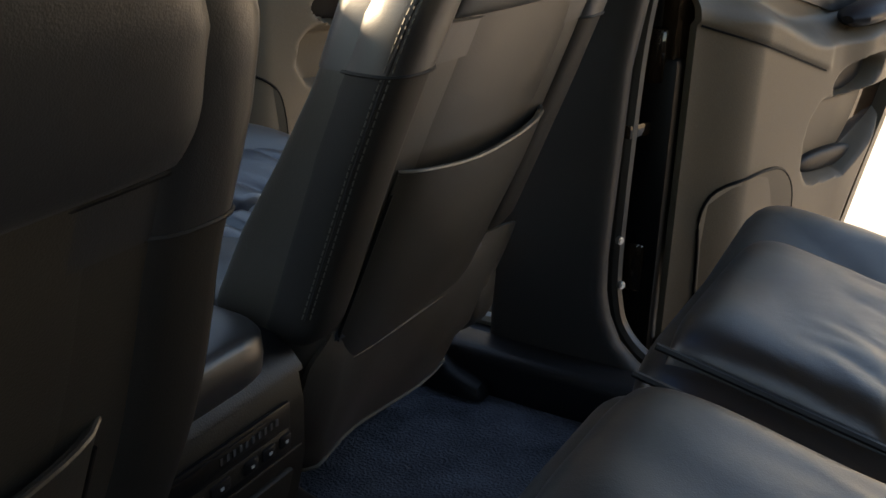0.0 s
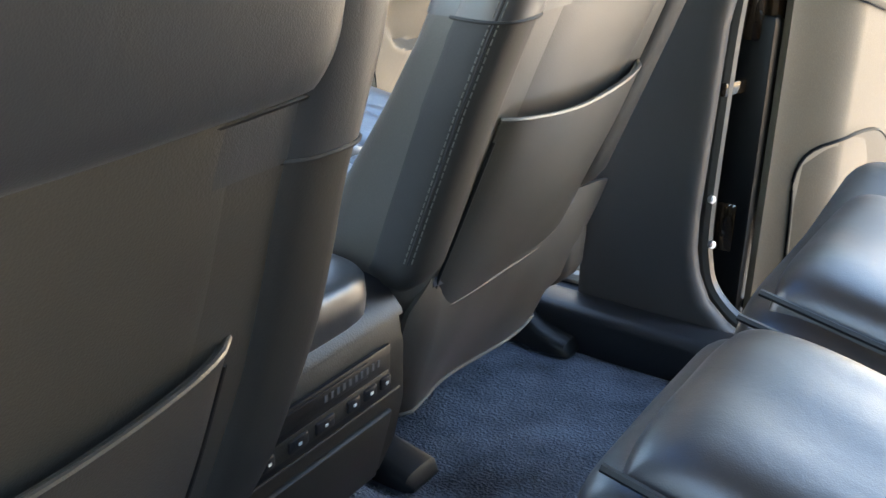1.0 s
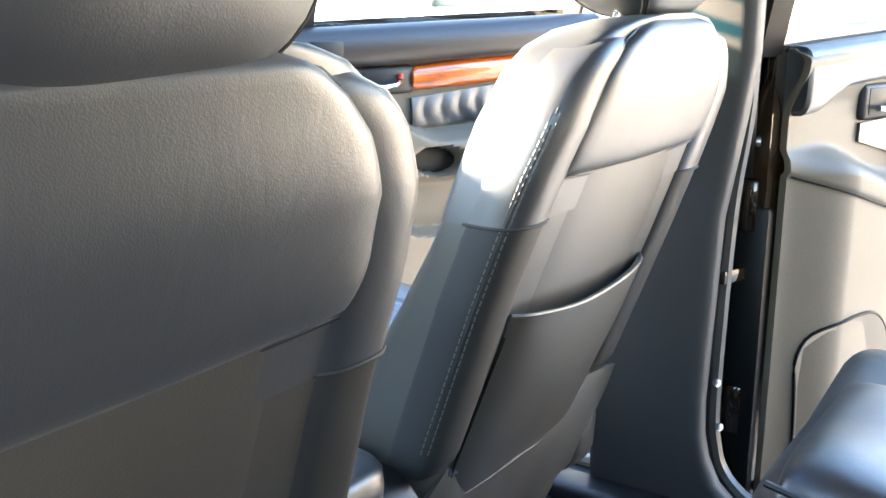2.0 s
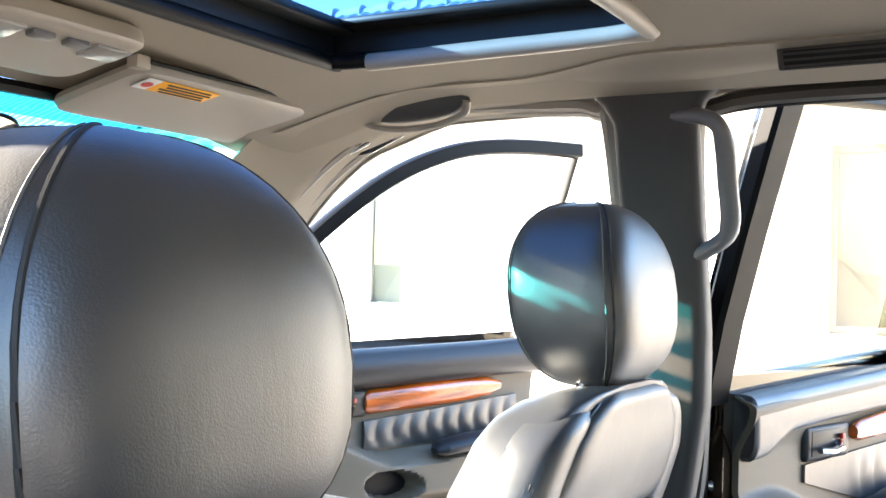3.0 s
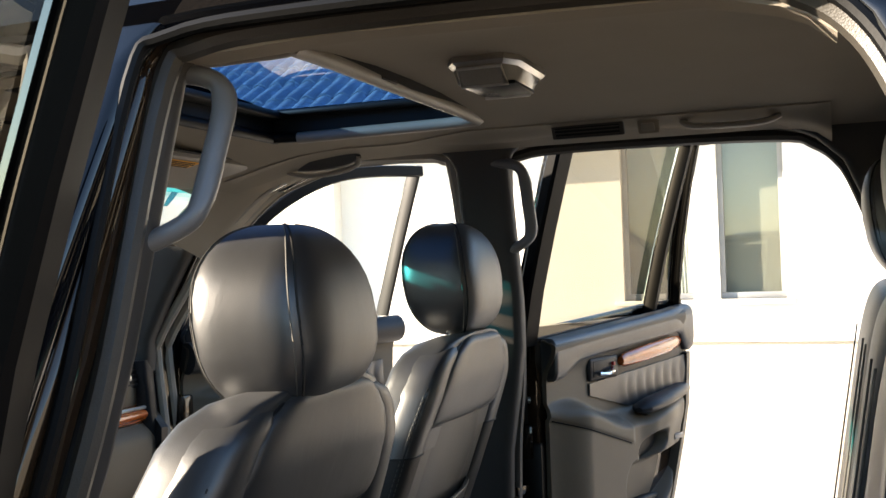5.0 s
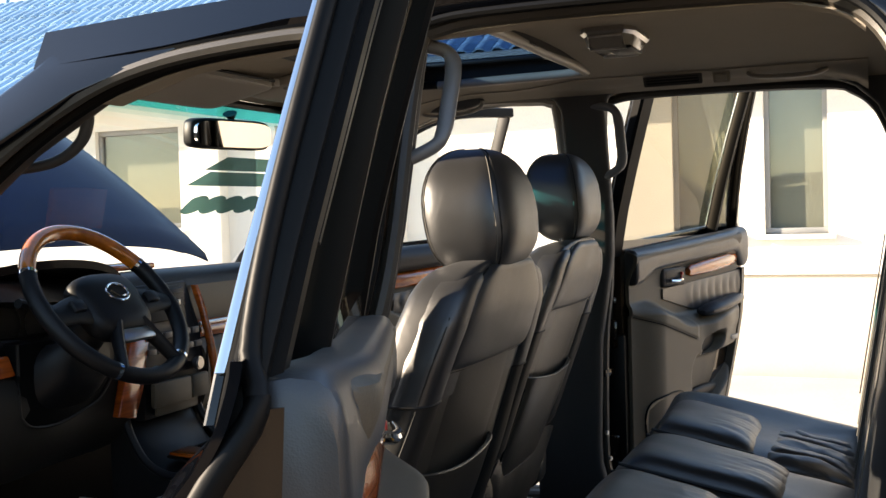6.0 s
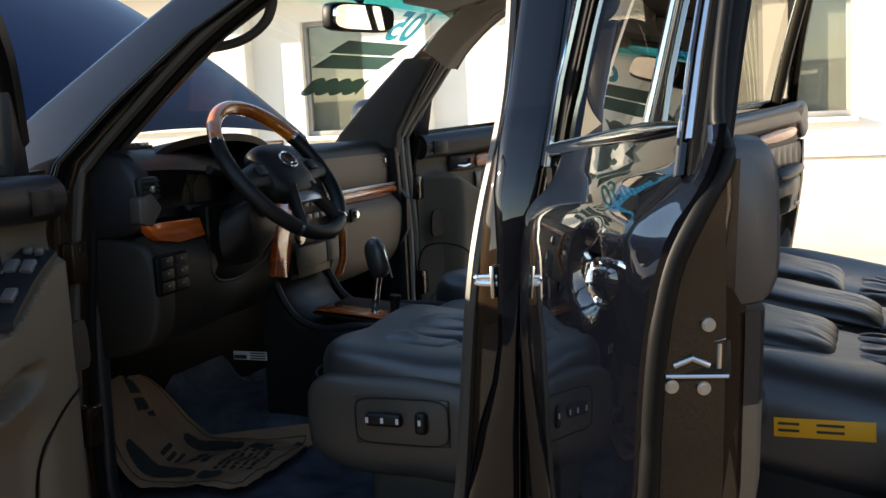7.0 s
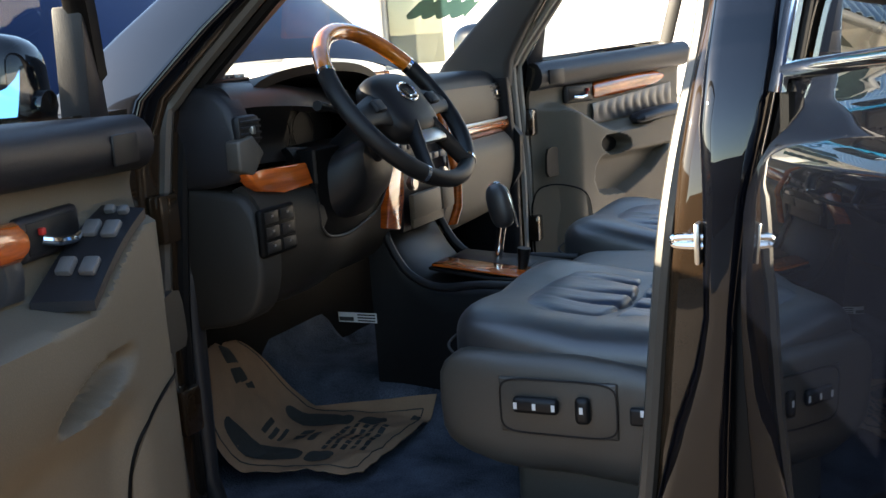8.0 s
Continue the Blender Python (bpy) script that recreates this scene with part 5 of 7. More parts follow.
    part("chrome_cap", tube(smooth_path([D(*p) for p in ((0.709, 0.113, 1.241), (0.750, 0.112, 1.246), (0.790, 0.106, 1.248), (0.807, 0.096, 1.240), (0.806, 0.096, 1.223), (0.790, 0.105, 1.213), (0.750, 0.111, 1.206), (0.709, 0.113, 1.203), (0.706, 0.120, 1.222))], 4, True), 0.0032, 8, True), CHROME, hd, "chrome ring of the handle")
    part("chrome_cap", tube(smooth_path([D(0.572, 0.094, 1.228), D(0.590, 0.103, 1.233), D(0.625, 0.108, 1.236)], 4), 0.0026, 8), CHROME, hd)
    part("check_strap", rbox(D(-0.01, 0.04, 0.95), (0.10, 0.012, 0.022), 0.003), JAMB, door, "dark check strap")
    return door


def front_door(s, hx, hy, turn, label, driver=False):
    door = thing("front_door", label, "car door", (hx, hy, 0), s * turn, group="car doors", local=True)
    D = door_map(hx, hy, turn, s)
    front = lambda z: lerp([(0.44, -0.02), (0.65, -0.045), (0.82, -0.05), (1.0, -0.025), (1.17, 0.0), (1.36, 0.02)], z) if driver else 0.02
    low = -0.032 if driver else 0.0
    rear = lambda z: lerp([(0.44, 0.80), (0.62, 0.825), (0.80, 0.84), (1.05, 0.855), (1.20, 0.865), (1.36, 0.865)], z)
    def relief(u, z):
        belt = BELT_F(u)
        w = -0.032 * ease(belt - 0.11, belt - 0.02, z) + 0.030 * ease(belt - 0.016, belt, z) ** 2
        top = 1.165 - 0.095 * (ease(0.13, 0.33, u) if driver else ease(0.12, 0.40, u)) + 0.025 * ease(0.5, 0.7, u)
        ledge = ease(top + 0.012, top - 0.018, z)
        w += (-0.092 if driver else -0.070) * ledge * (ease(-0.01, 0.12, u) if driver else ease(0.02, 0.20, u)) * (1 - 0.8 * ease(top - 0.07, 0.74, z) * ease(0.15, 0.5, u))
        if driver:
            grab = math.hypot((u - 0.312) / 0.108, (z - 0.954 + 0.24 * (u - 0.312)) / 0.036)
            w += 0.045 * ease(1.0, 0.45, grab)
            w += 0.030 * ease(0.20, 0.26, u) * ease(0.94, 0.84, z) * ease(0.62, 0.40, u)
        else:
            cup = math.hypot((u - 0.382) / 0.086, (z - 1.012 + 0.10 * (u - 0.382)) / 0.036)
            w += 0.058 * ease(1.0, 0.80, cup)
            left = lerp([(0.84, 0.33), (0.86, 0.29), (0.903, 0.262), (0.95, 0.27), (0.985, 0.30), (1.02, 0.36)], z)
            foot = lerp([(0.25, 0.88), (0.30, 0.85), (0.47, 0.833), (0.61, 0.893), (0.70, 0.97)], u)
            w += 0.045 * ease(left - 0.006, left + 0.024, u) * ease(foot - 0.006, foot + 0.014, z) * ease(0.990, 0.955, z)
        w += -0.03 * ease(0.66, 0.58, z) * ease(0.3, 0.5, u)
        return w
    part("inner_panel", field(front, rear, 0.50, BELT_F, relief, D, 130, 130), PANEL, door, "moulded grey-brown inner door panel")
    part("belt_roll", loft([[D(u, -0.020 + 0.040 * math.cos(a), BELT_F(u) - 0.038 + 0.044 * math.sin(a)) for a in [math.tau * i / 14 for i in range(14)]] for u in [0.02 + 0.0845 * i for i in range(11)]]), PANEL_DARK, door, "dark padded window ledge")
    part("tweeter", rbox(D(0.115 if driver else 0.09, -0.060, 1.258), (0.075, 0.006, 0.046), 0.003), BLACK, door, "small square tweeter grille")
    part("panel_insert", grid(lambda a, b: D(0.335 + 0.47 * a, -0.008 - 0.005 * abs(math.sin(a * 30 + 1.2 * math.sin(b * 3))) * math.sin(math.pi * b), 1.085 + 0.02 * a + (0.066 + 0.02 * a) * b), 90, 10, D(0, 0.008, 0) - D(0, 0, 0)), LEATHER, door, "gathered black leather insert")
    part("arm_pad", loft([[D(u, -0.058 + 0.040 * k * math.cos(a), z + 0.022 * k * math.sin(a)) for a in [math.tau * i / 20 for i in range(20)]] for u, z, k in ((0.50, 1.080, 0.3), (0.52, 1.084, 0.85), (0.60, 1.092, 1.0), (0.72, 1.096, 1.0), (0.80, 1.096, 0.9), (0.83, 1.095, 0.3))]), PANEL_DARK, door, "padded armrest")
    part("wood_trim", loft([[D(u, -0.012 + 0.012 * math.cos(a), z + h * math.sin(a)) for a in [math.tau * i / 16 for i in range(16)]] for u, z, h in ((0.330, 1.193 + low, 0.018), (0.342, 1.195 + low, 0.027), (0.50, 1.203 + low, 0.029), (0.62, 1.210 + low, 0.028), (0.70, 1.214 + low, 0.024), (0.74, 1.216 + low, 0.010))]), WOOD, door, "glossy walnut trim strip")
    door_handle(D, door, 0.262, 1.193 + low, -0.010)
    if not driver:
        part("pull_cup", pad(D(0.382, -0.010, 1.012), (0.078, 0.008, 0.032), 0.7, 0.7, 32, 12), BLACK, door, "black pull cup")
    cover = round2([(0.02, 0.52), (0.005, 0.80), (0.015, 0.87), (0.05, 0.905), (0.115, 0.908), (0.195, 0.875), (0.228, 0.82), (0.24, 0.70), (0.24, 0.52)], 4)
    part("speaker_grille", loft([[D(u, relief(u, z) + d, z) for u, z in cover] for d in (0.004, -0.003)]), PANEL, door, "moulded speaker cover")
    part("groove", tube([D(u, relief(u, z) - 0.001, z) for u, z in cover], 0.0030, 6), FRAME, door)
    part("memory_pad", loft([[D(u, w, z) for u, z in round2([(0.050, 0.955), (0.062, 1.030), (0.130, 1.022), (0.142, 0.985), (0.120, 0.945), (0.060, 0.940)], 3)] for w in (relief(0.10, 0.99) + 0.004, relief(0.10, 0.99) - 0.005)]), SHADED_CHARCOAL, door, "small lidded panel")
    part("reflector", rbox(D(0.73, -0.020, 0.97), (0.06, 0.010, 0.018), 0.004), LENS, door, "clear courtesy lamp")
    def top_of(a, b, up=0.0):
        return D(0.140 + 0.190 * a + 0.012 * (1 - 2 * b) * (2 * a - 1), -0.018 - 0.080 * b, 1.178 - 0.096 * a - 0.004 * b + 0.010 * math.sin(math.pi * a) + up)
    if driver:
        sw = part("switch_panel", grid(lambda a, b: top_of(a, b), 12, 6, (0, 0, -0.014)), PANEL_DARK, door, "dark window switch panel")
        for a, b, sa, sb in ((0.36, 0.30, 0.030, 0.024), (0.36, 0.70, 0.030, 0.024), (0.74, 0.30, 0.030, 0.024), (0.74, 0.70, 0.030, 0.024), (0.10, 0.35, 0.014, 0.016), (0.10, 0.65, 0.014, 0.016)):
            part("switch", moved(rbox((0, 0, 0), (sa, sb, 0.012), 0.004), Matrix.Translation(top_of(a, b, 0.005)) @ Euler((0, radians(36), 0)).to_matrix().to_4x4()), GREY, sw, "grey window switch")
        # black lining pad paints the shade in the hollow of the door pull
        part("grab_recess_shade", pad(D(0.305, -0.028, 0.957), (0.072, 0.006, 0.016), 0.8, 0.8, 28, 10, lambda v: Vector((v.x, v.y, v.z - 0.24 * v.x))), BLACK, door, "dark pad standing in for shade in the door pull")
    def skin(a, b):
        z = 0.46 + (1.32 - 0.46) * b
        u = -0.05 + (rear(z) + 0.08) * a
        zz = 0.46 + (BELT_F(u) + 0.012 - 0.46) * b
        return D(u, 0.100 + 0.030 * math.sin(math.pi * min(1, b * 1.12)) ** 0.7, zz)
    part("outer_skin", grid(skin, 24, 24, D(0, -0.006, 0) - D(0, 0, 0)), PAINT, door, "gloss black outer door skin")
    part("shell", loft([[D(*p) for p in ((-0.045, 0.014, z), (-0.045, 0.094, z), (rear(z) + 0.022, 0.094, z), (rear(z) + 0.012, 0.014, z))] for z in (0.47, 0.62, 0.80, 1.05, 1.20, 1.31)]), JAMB, door, "dark painted door edge")
    part("edge_seal", tube(smooth_path([D(0.004, 0.05, z) for z in (0.50, 0.80, 1.05, 1.30)], 4), 0.010, 8), RUBBER, door)
    topb = round2([(0.04, 1.36), (0.10, 1.47), (0.17, 1.557), (0.33, 1.688), (0.50, 1.765), (0.68, 1.795), (0.905, 1.807)], 5)
    fr = part("window_frame", bar_path(D, topb, 0.036, 0.030, 0.02, LEAN), FRAME, door, "black window frame")
    part("rear_bar", bar_path(D, [(0.908, 1.820), (0.892, 1.60), (0.868, 1.33)], 0.012, 0.05, 0.03, LEAN), RUBBER, fr)
    part("sail_panel", slab([D(0.02, 0.01, 1.300), D(0.095, 0.0, 1.300), D(0.115, -0.02, 1.47), D(0.045, 0.0, 1.37)], D(0, 0.05, 0) - D(0, 0, 0), 0.004), PANEL_DARK, fr, "black corner panel of the mirror")
    def gl(a, b):
        z = 1.31 + 0.475 * b
        u0 = lerp([(1.30, 0.09), (1.47, 0.11), (1.557, 0.19), (1.688, 0.34), (1.765, 0.51), (1.795, 0.70)], z)
        u = u0 + (0.872 - u0) * a
        return D(u, 0.05 + LEAN(z), z)
    part("glass", grid(gl, 10, 10), GLASS, door, "clear window glass")
    mh = part("mirror_housing", pad(D(0.065, 0.215, 1.352), (0.055, 0.125, 0.092), 0.6, 0.6, 28, 16), PAINT, door, "black outside mirror housing")
    part("mirror_glass", moved(loft([[Vector((x, 0.105 * math.copysign(abs(math.cos(q)) ** 0.5, math.cos(q)), 0.080 * math.copysign(abs(math.sin(q)) ** 0.5, math.sin(q)))) for q in [math.tau * i / 32 for i in range(32)]] for x in (0.0, 0.004)]), Matrix.Translation(D(0.119, 0.205, 1.352)) @ Euler((0, radians(-20), s * radians(-6))).to_matrix().to_4x4()), MIRROR_BLUE, mh, "blue-tinted outside mirror glass")
    part("mirror_arm", tube([D(0.07, 0.08, 1.325), D(0.07, 0.14, 1.332)], 0.026, 10), PAINT, mh)
    return door


rear_door(1, 0.098, 0.868, 72, "black rear door standing open, grey-brown panel with walnut strip")
rear_door(-1, 0.160, -0.940, 66, "black rear door standing open beside the driver seat, bronze glass")
front_door(1, -0.92, 0.868, 70, "black front door standing open, panel with walnut strip")
front_door(-1, -0.893, -0.975, 76, "black driver door standing open with window switches", True)


# ---- dashboard ----
dash = thing("dashboard", "two-tone dashboard with walnut trim, vents and a glove box", "dashboard", (-1.0, 0.0, 0.85))


def dash_strip(profile, y0, y1, n, bend, thick=0.02):
    """A strip of the dashboard: a profile (x, z) carried from y0 to y1; bend shifts it."""
    P = smooth_path([Vector((x, 0, z)) for x, z in profile], 4)
    def f(s, t):
        p = P[min(len(P) - 1, round(t * (len(P) - 1)))]
        y = y0 + (y1 - y0) * s
        dx, dz = bend(y)
        return Vector((p.x + dx, y, p.z + dz))
    return grid(f, n, len(P) - 1, (-thick, 0, -thick * 0.4))


near = lambda y: (0.085 * ease(-0.25, -0.60, y), 0.030 * ease(-0.30, -0.75, y))
bow = lambda y: near(y) if y < -0.13 else (-0.055 * (abs(y) / 0.75) ** 2.2, -0.012 * (abs(y) / 0.75) ** 2)
part("top_pad", dash_strip([(-1.20, 1.268), (-1.06, 1.300), (-0.97, 1.308), (-0.925, 1.295), (-0.905, 1.262)], -0.775, 0.775, 48, bow), PANEL_DARK, dash, "dark soft dashboard top")
part("upper_face", dash_strip([(-0.905, 1.262), (-0.900, 1.215), (-0.905, 1.165)], -0.20, 0.775, 30, bow), PANEL, dash, "grey-brown upper dashboard face")
part("trim_strip", dash_strip([(-0.905, 1.165), (-0.880, 1.152), (-0.876, 1.138), (-0.892, 1.120)], 0.15, 0.775, 24, bow), WOOD, dash, "walnut strip over the glove box")
part("trim_edge", tube([(-0.882 + bow(y)[0], y, 1.160 + bow(y)[1]) for y in [0.15 + 0.0625 * i for i in range(11)]], 0.005, 6), STEEL, dash)
glove = part("glove_box", dash_strip([(-0.892, 1.118), (-0.868, 1.08), (-0.872, 1.00), (-0.90, 0.92), (-0.96, 0.87), (-1.10, 0.84)], 0.15, 0.775, 24, bow), PANEL, dash, "grey-brown glove box lid")
part("latch", join(rbox((-0.865, 0.285, 1.086), (0.010, 0.055, 0.042), 0.004)), BLACK, glove)
part("lock", disc((-0.858, 0.285, 1.088), (1, 0, 0), 0.011, 0.006, 16, 0.002), CHROME, glove, "chrome lock button")
part("panel_gap", tube([(-0.866, 0.155, 1.10), (-0.868, 0.155, 1.00), (-0.90, 0.155, 0.92)], 0.003, 6), BLACK, glove)


def vent(y, z, w, h, x):
    v = part("air_vent", rbox((x, y, z), (0.02, w, h), 0.008), BLACK, dash, "black slatted air vent")
    for i in range(4):
        part("slat", rbox((x + 0.011, y, z - h * 0.3 + i * h * 0.2), (0.006, w * 0.86, 0.004), 0.001), PANEL_DARK, v)
    part("tab", rbox((x + 0.014, y, z), (0.008, 0.010, 0.014), 0.002), STEEL, v)


vent(0.695, 1.228, 0.105, 0.062, -0.958)
vent(-0.772, 1.255, 0.062, 0.052, -0.806)
vent(0.055, 1.225, 0.070, 0.075, -0.893)
# driver's side: instrument hood, knee panel, switch panel
def hood_i(s, t):
    a = math.pi * s
    y = -0.455 + 0.255 * math.cos(a)
    r = 0.085 * math.sin(a) ** 0.6
    return Vector((-1.10 + 0.275 * t - 0.02 * abs(math.cos(a)), y, 1.268 + r * (0.55 + 0.45 * t) + 0.006 * t))


part("instrument_hood", grid(hood_i, 36, 10, (0, 0, -0.018)), FRAME, dash, "dark instrument hood")
part("instrument_face", loft([[Vector((x, -0.445 + 0.215 * math.cos(a), 1.215 + 0.085 * math.sin(a))) for a in [math.tau * i / 28 for i in range(28)]] for x in (-0.975, -0.965)]), FRAME, dash, "unlit black instrument panel")
for gy in (-0.54, -0.445, -0.35):
    part("gauge_ring", tube([(-0.962, gy + 0.042 * math.cos(a), 1.218 + 0.042 * math.sin(a)) for a in [math.tau * i / 24 for i in range(24)]], 0.0012, 6, True), BLACK, dash)
part("driver_face", dash_strip([(-0.905, 1.262), (-0.93, 1.20), (-0.915, 1.160)], -0.775, -0.60, 12, bow), FRAME, dash)
part("driver_face", dash_strip([(-0.915, 1.185), (-0.90, 1.165), (-0.905, 1.135)], -0.62, -0.14, 20, bow), FRAME, dash)
part("wood_panel", slab([(-0.792, -0.800, 1.182), (-0.792, -0.760, 1.184), (-0.792, -0.612, 1.180), (-0.788, -0.598, 1.137), (-0.788, -0.700, 1.136), (-0.790, -0.765, 1.146)], (-0.03, 0, 0), 0.005, 3), WOOD, dash, "walnut panel beside the steering column")
U_CUT = [(-0.600, 1.20), (-0.600, 1.075), (-0.592, 1.048), (-0.565, 1.030), (-0.503, 1.024), (-0.44, 1.034), (-0.37, 1.055), (-0.325, 1.10), (-0.30, 1.20)]
cover = part("column_cover", slab([(-0.783, y, z) for y, z in U_CUT], (-0.12, 0, 0), 0.004), FRAME, dash, "black surround of the steering column")
part("edge", tube(smooth_path([(-0.783, y, z) for y, z in U_CUT[:-1]], 4), 0.0035, 6), SHADED_CHARCOAL, cover)
part("lower_shroud", loft([[Vector((x, -0.462 + w * math.copysign(abs(math.cos(a)) ** 0.7, math.cos(a)), z + h * math.copysign(abs(math.sin(a)) ** 0.7, math.sin(a)))) for a in [math.tau * i / 24 for i in range(24)]] for x, z, w, h in ((-0.80, 1.115, 0.105, 0.075), (-0.765, 1.135, 0.090, 0.068), (-0.735, 1.155, 0.075, 0.060), (-0.722, 1.165, 0.060, 0.045))]), BLACK, dash, "black lower column shroud")
part("knee_panel", dash_strip([(-0.905, 1.130), (-0.870, 1.09), (-0.872, 1.00), (-0.91, 0.93), (-0.98, 0.885), (-1.12, 0.86)], -0.785, -0.14, 30, bow), SHADED_CHARCOAL, dash, "grey-brown knee panel with shade in its colour")
def end_piece(pts, y0, y1):
    """A rounded end of the dashboard: a side profile drawn in towards its outer face."""
    cx, cz = sum(p[0] for p in pts) / len(pts), sum(p[1] for p in pts) / len(pts)
    P = smooth_path([Vector((x, 0, z)) for x, z in pts], 4, True)
    return loft([[Vector((cx + (p.x - cx) * k, y, cz + (p.z - cz) * k)) for p in P] for y, k in ((y1, 1.0), (y0 + 0.014, 1.0), (y0 + 0.005, 0.97), (y0, 0.90))])


part("end_cap", end_piece([(-1.12, 1.27), (-0.95, 1.325), (-0.86, 1.328), (-0.815, 1.29), (-0.80, 1.21), (-0.83, 1.165), (-1.0, 1.15), (-1.12, 1.17)], -0.805, -0.755), PANEL_DARK, dash, "dark rounded dashboard end")
part("knee_end", end_piece([(-1.05, 1.145), (-0.85, 1.150), (-0.795, 1.125), (-0.780, 1.06), (-0.785, 0.98), (-0.82, 0.925), (-0.92, 0.90), (-1.05, 0.90)], -0.805, -0.745), SHADED_CHARCOAL, dash, "grey-brown rounded knee panel end with shade in its colour")
part("end_cap", loft([[Vector((x, y, z)) for x, z in ((-1.15, 1.26), (-0.965, 1.29), (-0.935, 1.24), (-0.935, 1.13), (-0.905, 1.09), (-0.91, 0.98), (-0.96, 0.90), (-1.12, 0.86))] for y in (0.772, 0.800)]), PANEL_DARK, dash)
part("end_facet", slab([(-0.795, -0.812, 1.240), (-0.786, -0.780, 1.248), (-0.780, -0.758, 1.215), (-0.786, -0.785, 1.178), (-0.797, -0.812, 1.188)], (-0.03, 0, 0), 0.005, 3), VINYL, dash, "grey angular end piece")
sp = part("switch_panel", rbox((-0.777, -0.752, 1.078), (0.016, 0.108, 0.086), 0.008, 3), FRAME, dash, "black switch panel")
for i in range(2):
    for j in range(3):
        part("switch", rbox((-0.7695, -0.776 + 0.048 * i, 1.104 - 0.026 * j), (0.004, 0.040, 0.020), 0.0015), BLACK, sp)
        part("switch_mark", rbox((-0.7668, -0.776 + 0.048 * i, 1.106 - 0.026 * j), (0.0012, 0.006, 0.0035), 0), GREY, sp, smooth=False)
part("defroster_vent", rbox((-0.905, -0.70, 1.340), (0.050, 0.12, 0.008), 0.003), BLACK, dash)
# white on the last two slats is a highlight put into their colour
for i in range(7):
    part("slat", rbox((-0.902, -0.745 + 0.015 * i, 1.347), (0.040, 0.006, 0.006), 0.001), WHITE if i > 4 else GREY, dash)
part("speaker_cover", rbox((-1.03, 0.0, 1.318), (0.10, 0.20, 0.016), 0.006), WOOD, dash, "walnut lid on the dashboard top")
# centre stack
stack = part("centre_panel", slab([(-0.905, -0.125, 1.275), (-0.905, 0.125, 1.275), (-0.870, 0.130, 1.15), (-0.850, 0.125, 1.03), (-0.865, 0.115, 0.95), (-0.865, -0.115, 0.95), (-0.850, -0.125, 1.03), (-0.870, -0.130, 1.15)], (-0.06, 0, 0), 0.004), PANEL_DARK, dash, "centre stack with screen and buttons")
part("screen", rbox((-0.886, 0, 1.225), (0.010, 0.155, 0.088), 0.004, m=Euler((0, radians(-14), 0)).to_matrix().to_4x4()), BLACK, stack, "dark display screen")
for i in range(6):
    part("button", rbox((-0.861, -0.095 + 0.038 * i, 1.150), (0.010, 0.030, 0.016), 0.003), GREY, stack)
    part("button", rbox((-0.853, -0.095 + 0.038 * i, 1.115), (0.010, 0.030, 0.016), 0.003), GREY, stack)
for i in (-1, 1):
    part("button", disc((-0.856, i * 0.085, 1.065), (1, 0, 0), 0.017, 0.018, 18, 0.003), STEEL, stack)
part("slot", rbox((-0.848, 0, 1.030), (0.006, 0.15, 0.014), 0.002), BLACK, stack)
part("tray", rbox((-0.856, 0, 0.980), (0.010, 0.17, 0.050), 0.004), PANEL, stack)
part("wood_side", loft([[Vector((x + 0.012 * math.cos(a), 0.147 + 0.009 * math.sin(a) * k, z)) for a in [math.tau * i / 14 for i in range(14)]] for x, z, k in ((-0.895, 1.262, 0.4), (-0.872, 1.20, 0.7), (-0.852, 1.12, 0.9), (-0.838, 1.04, 1.1), (-0.842, 0.97, 1.4), (-0.860, 0.925, 1.6))]), WOOD, stack, "curved walnut side trim")
part("wood_plank", slab([(-0.862, -0.155, 1.165), (-0.862, -0.085, 1.160), (-0.838, -0.150, 1.04), (-0.832, -0.186, 0.972), (-0.832, -0.250, 0.986), (-0.845, -0.205, 1.07)], (-0.02, 0, 0), 0.004), WOOD, stack, "walnut plank beside the centre stack")
part("lower_tray", rbox((-0.836, -0.045, 1.012), (0.016, 0.150, 0.060), 0.006), PANEL, stack, "grey-brown ashtray drawer")
part("lower_tray", rbox((-0.836, 0.070, 1.012), (0.016, 0.070, 0.060), 0.006), PANEL, stack)

# ---- steering wheel ----
WHEEL, TILT_W = Vector((-0.673, -0.461, 1.2715)), radians(38)
wheel = thing("steering_wheel", "leather and walnut steering wheel on its column", "steering wheel", tuple(WHEEL))
WM = Matrix.Translation(WHEEL) @ Euler((0, -TILT_W, 0)).to_matrix().to_4x4()     # local x towards the driver
rim_pt = lambda a, r=0.184: WM @ Vector((0, r * math.sin(a), r * math.cos(a)))
arc = lambda a0, a1, n: [rim_pt(radians(a0 + (a1 - a0) * i / n)) for i in range(n + 1)]
part("wood_rim", tube(arc(-62, 62, 28), 0.0165, 12, up=tuple(WM.to_3x3() @ Vector((1, 0, 0)))), WOOD_WHEEL, wheel, "glossy orange walnut top rim")
for a0, a1 in ((62, 148), (-148, -62)):
    part("leather_rim", tube(arc(a0, a1, 18), 0.0172, 12, up=tuple(WM.to_3x3() @ Vector((1, 0, 0)))), BLACK, wheel, "black leather rim")
part("leather_rim", tube(arc(148, 212, 16), 0.0165, 12, up=tuple(WM.to_3x3() @ Vector((1, 0, 0)))), BLACK, wheel, "dark glossy lower rim")
for a in (-62, 62, 148, 212):
    part("rim_joint", tube(arc(a - 1.2, a + 1.2, 2), 0.0180, 12, up=tuple(WM.to_3x3() @ Vector((1, 0, 0)))), CHROME, wheel)
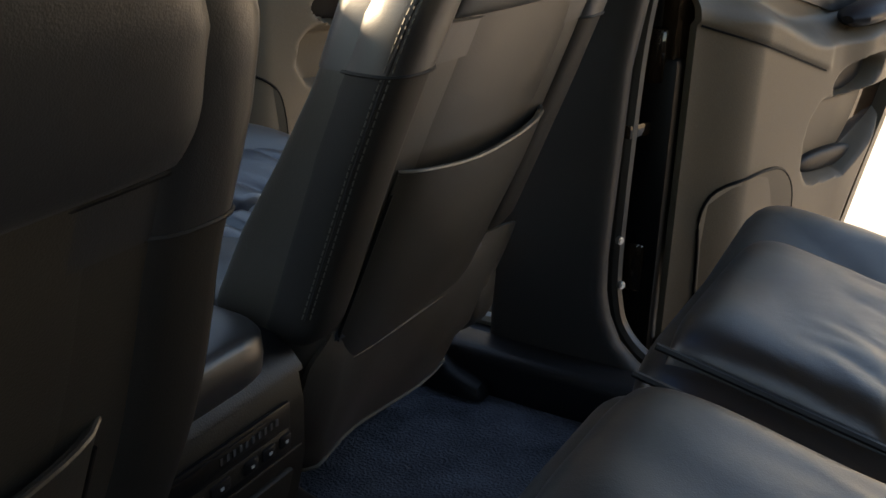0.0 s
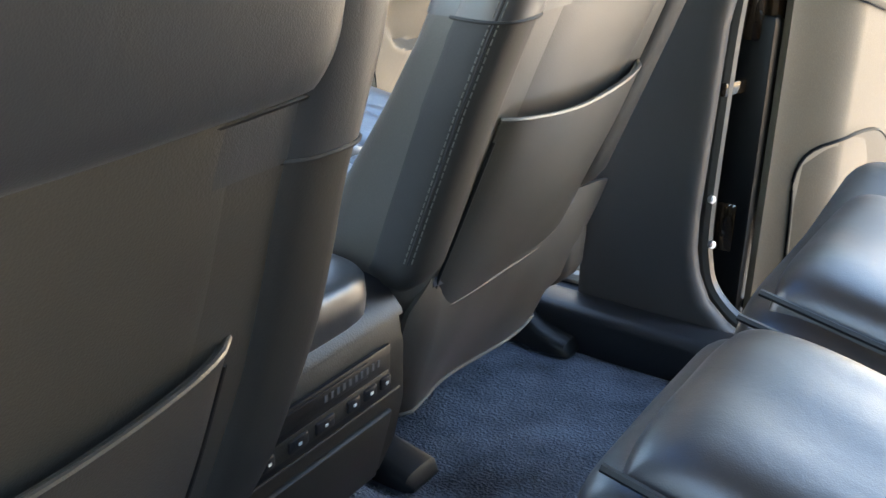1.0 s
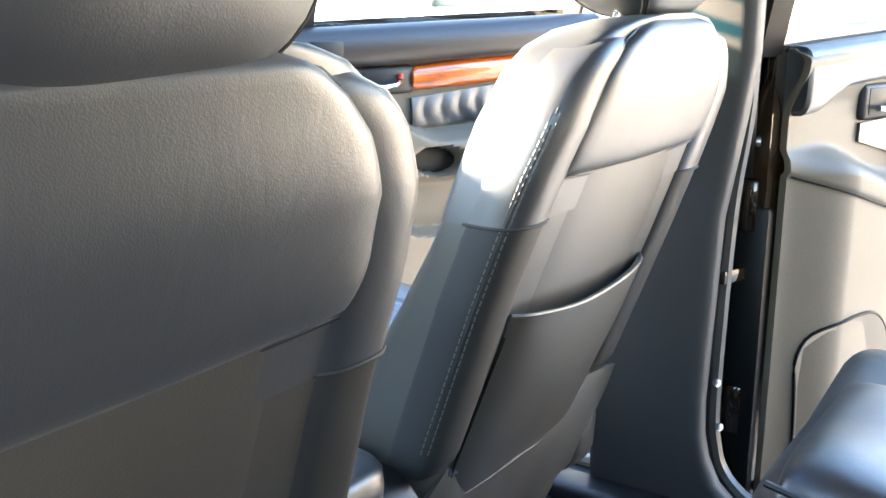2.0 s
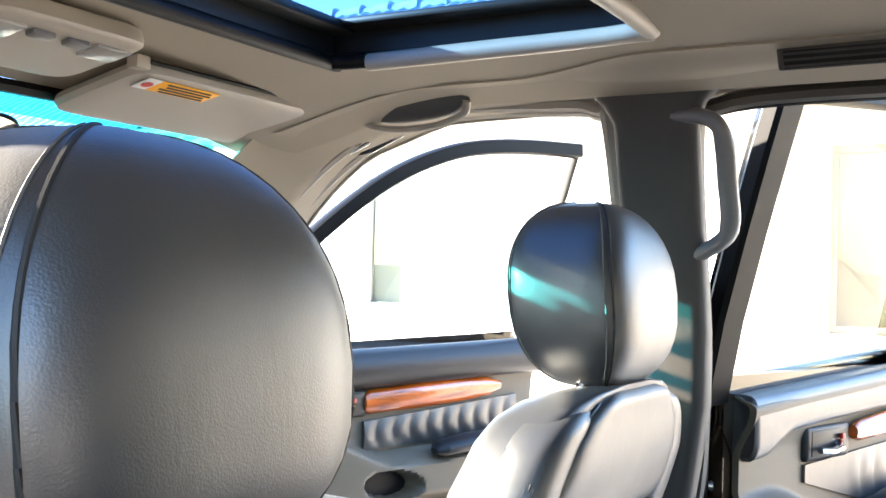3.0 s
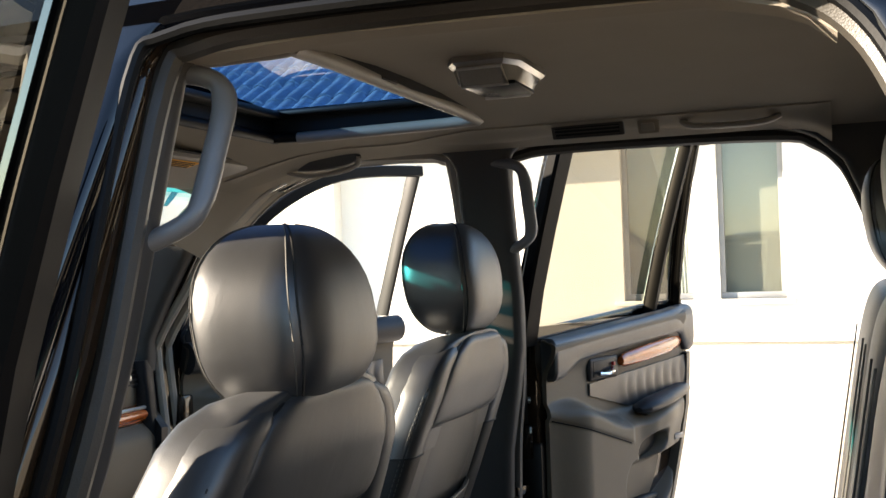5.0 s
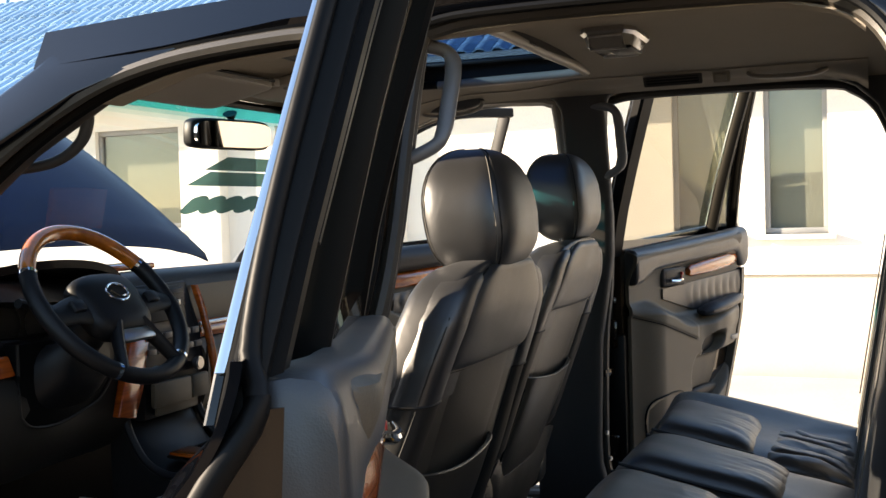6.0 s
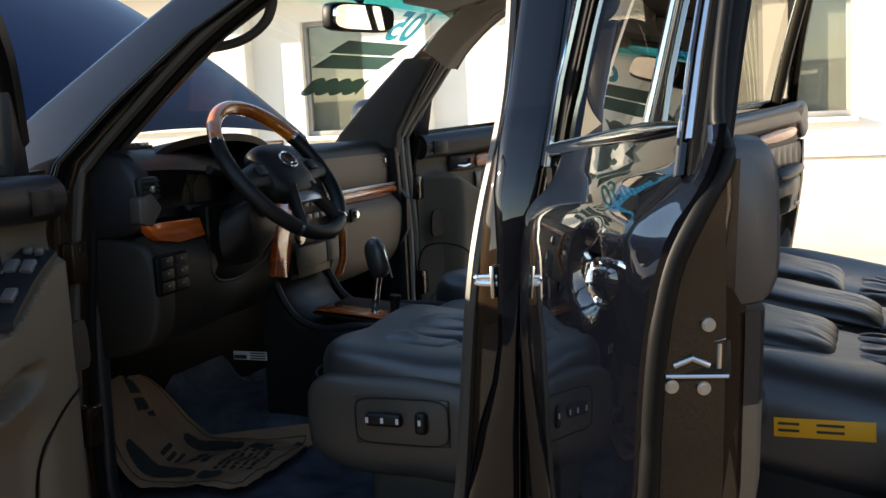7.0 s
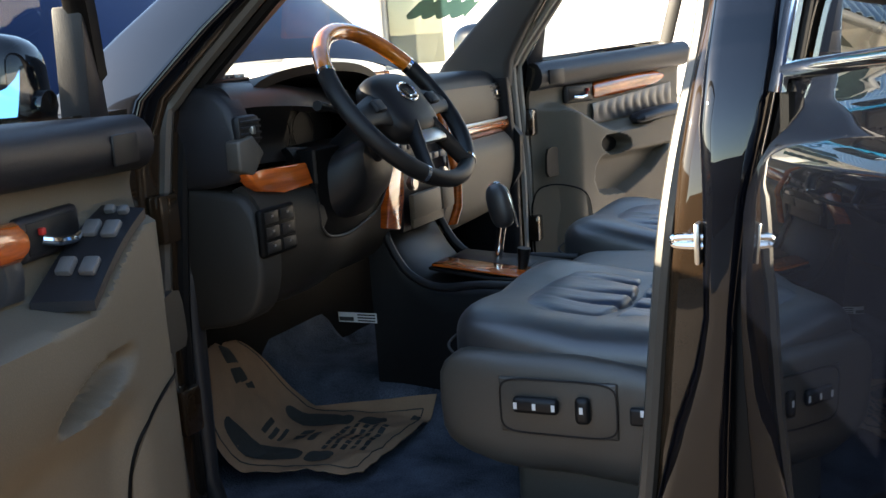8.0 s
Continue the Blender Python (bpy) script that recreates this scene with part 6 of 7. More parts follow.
hub = part("hub", moved(pad((0, 0, 0), (0.036, 0.088, 0.074), 0.6, 0.7, 36, 18, lambda v: Vector((v.x - 0.004, v.y * (1 + 0.15 * max(0, v.z / 0.078)), v.z - 0.01))), WM), BLACK, wheel, "black airbag hub")
for s in (-1, 1):
    part("spoke", moved(loft([[Vector((x0 + 0.010 * math.cos(a), y + 0.002 * math.sin(a), z + h * math.sin(a))) for a in [math.tau * i / 12 for i in range(12)]] for x0, y, z, h in ((0.004, s * 0.07, -0.01, 0.040), (0.006, s * 0.12, -0.012, 0.030), (0.004, s * 0.176, -0.02, 0.022))]), WM), BLACK, wheel, "black spoke with controls")
    part("button", moved(rbox((0.018, s * 0.112, -0.010), (0.012, 0.034, 0.026), 0.004), WM), PANEL_DARK, wheel)
    part("lower_spoke", moved(tube([(0.010, s * 0.035, -0.06), (0.006, s * 0.065, -0.12), (0.002, s * 0.082, -0.163)], [0.020, 0.016, 0.014], 10, flat=0.6), WM), BLACK, wheel)
part("lower_plate", moved(rbox((0.014, 0, -0.092), (0.014, 0.10, 0.030), 0.006), WM), STEEL, wheel, "brushed lower plate")
EM = Matrix.Translation(WM @ Vector((0.0335, 0, 0.002))) @ WM.to_3x3().to_4x4()
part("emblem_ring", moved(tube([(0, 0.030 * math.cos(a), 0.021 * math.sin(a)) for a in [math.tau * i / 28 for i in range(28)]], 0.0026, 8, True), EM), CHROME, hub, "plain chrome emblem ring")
part("emblem_bar", moved(tube([(0, -0.018, 0.006), (0, -0.004, -0.010), (0, 0.022, -0.010)], 0.0024, 6), EM), CHROME, hub)
part("column", tube([WM @ Vector((-0.02, 0, 0)), WM @ Vector((-0.12, 0, -0.01)), WM @ Vector((-0.24, 0, -0.015))], [0.042, 0.050, 0.058], 20), BLACK, wheel, "black column shroud")
for s, dz in ((-1, 0.03), (1, 0.02)):
    part("stalk", tube([WM @ Vector((-0.06, s * 0.05, dz)), WM @ Vector((-0.055, s * 0.13, dz + 0.02)), WM @ Vector((-0.05, s * 0.17, dz + 0.025))], [0.008, 0.007, 0.010], 8), BLACK, wheel, "black control stalk")
part("ignition", disc((-0.783, -0.500, 1.150), (1, 0, 0.2), 0.018, 0.02, 18, 0.003), STEEL, dash, "ignition lock ring")

# ---- centre console ----
con = thing("centre_console", "black leather-topped centre console with rear air controls", "console", (-0.45, 0.0, 0.50))
part("body", loft([[Vector((x, y, z)) for y, z in ((-w, 0.52), (-w, zt - 0.06), (-w + 0.012, zt - 0.02), (-w + 0.04, zt), (w - 0.04, zt), (w - 0.012, zt - 0.02), (w, zt - 0.06), (w, 0.52))] for x, w, zt in ((-0.95, 0.14, 1.00), (-0.90, 0.14, 0.955), (-0.865, 0.142, 0.895), (-0.83, 0.145, 0.852), (-0.76, 0.15, 0.824), (-0.66, 0.155, 0.834), (-0.52, 0.155, 0.835), (-0.50, 0.160, 0.80), (-0.14, 0.165, 0.79))]), BLACK, con, "black console sides")
for s in (-1, 1):
    part("rim", tube(smooth_path([(-0.905, s * 0.142, 0.985), (-0.886, s * 0.146, 0.925), (-0.838, s * 0.150, 0.860), (-0.762, s * 0.154, 0.832), (-0.661, s * 0.157, 0.842), (-0.53, s * 0.157, 0.842)], 5), 0.010, 10), PANEL_DARK, con, "soft dark console rim")
part("shift_plate", slab([(-0.81, -0.110, 0.862), (-0.81, 0.110, 0.862), (-0.66, 0.118, 0.844), (-0.53, 0.112, 0.838), (-0.53, -0.112, 0.838), (-0.66, -0.118, 0.844)], (0, 0, 0.008), 0.003), BLACK, con, "black shift surround")
part("wood_patch", slab([(-0.80, -0.112, 0.872), (-0.80, -0.030, 0.872), (-0.56, -0.030, 0.848), (-0.56, -0.114, 0.848)], (0, 0, 0.006), 0.002), WOOD, con, "walnut trim plate beside the gear lever")
part("shift_gate", slab([(-0.79, -0.012, 0.868), (-0.79, 0.072, 0.868), (-0.60, 0.072, 0.846), (-0.60, -0.012, 0.846)], (0, 0, 0.006), 0.002), BLACK, con)
lever = part("gear_lever", tube([(-0.690, 0.03, 0.86), (-0.682, 0.03, 0.91), (-0.672, 0.03, 0.955)], [0.011, 0.010, 0.011], 10), CHROME, con, "chrome and leather gear lever")
part("knob", moved(pad((0, 0, 0), (0.030, 0.026, 0.054), 0.7, 0.8, 24, 16), Matrix.Translation((-0.676, 0.03, 0.992)) @ Euler((0, radians(-12), 0)).to_matrix().to_4x4()), LEATHER, lever)
part("knob_trim", tube(smooth_path([(-0.634, 0.03, 0.940), (-0.644, 0.03, 0.985), (-0.660, 0.03, 1.030), (-0.680, 0.03, 1.046), (-0.700, 0.03, 1.040)], 4), 0.0042, 8), CHROME, lever, "chrome knob strip")
part("low_lever", tube([(-0.60, -0.045, 0.846), (-0.592, -0.045, 0.905)], [0.010, 0.016], 10), BLACK, con)
lid = part("lid", pad((-0.30, 0.0, 0.832), (0.215, 0.150, 0.040), 0.42, 0.3, 44, 16, lambda v: Vector((v.x, v.y, v.z + 0.012 * ease(-0.1, 0.2, v.x)))), LEATHER, con, "black leather console lid")
part("seam", tube([(-0.515 + 0.43 * i / 12, y, 0.866) for y in (0,) for i in range(13)], 0.0015, 4), PIPING, lid)
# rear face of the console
part("rear_face", loft([[Vector((x, y, z)) for x, z in ((-0.16, 0.845), (-0.115, 0.835), (-0.088, 0.808), (-0.080, 0.77), (-0.080, 0.70), (-0.092, 0.64), (-0.115, 0.585), (-0.16, 0.585))] for y in (-0.172, -0.165, 0.165, 0.172)]), SHADED_CHARCOAL, con, "charcoal console end with rear climate panel")
part("top_cap", loft([[Vector((x, y, z)) for x, z in ((-0.17, 0.852), (-0.112, 0.842), (-0.084, 0.812), (-0.082, 0.806), (-0.17, 0.806))] for y in (-0.174, 0.174)]), PANEL_DARK, con)
cl = part("climate_panel", rbox((-0.0785, 0.0, 0.752), (0.006, 0.285, 0.062), 0.003), BLACK, con, "black rear climate control panel")
part("display", rbox((-0.0748, -0.02, 0.770), (0.003, 0.235, 0.018), 0.001), BLACK, cl, "unlit display strip")
part("button_bezel", rbox((-0.0766, 0.0, 0.741), (0.005, 0.275, 0.024), 0.003), SHADED_CHARCOAL, cl, "grey strip behind the buttons")
for i in range(10):
    part("display_mark", rbox((-0.0730, 0.025 + 0.010 * i, 0.770), (0.0012, 0.004, 0.008), 0), GREY, cl, smooth=False)
for i in range(4):
    part("display_mark", rbox((-0.0730, -0.125 + 0.016 * i, 0.770), (0.0012, 0.006, 0.004), 0), GREY, cl, smooth=False)
for y, w in ((-0.125, 0.022), (-0.095, 0.022), (-0.065, 0.022), (-0.020, 0.036), (0.022, 0.036), (0.070, 0.026), (0.100, 0.026), (0.128, 0.022)):
    b = part("button", rbox((-0.0738, y, 0.741), (0.006, w * 0.85, 0.015), 0.003, 2), PANEL_DARK, cl, "dark push button")
    part("button_mark", rbox((-0.0704, y, 0.741), (0.0012, 0.0045, 0.003), 0), WHITE, b, smooth=False)
part("panel_line", tube([(-0.0800, -0.165, 0.716), (-0.0795, 0.0, 0.716), (-0.0800, 0.165, 0.716)], 0.0018, 6), BLACK, con)
part("side_line", tube(smooth_path([(-0.150, 0.172, 0.85), (-0.105, 0.173, 0.82), (-0.095, 0.173, 0.74), (-0.105, 0.173, 0.65)], 4), 0.0035, 6), BLACK, con)
part("cup_holder_door", rbox((-0.090, 0.0, 0.648), (0.010, 0.29, 0.105), 0.006, m=Euler((0, radians(14), 0)).to_matrix().to_4x4()), SHADED_CHARCOAL, con, "folding cup holder door")

# ---- lamps, visors, mirror, handles ----
lamp = thing("dome_lamp", "rear ceiling lamp with clear lenses, switched off", "ceiling lamp", (0.292, -0.04, 1.79))


def chamfered(cx, cy, hx, hy, c, z):
    return [Vector((cx + a * hx, cy + b * hy, z)) for a, b in ((-1, -1 + c), (-1 + c, -1), (1 - c, -1), (1, -1 + c), (1, 1 - c), (1 - c, 1), (-1 + c, 1), (-1, 1 - c))]


part("rim", loft([chamfered(0.292, -0.04, 0.055, 0.100, 0.30, 1.792), chamfered(0.292, -0.04, 0.056, 0.101, 0.30, 1.782), chamfered(0.292, -0.04, 0.050, 0.095, 0.30, 1.776)]), STEEL, lamp, "bright lamp rim")
part("lens", loft([chamfered(0.292, -0.04, 0.050, 0.094, 0.3, 1.778), chamfered(0.292, -0.052, 0.044, 0.070, 0.3, 1.756), chamfered(0.292, -0.052, 0.036, 0.060, 0.3, 1.751)]), LENS, lamp, "clear lamp lens")
part("cover", rbox((0.312, -0.055, 1.7525), (0.052, 0.108, 0.006), 0.002), BLACK, lamp, "dark smoked lens cover")
for s, d in ((-1, 0.022), (1, 0.0)):
    end = part("end_lens", slab([(0.262, -0.04 + s * (0.052 + d), 1.754), (0.322, -0.04 + s * (0.052 + d), 1.754), (0.320, -0.04 + s * (0.086 + d * 0.3), 1.774), (0.264, -0.04 + s * (0.086 + d * 0.3), 1.774)], (0, 0, 0.006), 0.002), CHROME, lamp, "bright end reflector")
    part("end_frame", tube([(0.257, -0.04 + s * (0.048 + d), 1.751), (0.327, -0.04 + s * (0.048 + d), 1.751), (0.325, -0.04 + s * (0.090 + d * 0.3), 1.773), (0.259, -0.04 + s * (0.090 + d * 0.3), 1.773)], 0.0032, 6, True), STEEL, end)
part("button", disc((0.254, 0.005, 1.760), (-0.5, 0, -1), 0.006, 0.006, 12, 0.001), BLACK, lamp)
front_lamp = thing("overhead_console", "taupe overhead console with reading lamps", "ceiling lamp", (-0.47, 0, 1.73))
part("housing", moved(pad((0, 0, 0), (0.080, 0.112, 0.013), 0.3, 0.3, 40, 12), Matrix.Translation((-0.475, 0, 1.737)) @ Euler((0, radians(-11), 0)).to_matrix().to_4x4()), LINER_HARD, front_lamp)
for s in (-1, 1):
    part("lens", moved(rbox((0, 0, 0), (0.040, 0.052, 0.006), 0.003), Matrix.Translation((-0.440, s * 0.074, 1.730)) @ Euler((0, radians(-11), 0)).to_matrix().to_4x4()), LENS, front_lamp, "clear reading lamp lens")
    part("button", moved(rbox((0, 0, 0), (0.016, 0.03, 0.008), 0.002), Matrix.Translation((-0.430, s * 0.024, 1.731)) @ Euler((0, radians(-11), 0)).to_matrix().to_4x4()), GREY, front_lamp)


def visor(s, label):
    v = thing("sun_visor", label, "sun visor", (-0.55, s * 0.34, 1.72), group="sun visors")
    M = Matrix.Translation((-0.535, s * 0.345, 1.712)) @ Euler((0, radians(-13), 0)).to_matrix().to_4x4()
    part("panel", moved(pad((0, 0, 0), (0.090, 0.205, 0.012), 0.35, 0.22, 44, 10), M), LINER_HARD, v, "folded taupe visor panel")
    # dark tube draws the shadow line along the visor's rear edge
    part("gap_shade", tube([M @ Vector((0.0905, 0.19 * i / 5 * 1.0, 0.004)) for i in range(-5, 6)], 0.0032, 6), FRAME, v)
    part("rod", tube([M @ Vector((0.085, s * 0.10, 0)), M @ Vector((0.085, s * 0.215, 0.008))], 0.006, 8), LINER_HARD, v)
    part("clip", rbox(M @ Vector((0.082, -s * 0.20, 0.004)), (0.02, 0.025, 0.018), 0.004), LINER_HARD, v)
    if s > 0:
        st = part("warning_label", moved(rbox((0.062, -0.105, -0.0125), (0.034, 0.105, 0.0016), 0.0004), M), YELLOW, v, "yellow airbag warning sticker")
        part("symbol", moved(rbox((0.062, -0.170, -0.0125), (0.034, 0.024, 0.0016), 0.0004), M), WHITE, st)
        part("symbol_mark", moved(disc((0.062, -0.170, -0.0134), (0, 0, -1), 0.008, 0.0008, 14), M), RED, st)
        for i in range(4):
            part("print", moved(rbox((0.074 - 0.008 * i, -0.105 + 0.006 * (i % 2), -0.0138), (0.0035, 0.080, 0.0008), 0), M), INK, st, smooth=False)
    return v


visor(1, "taupe passenger sun visor with a yellow sticker, folded up")
visor(-1, "taupe driver sun visor, folded up")
mirror = thing("rear_view_mirror", "black rear-view mirror on the windscreen", "mirror", (-0.71, 0.03, 1.65))
MM = Matrix.Translation((-0.668, -0.012, 1.638)) @ Euler((0, radians(4), radians(-13.5))).to_matrix().to_4x4()
part("housing", moved(pad((0, 0, 0), (0.025, 0.128, 0.037), 0.35, 0.45, 40, 14), MM), BLACK, mirror)
part("glass", moved(loft([[Vector((x, 0.121 * k * math.copysign(abs(math.cos(a)) ** 0.45, math.cos(a)), 0.031 * k * math.copysign(abs(math.sin(a)) ** 0.45, math.sin(a)))) for a in [math.tau * i / 40 for i in range(40)]] for x, k in ((0.018, 1.0), (0.0262, 0.99))]), MM), MIRROR, mirror, "mirror glass", smooth=False)
part("stem", tube([MM @ Vector((-0.01, 0, 0.02)), (-0.672, 0.012, 1.670), (-0.668, 0.0, 1.690)], [0.010, 0.009, 0.018], 10), BLACK, mirror)


def grip(pts, r, label, mat, at, ends):
    g = thing("grab_handle", label, "grab handle", at, group="grab handles")
    part("grip", tube(smooth_path(pts, 6), r, 14, flat=0.8), mat, g)
    for e in ends:
        part("mount", rbox(e, (0.045, 0.03, 0.05), 0.012), PILLAR, g, "charcoal end mount")
    return g


for s in (-1, 1):
    base = [(0.070, s * 0.612, 1.708), (0.112, s * 0.600, 1.705), (0.140, s * 0.592, 1.694), (0.151, s * 0.598, 1.668), (0.151, s * 0.622, 1.612), (0.149, s * 0.645, 1.562), (0.134, s * 0.656, 1.538), (0.075, s * 0.680, 1.510)]
    grip(base, 0.0140, "charcoal grab handle on the door pillar", HANDLE, (0.08, s * 0.64, 1.52), [(0.072, s * 0.616, 1.706), (0.074, s * 0.680, 1.512)])
    if s < 0:
        grip([(-0.590, s * 0.662, 1.660), (-0.563, s * 0.634, 1.642), (-0.574, s * 0.624, 1.602), (-0.605, s * 0.620, 1.573), (-0.650, s * 0.622, 1.552), (-0.700, s * 0.635, 1.542), (-0.750, s * 0.672, 1.535)], 0.0125, "charcoal grab handle on the windscreen pillar", PILLAR, (-0.6, s * 0.66, 1.50), [])
fold = thing("folding_grip", "taupe fold-down assist grip above the door", "grab handle", (-0.33, 0.575, 1.735))
FM = Matrix.Translation((-0.315, 0.560, 1.738)) @ Euler((radians(-35), radians(-3), radians(-4))).to_matrix().to_4x4()
# taupe hollow drawn as a charcoal pad, its shade put into the colour
part("recess", moved(pad((0, 0, 0), (0.104, 0.036, 0.009), 0.9, 0.9, 36, 10), FM), PILLAR, fold, "oval recess with its shade put into a dark colour")
part("grip", moved(tube(smooth_path([(-0.100, 0.004, -0.004), (-0.085, 0.024, -0.010), (-0.035, 0.036, -0.013), (0.035, 0.036, -0.013), (0.085, 0.024, -0.010), (0.100, 0.004, -0.004)], 6), 0.006, 10, flat=0.7), FM), LINER_HARD, fold)
rv = thing("roof_vent", "slotted taupe air vent in the roof side over the rear door", "air vent", (0.318, 0.46, 1.76))
VM = Matrix.Translation((0.318, 0.474, 1.7475)) @ Euler((radians(-60), 0, radians(-2))).to_matrix().to_4x4()
part("body", moved(rbox((0, 0, 0), (0.146, 0.030, 0.010), 0.004), VM), PILLAR, rv)
part("slot", moved(rbox((0, 0, -0.005), (0.130, 0.022, 0.004), 0.001), VM), BLACK, rv)
for i in range(3):
    part("slat", moved(rbox((0, -0.0075 + 0.0075 * i, -0.0075), (0.128, 0.0026, 0.003), 0.0008), VM), PILLAR, rv)
hk = thing("coat_hook", "small taupe square coat hook on the roof side", "coat hook", (0.44, 0.47, 1.75))
HM = Matrix.Translation((0.437, 0.476, 1.7475)) @ Euler((radians(-60), 0, radians(-2))).to_matrix().to_4x4()
part("body", moved(rbox((0, 0, 0), (0.042, 0.032, 0.012), 0.005), HM), LINER, hk)
part("flap", moved(rbox((0, 0, -0.007), (0.026, 0.018, 0.006), 0.003), HM), LINER_HARD, hk)
rg = thing("rear_grip", "taupe folded assist grip in the roof side", "grab handle", (0.60, 0.49, 1.74))
part("grip", tube(smooth_path([(0.50, 0.485, 1.752), (0.52, 0.478, 1.741), (0.58, 0.474, 1.737), (0.65, 0.476, 1.739), (0.68, 0.484, 1.750)], 5), 0.009, 10, flat=0.7), LINER_HARD, rg)

# ---- windscreen markings ----
def on_glass(s, t, off=-0.004):
    p, q, r = WS(s, t), WS(s + 0.01, t), WS(s, t + 0.01)
    n_ = (q - p).cross(r - p).normalized()
    return p + n_ * off


TEALINK = pane("teal_window_paint", (0.01, 0.30, 0.44), 0.02, 0.4)
DARKINK = pane("dark_green_lettering", (0.045, 0.11, 0.105), 0.02, 0.4)
txt = bpy.data.curves.new("model_year", "FONT")
txt.body, txt.size, txt.align_x, txt.shear, txt.offset = "'05", 0.185, "CENTER", 0.30, 0.004
tob = new("model_year", txt)
bpy.context.view_layer.update()
dg = bpy.context.evaluated_depsgraph_get()
tme = bpy.data.meshes.new_from_object(tob.evaluated_get(dg))
bpy.data.objects.remove(tob)
tbm = bmesh.new()
tbm.from_mesh(tme)
bmesh.ops.subdivide_edges(tbm, edges=tbm.edges[:], cuts=1)
for v in tbm.verts:
    v.co = on_glass(0.855 - v.co.x / 1.27, 0.750 + v.co.y / 0.72, 0.004)
part("model_year", tbm, TEALINK, windscreen, "teal painted model year on the glass")
for z0, z1, s0, s1 in ((0.645, 0.725, 0.605, 0.905), (0.552, 0.636, 0.600, 0.905)):
    part("lettering_bar", grid(lambda a, b: on_glass(s0 + (s1 - s0) * a + 0.03 * b, z0 + (z1 - z0) * b, 0.004), 8, 3), DARKINK, windscreen, "dark green lettering bar")
part("lettering_bar", grid(lambda a, b: on_glass(0.662 + 0.25 * a, 0.437 + 0.075 * (b - 0.5) * (0.85 + 0.65 * abs(math.sin(a * 13.5)) ** 0.7), 0.004), 60, 3), DARKINK, windscreen, "dark green wavy lettering bar")

# ---- on the floor ----
mat_ = thing("paper_floor_mat", "creased brown paper floor mat with dark footprint print", "floor mat", (-0.85, -0.5, 0.52))


def mat_fn(s, t):
    """The paper: s from the front to the rear, t from the door to the tunnel."""
    door_x, door_y = lerp([(0, -1.078), (0.25, -1.066), (0.42, -1.028), (1, -0.785)], s), lerp([(0, -0.645), (0.25, -0.650), (0.42, -0.590), (1, -0.525)], s)
    in_x, in_y = lerp([(0, -1.225), (0.12, -1.20), (0.32, -1.135), (1, -0.785)], s), lerp([(0, -0.345), (0.12, -0.285), (0.32, -0.205), (1, -0.165)], s)
    x, y = door_x * (1 - t) + in_x * t, door_y * (1 - t) + in_y * t
    lift = 0.27 * ease(0.42, 0.0, s) * (1 - 0.25 * t)
    crease = 0.011 * noise.noise(Vector((s * 5, t * 5, 3))) + 0.010 * abs(noise.noise(Vector((s * 9, t * 3, 7)))) + 0.004 * noise.noise(Vector((s * 16, t * 16, 1)))
    crease *= 1 - 0.7 * ease(0.75, 1.0, t)
    return Vector((x, y, max(0.532 + lift + crease, floor_fn((x + 1.45) / 2.5, (y + 0.80) / 1.6).z + 0.010 + 0.5 * crease)))


part("sheet", grid(mat_fn, 36, 36, (0, 0, -0.002)), PAPER, mat_, "creased brown paper")


def print_patch(cs, ct, hs, ht, ang=0.0, mat=INK, e=0.75):
    def f(a, b):
        r, th = b, math.tau * a
        u, v = hs * r * math.copysign(abs(math.cos(th)) ** e, math.cos(th)), ht * r * math.copysign(abs(math.sin(th)) ** e, math.sin(th))
        c, d = math.cos(ang), math.sin(ang)
        return mat_fn(cs + c * u - d * v, ct + d * u + c * v) + Vector((0, 0, 0.0018))
    return grid(f, 28, 6)


part("footprint", print_patch(0.49, 0.77, 0.17, 0.085, -0.05), INK, mat_, "dark printed footprint")
part("footprint", print_patch(0.755, 0.77, 0.065, 0.070, 0.0), INK, mat_)
part("footprint", print_patch(0.42, 0.22, 0.18, 0.100, 0.05), INK, mat_)
part("footprint", print_patch(0.69, 0.22, 0.065, 0.075, 0.0), INK, mat_)
for cs, ct, hs, ht in ((0.09, 0.55, 0.035, 0.11), (0.165, 0.53, 0.022, 0.09), (0.205, 0.60, 0.010, 0.05), (0.33, 0.49, 0.010, 0.07), (0.365, 0.47, 0.010, 0.06), (0.40, 0.50, 0.010, 0.07), (0.50, 0.47, 0.030, 0.035), (0.50, 0.57, 0.030, 0.035), (0.57, 0.48, 0.020, 0.06), (0.93, 0.88, 0.02, 0.03)):
    part("print_bar", print_patch(cs, ct, hs, ht, 0, INK, 0.25), INK, mat_)
for i in range(5):
    for j in range(6):
        part("print_bar", print_patch(0.665 + 0.048 * i, 0.36 + 0.062 * j, 0.012, 0.022 + 0.004 * ((i + j) % 3), 0, INK, 0.25), INK, mat_)
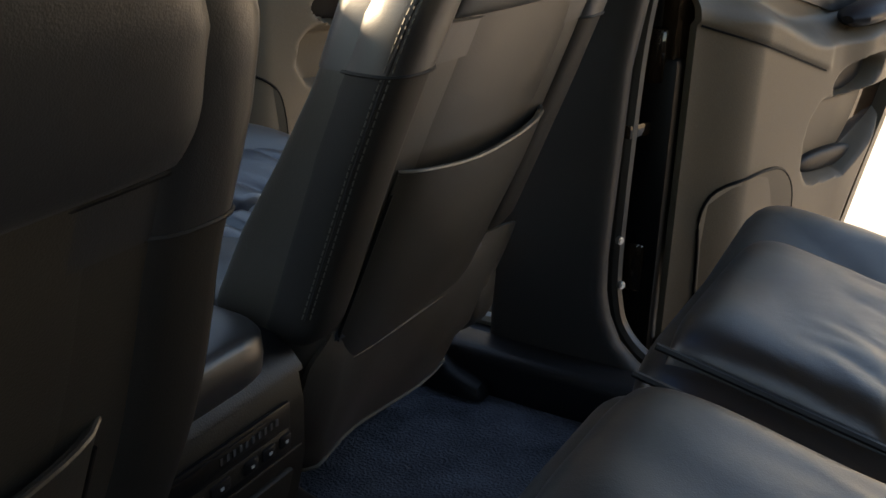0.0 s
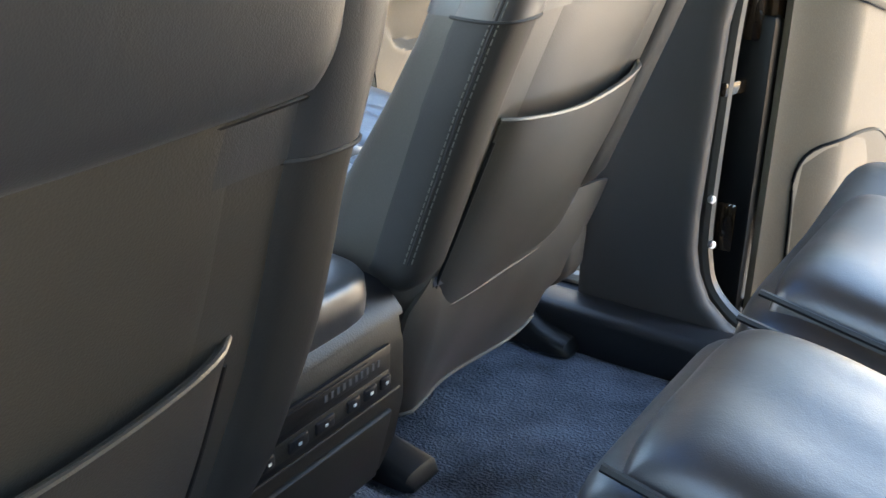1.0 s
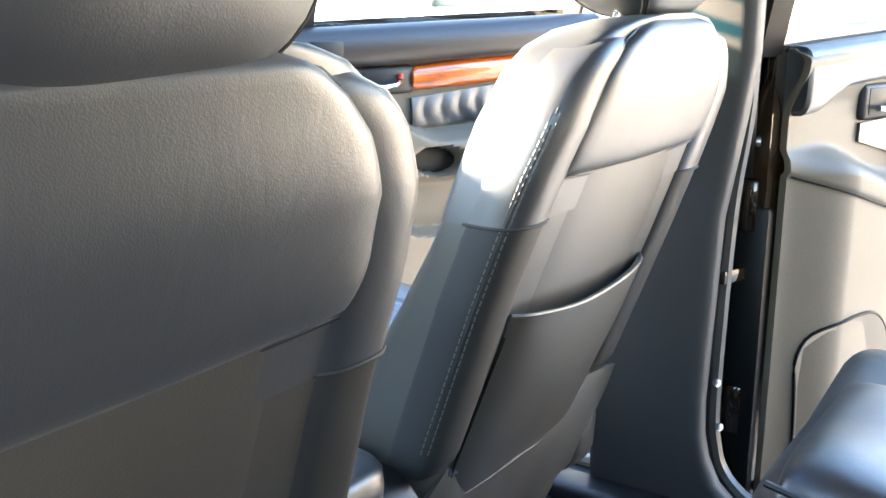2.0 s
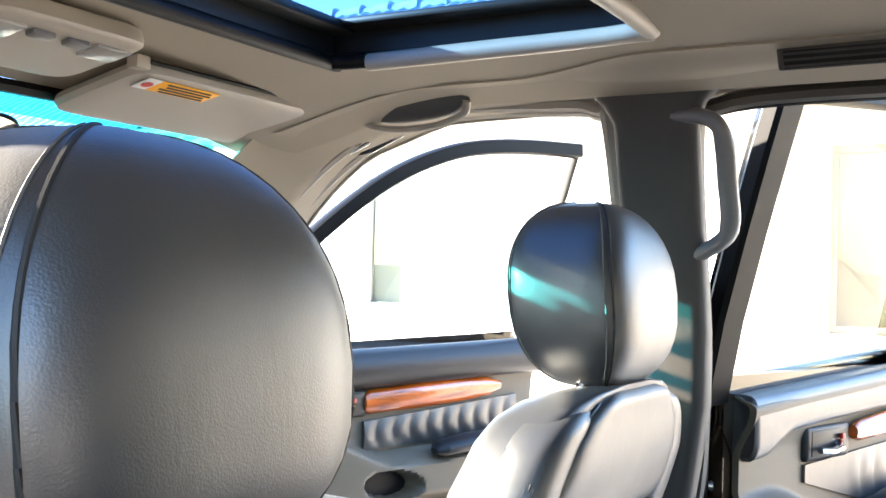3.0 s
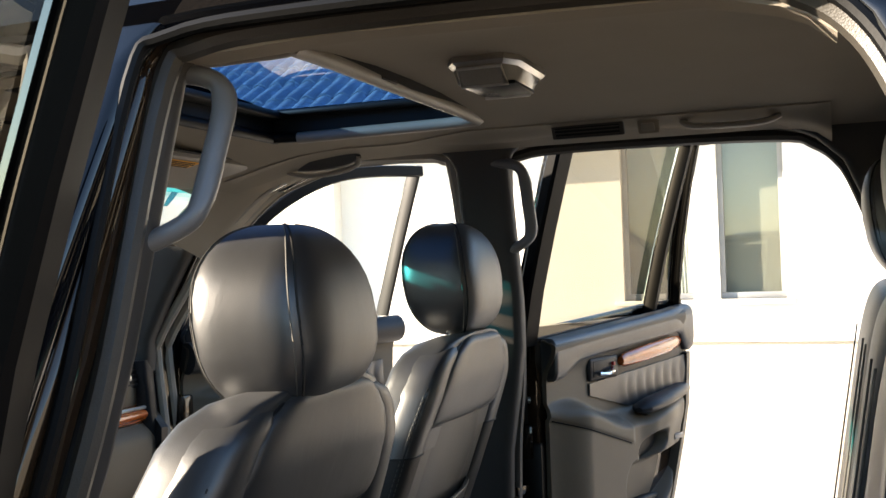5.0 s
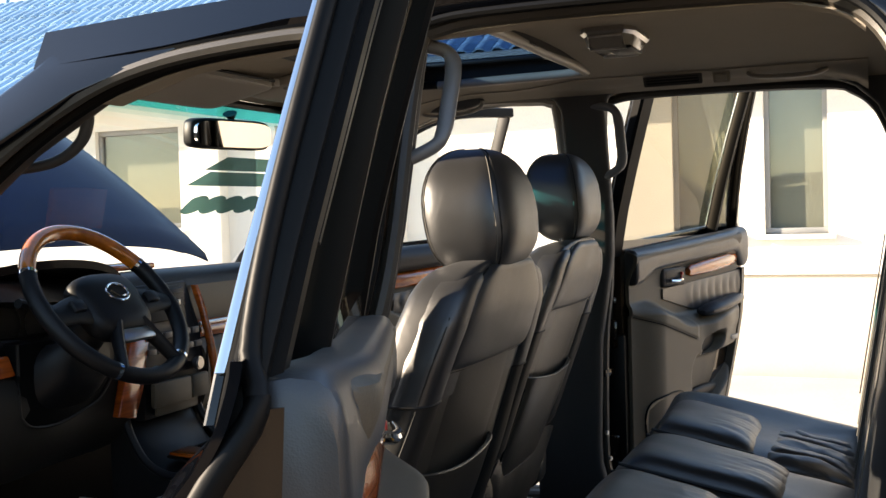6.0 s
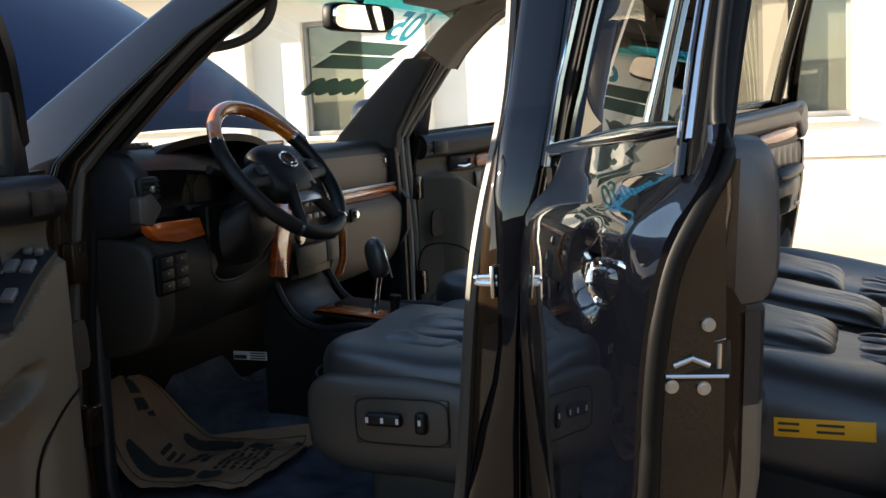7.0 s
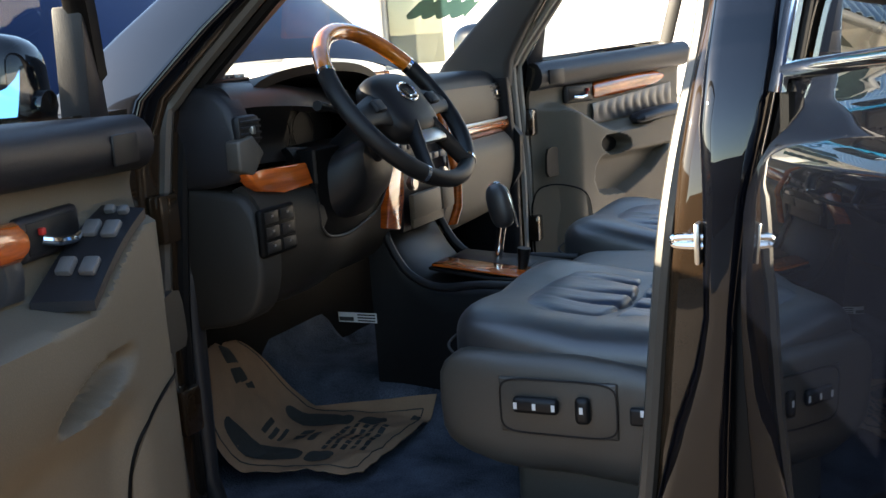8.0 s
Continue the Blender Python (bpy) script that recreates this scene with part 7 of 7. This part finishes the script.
for pts in ([(0.05, 0.06), (0.95, 0.06)], [(0.95, 0.06), (0.95, 0.94)], [(0.05, 0.94), (0.95, 0.94)]):
    (a0, b0), (a1, b1) = pts
    part("border", tube([mat_fn(a0 + (a1 - a0) * i / 20, b0 + (b1 - b0) * i / 20) + Vector((0, 0, 0.001)) for i in range(21)], 0.0015, 4), INK, mat_)
lb = thing("tunnel_label", "small white printed label on the carpeted tunnel side", "label", (-0.99, -0.185, 0.74))
part("sticker", rbox((-0.985, -0.158, 0.752), (0.105, 0.002, 0.024), 0.0005), WHITE, lb)
for i in range(3):
    part("print", rbox((-0.960, -0.1595, 0.759 - 0.007 * i), (0.048, 0.0008, 0.0035), 0), INK, lb, smooth=False)
part("print", rbox((-1.015, -0.1595, 0.748), (0.040, 0.0008, 0.010), 0), INK, lb, smooth=False)
for bz_ in (0.62, 0.72, 0.90, 0.985, 1.16):
    part("jamb_bolt", disc((0.042 + 0.02 * (bz_ > 1), 0.880, bz_), (1, 0.2, 0), 0.009, 0.007, 12, 0.002), STEEL, car, "zinc bolt head")


# ---- roof tiles, one by one where the camera sees them ----
TILE_ME = tile_mesh()
SLOPE = (RIDGE - EAVE).normalized()
LIFT = Vector((1, 0, 0)).cross(SLOPE).normalized() * 0.016
ROWS = [EAVE + SLOPE * (0.42 * i - 0.03) + LIFT for i in range(8)]
for row in ROWS:
    for i in range(37):
        ob = new("tile", TILE_ME)
        ob.parent = roof
        ob.location = row + Vector((-8.2 + 0.165 * i, 0, 0)) - ORIGIN[roof]
vs_, fs_ = [], []
proto_v, proto_f = [v.co.copy() for v in TILE_ME.vertices], [tuple(p.vertices) for p in TILE_ME.polygons]
for row in ROWS:
    for i in [k for k in range(-107, 146) if not 0 <= k < 37]:
        n0, at = len(vs_), row + Vector((-8.2 + 0.165 * i, 0, 0)) - ORIGIN[roof]
        vs_ += [tuple(v + at) for v in proto_v]
        fs_ += [tuple(n0 + q for q in f) for f in proto_f]
rest = bpy.data.meshes.new("more_tiles")
rest.from_pydata(vs_, [], fs_)
rest.materials.append(TILE)
rest.shade_smooth()
rest.set_sharp_from_angle(angle=radians(38))
more = tagged(new("more_tiles", rest), "rows of blue glazed roof tiles", "", "", "stuff")
more.parent = roof
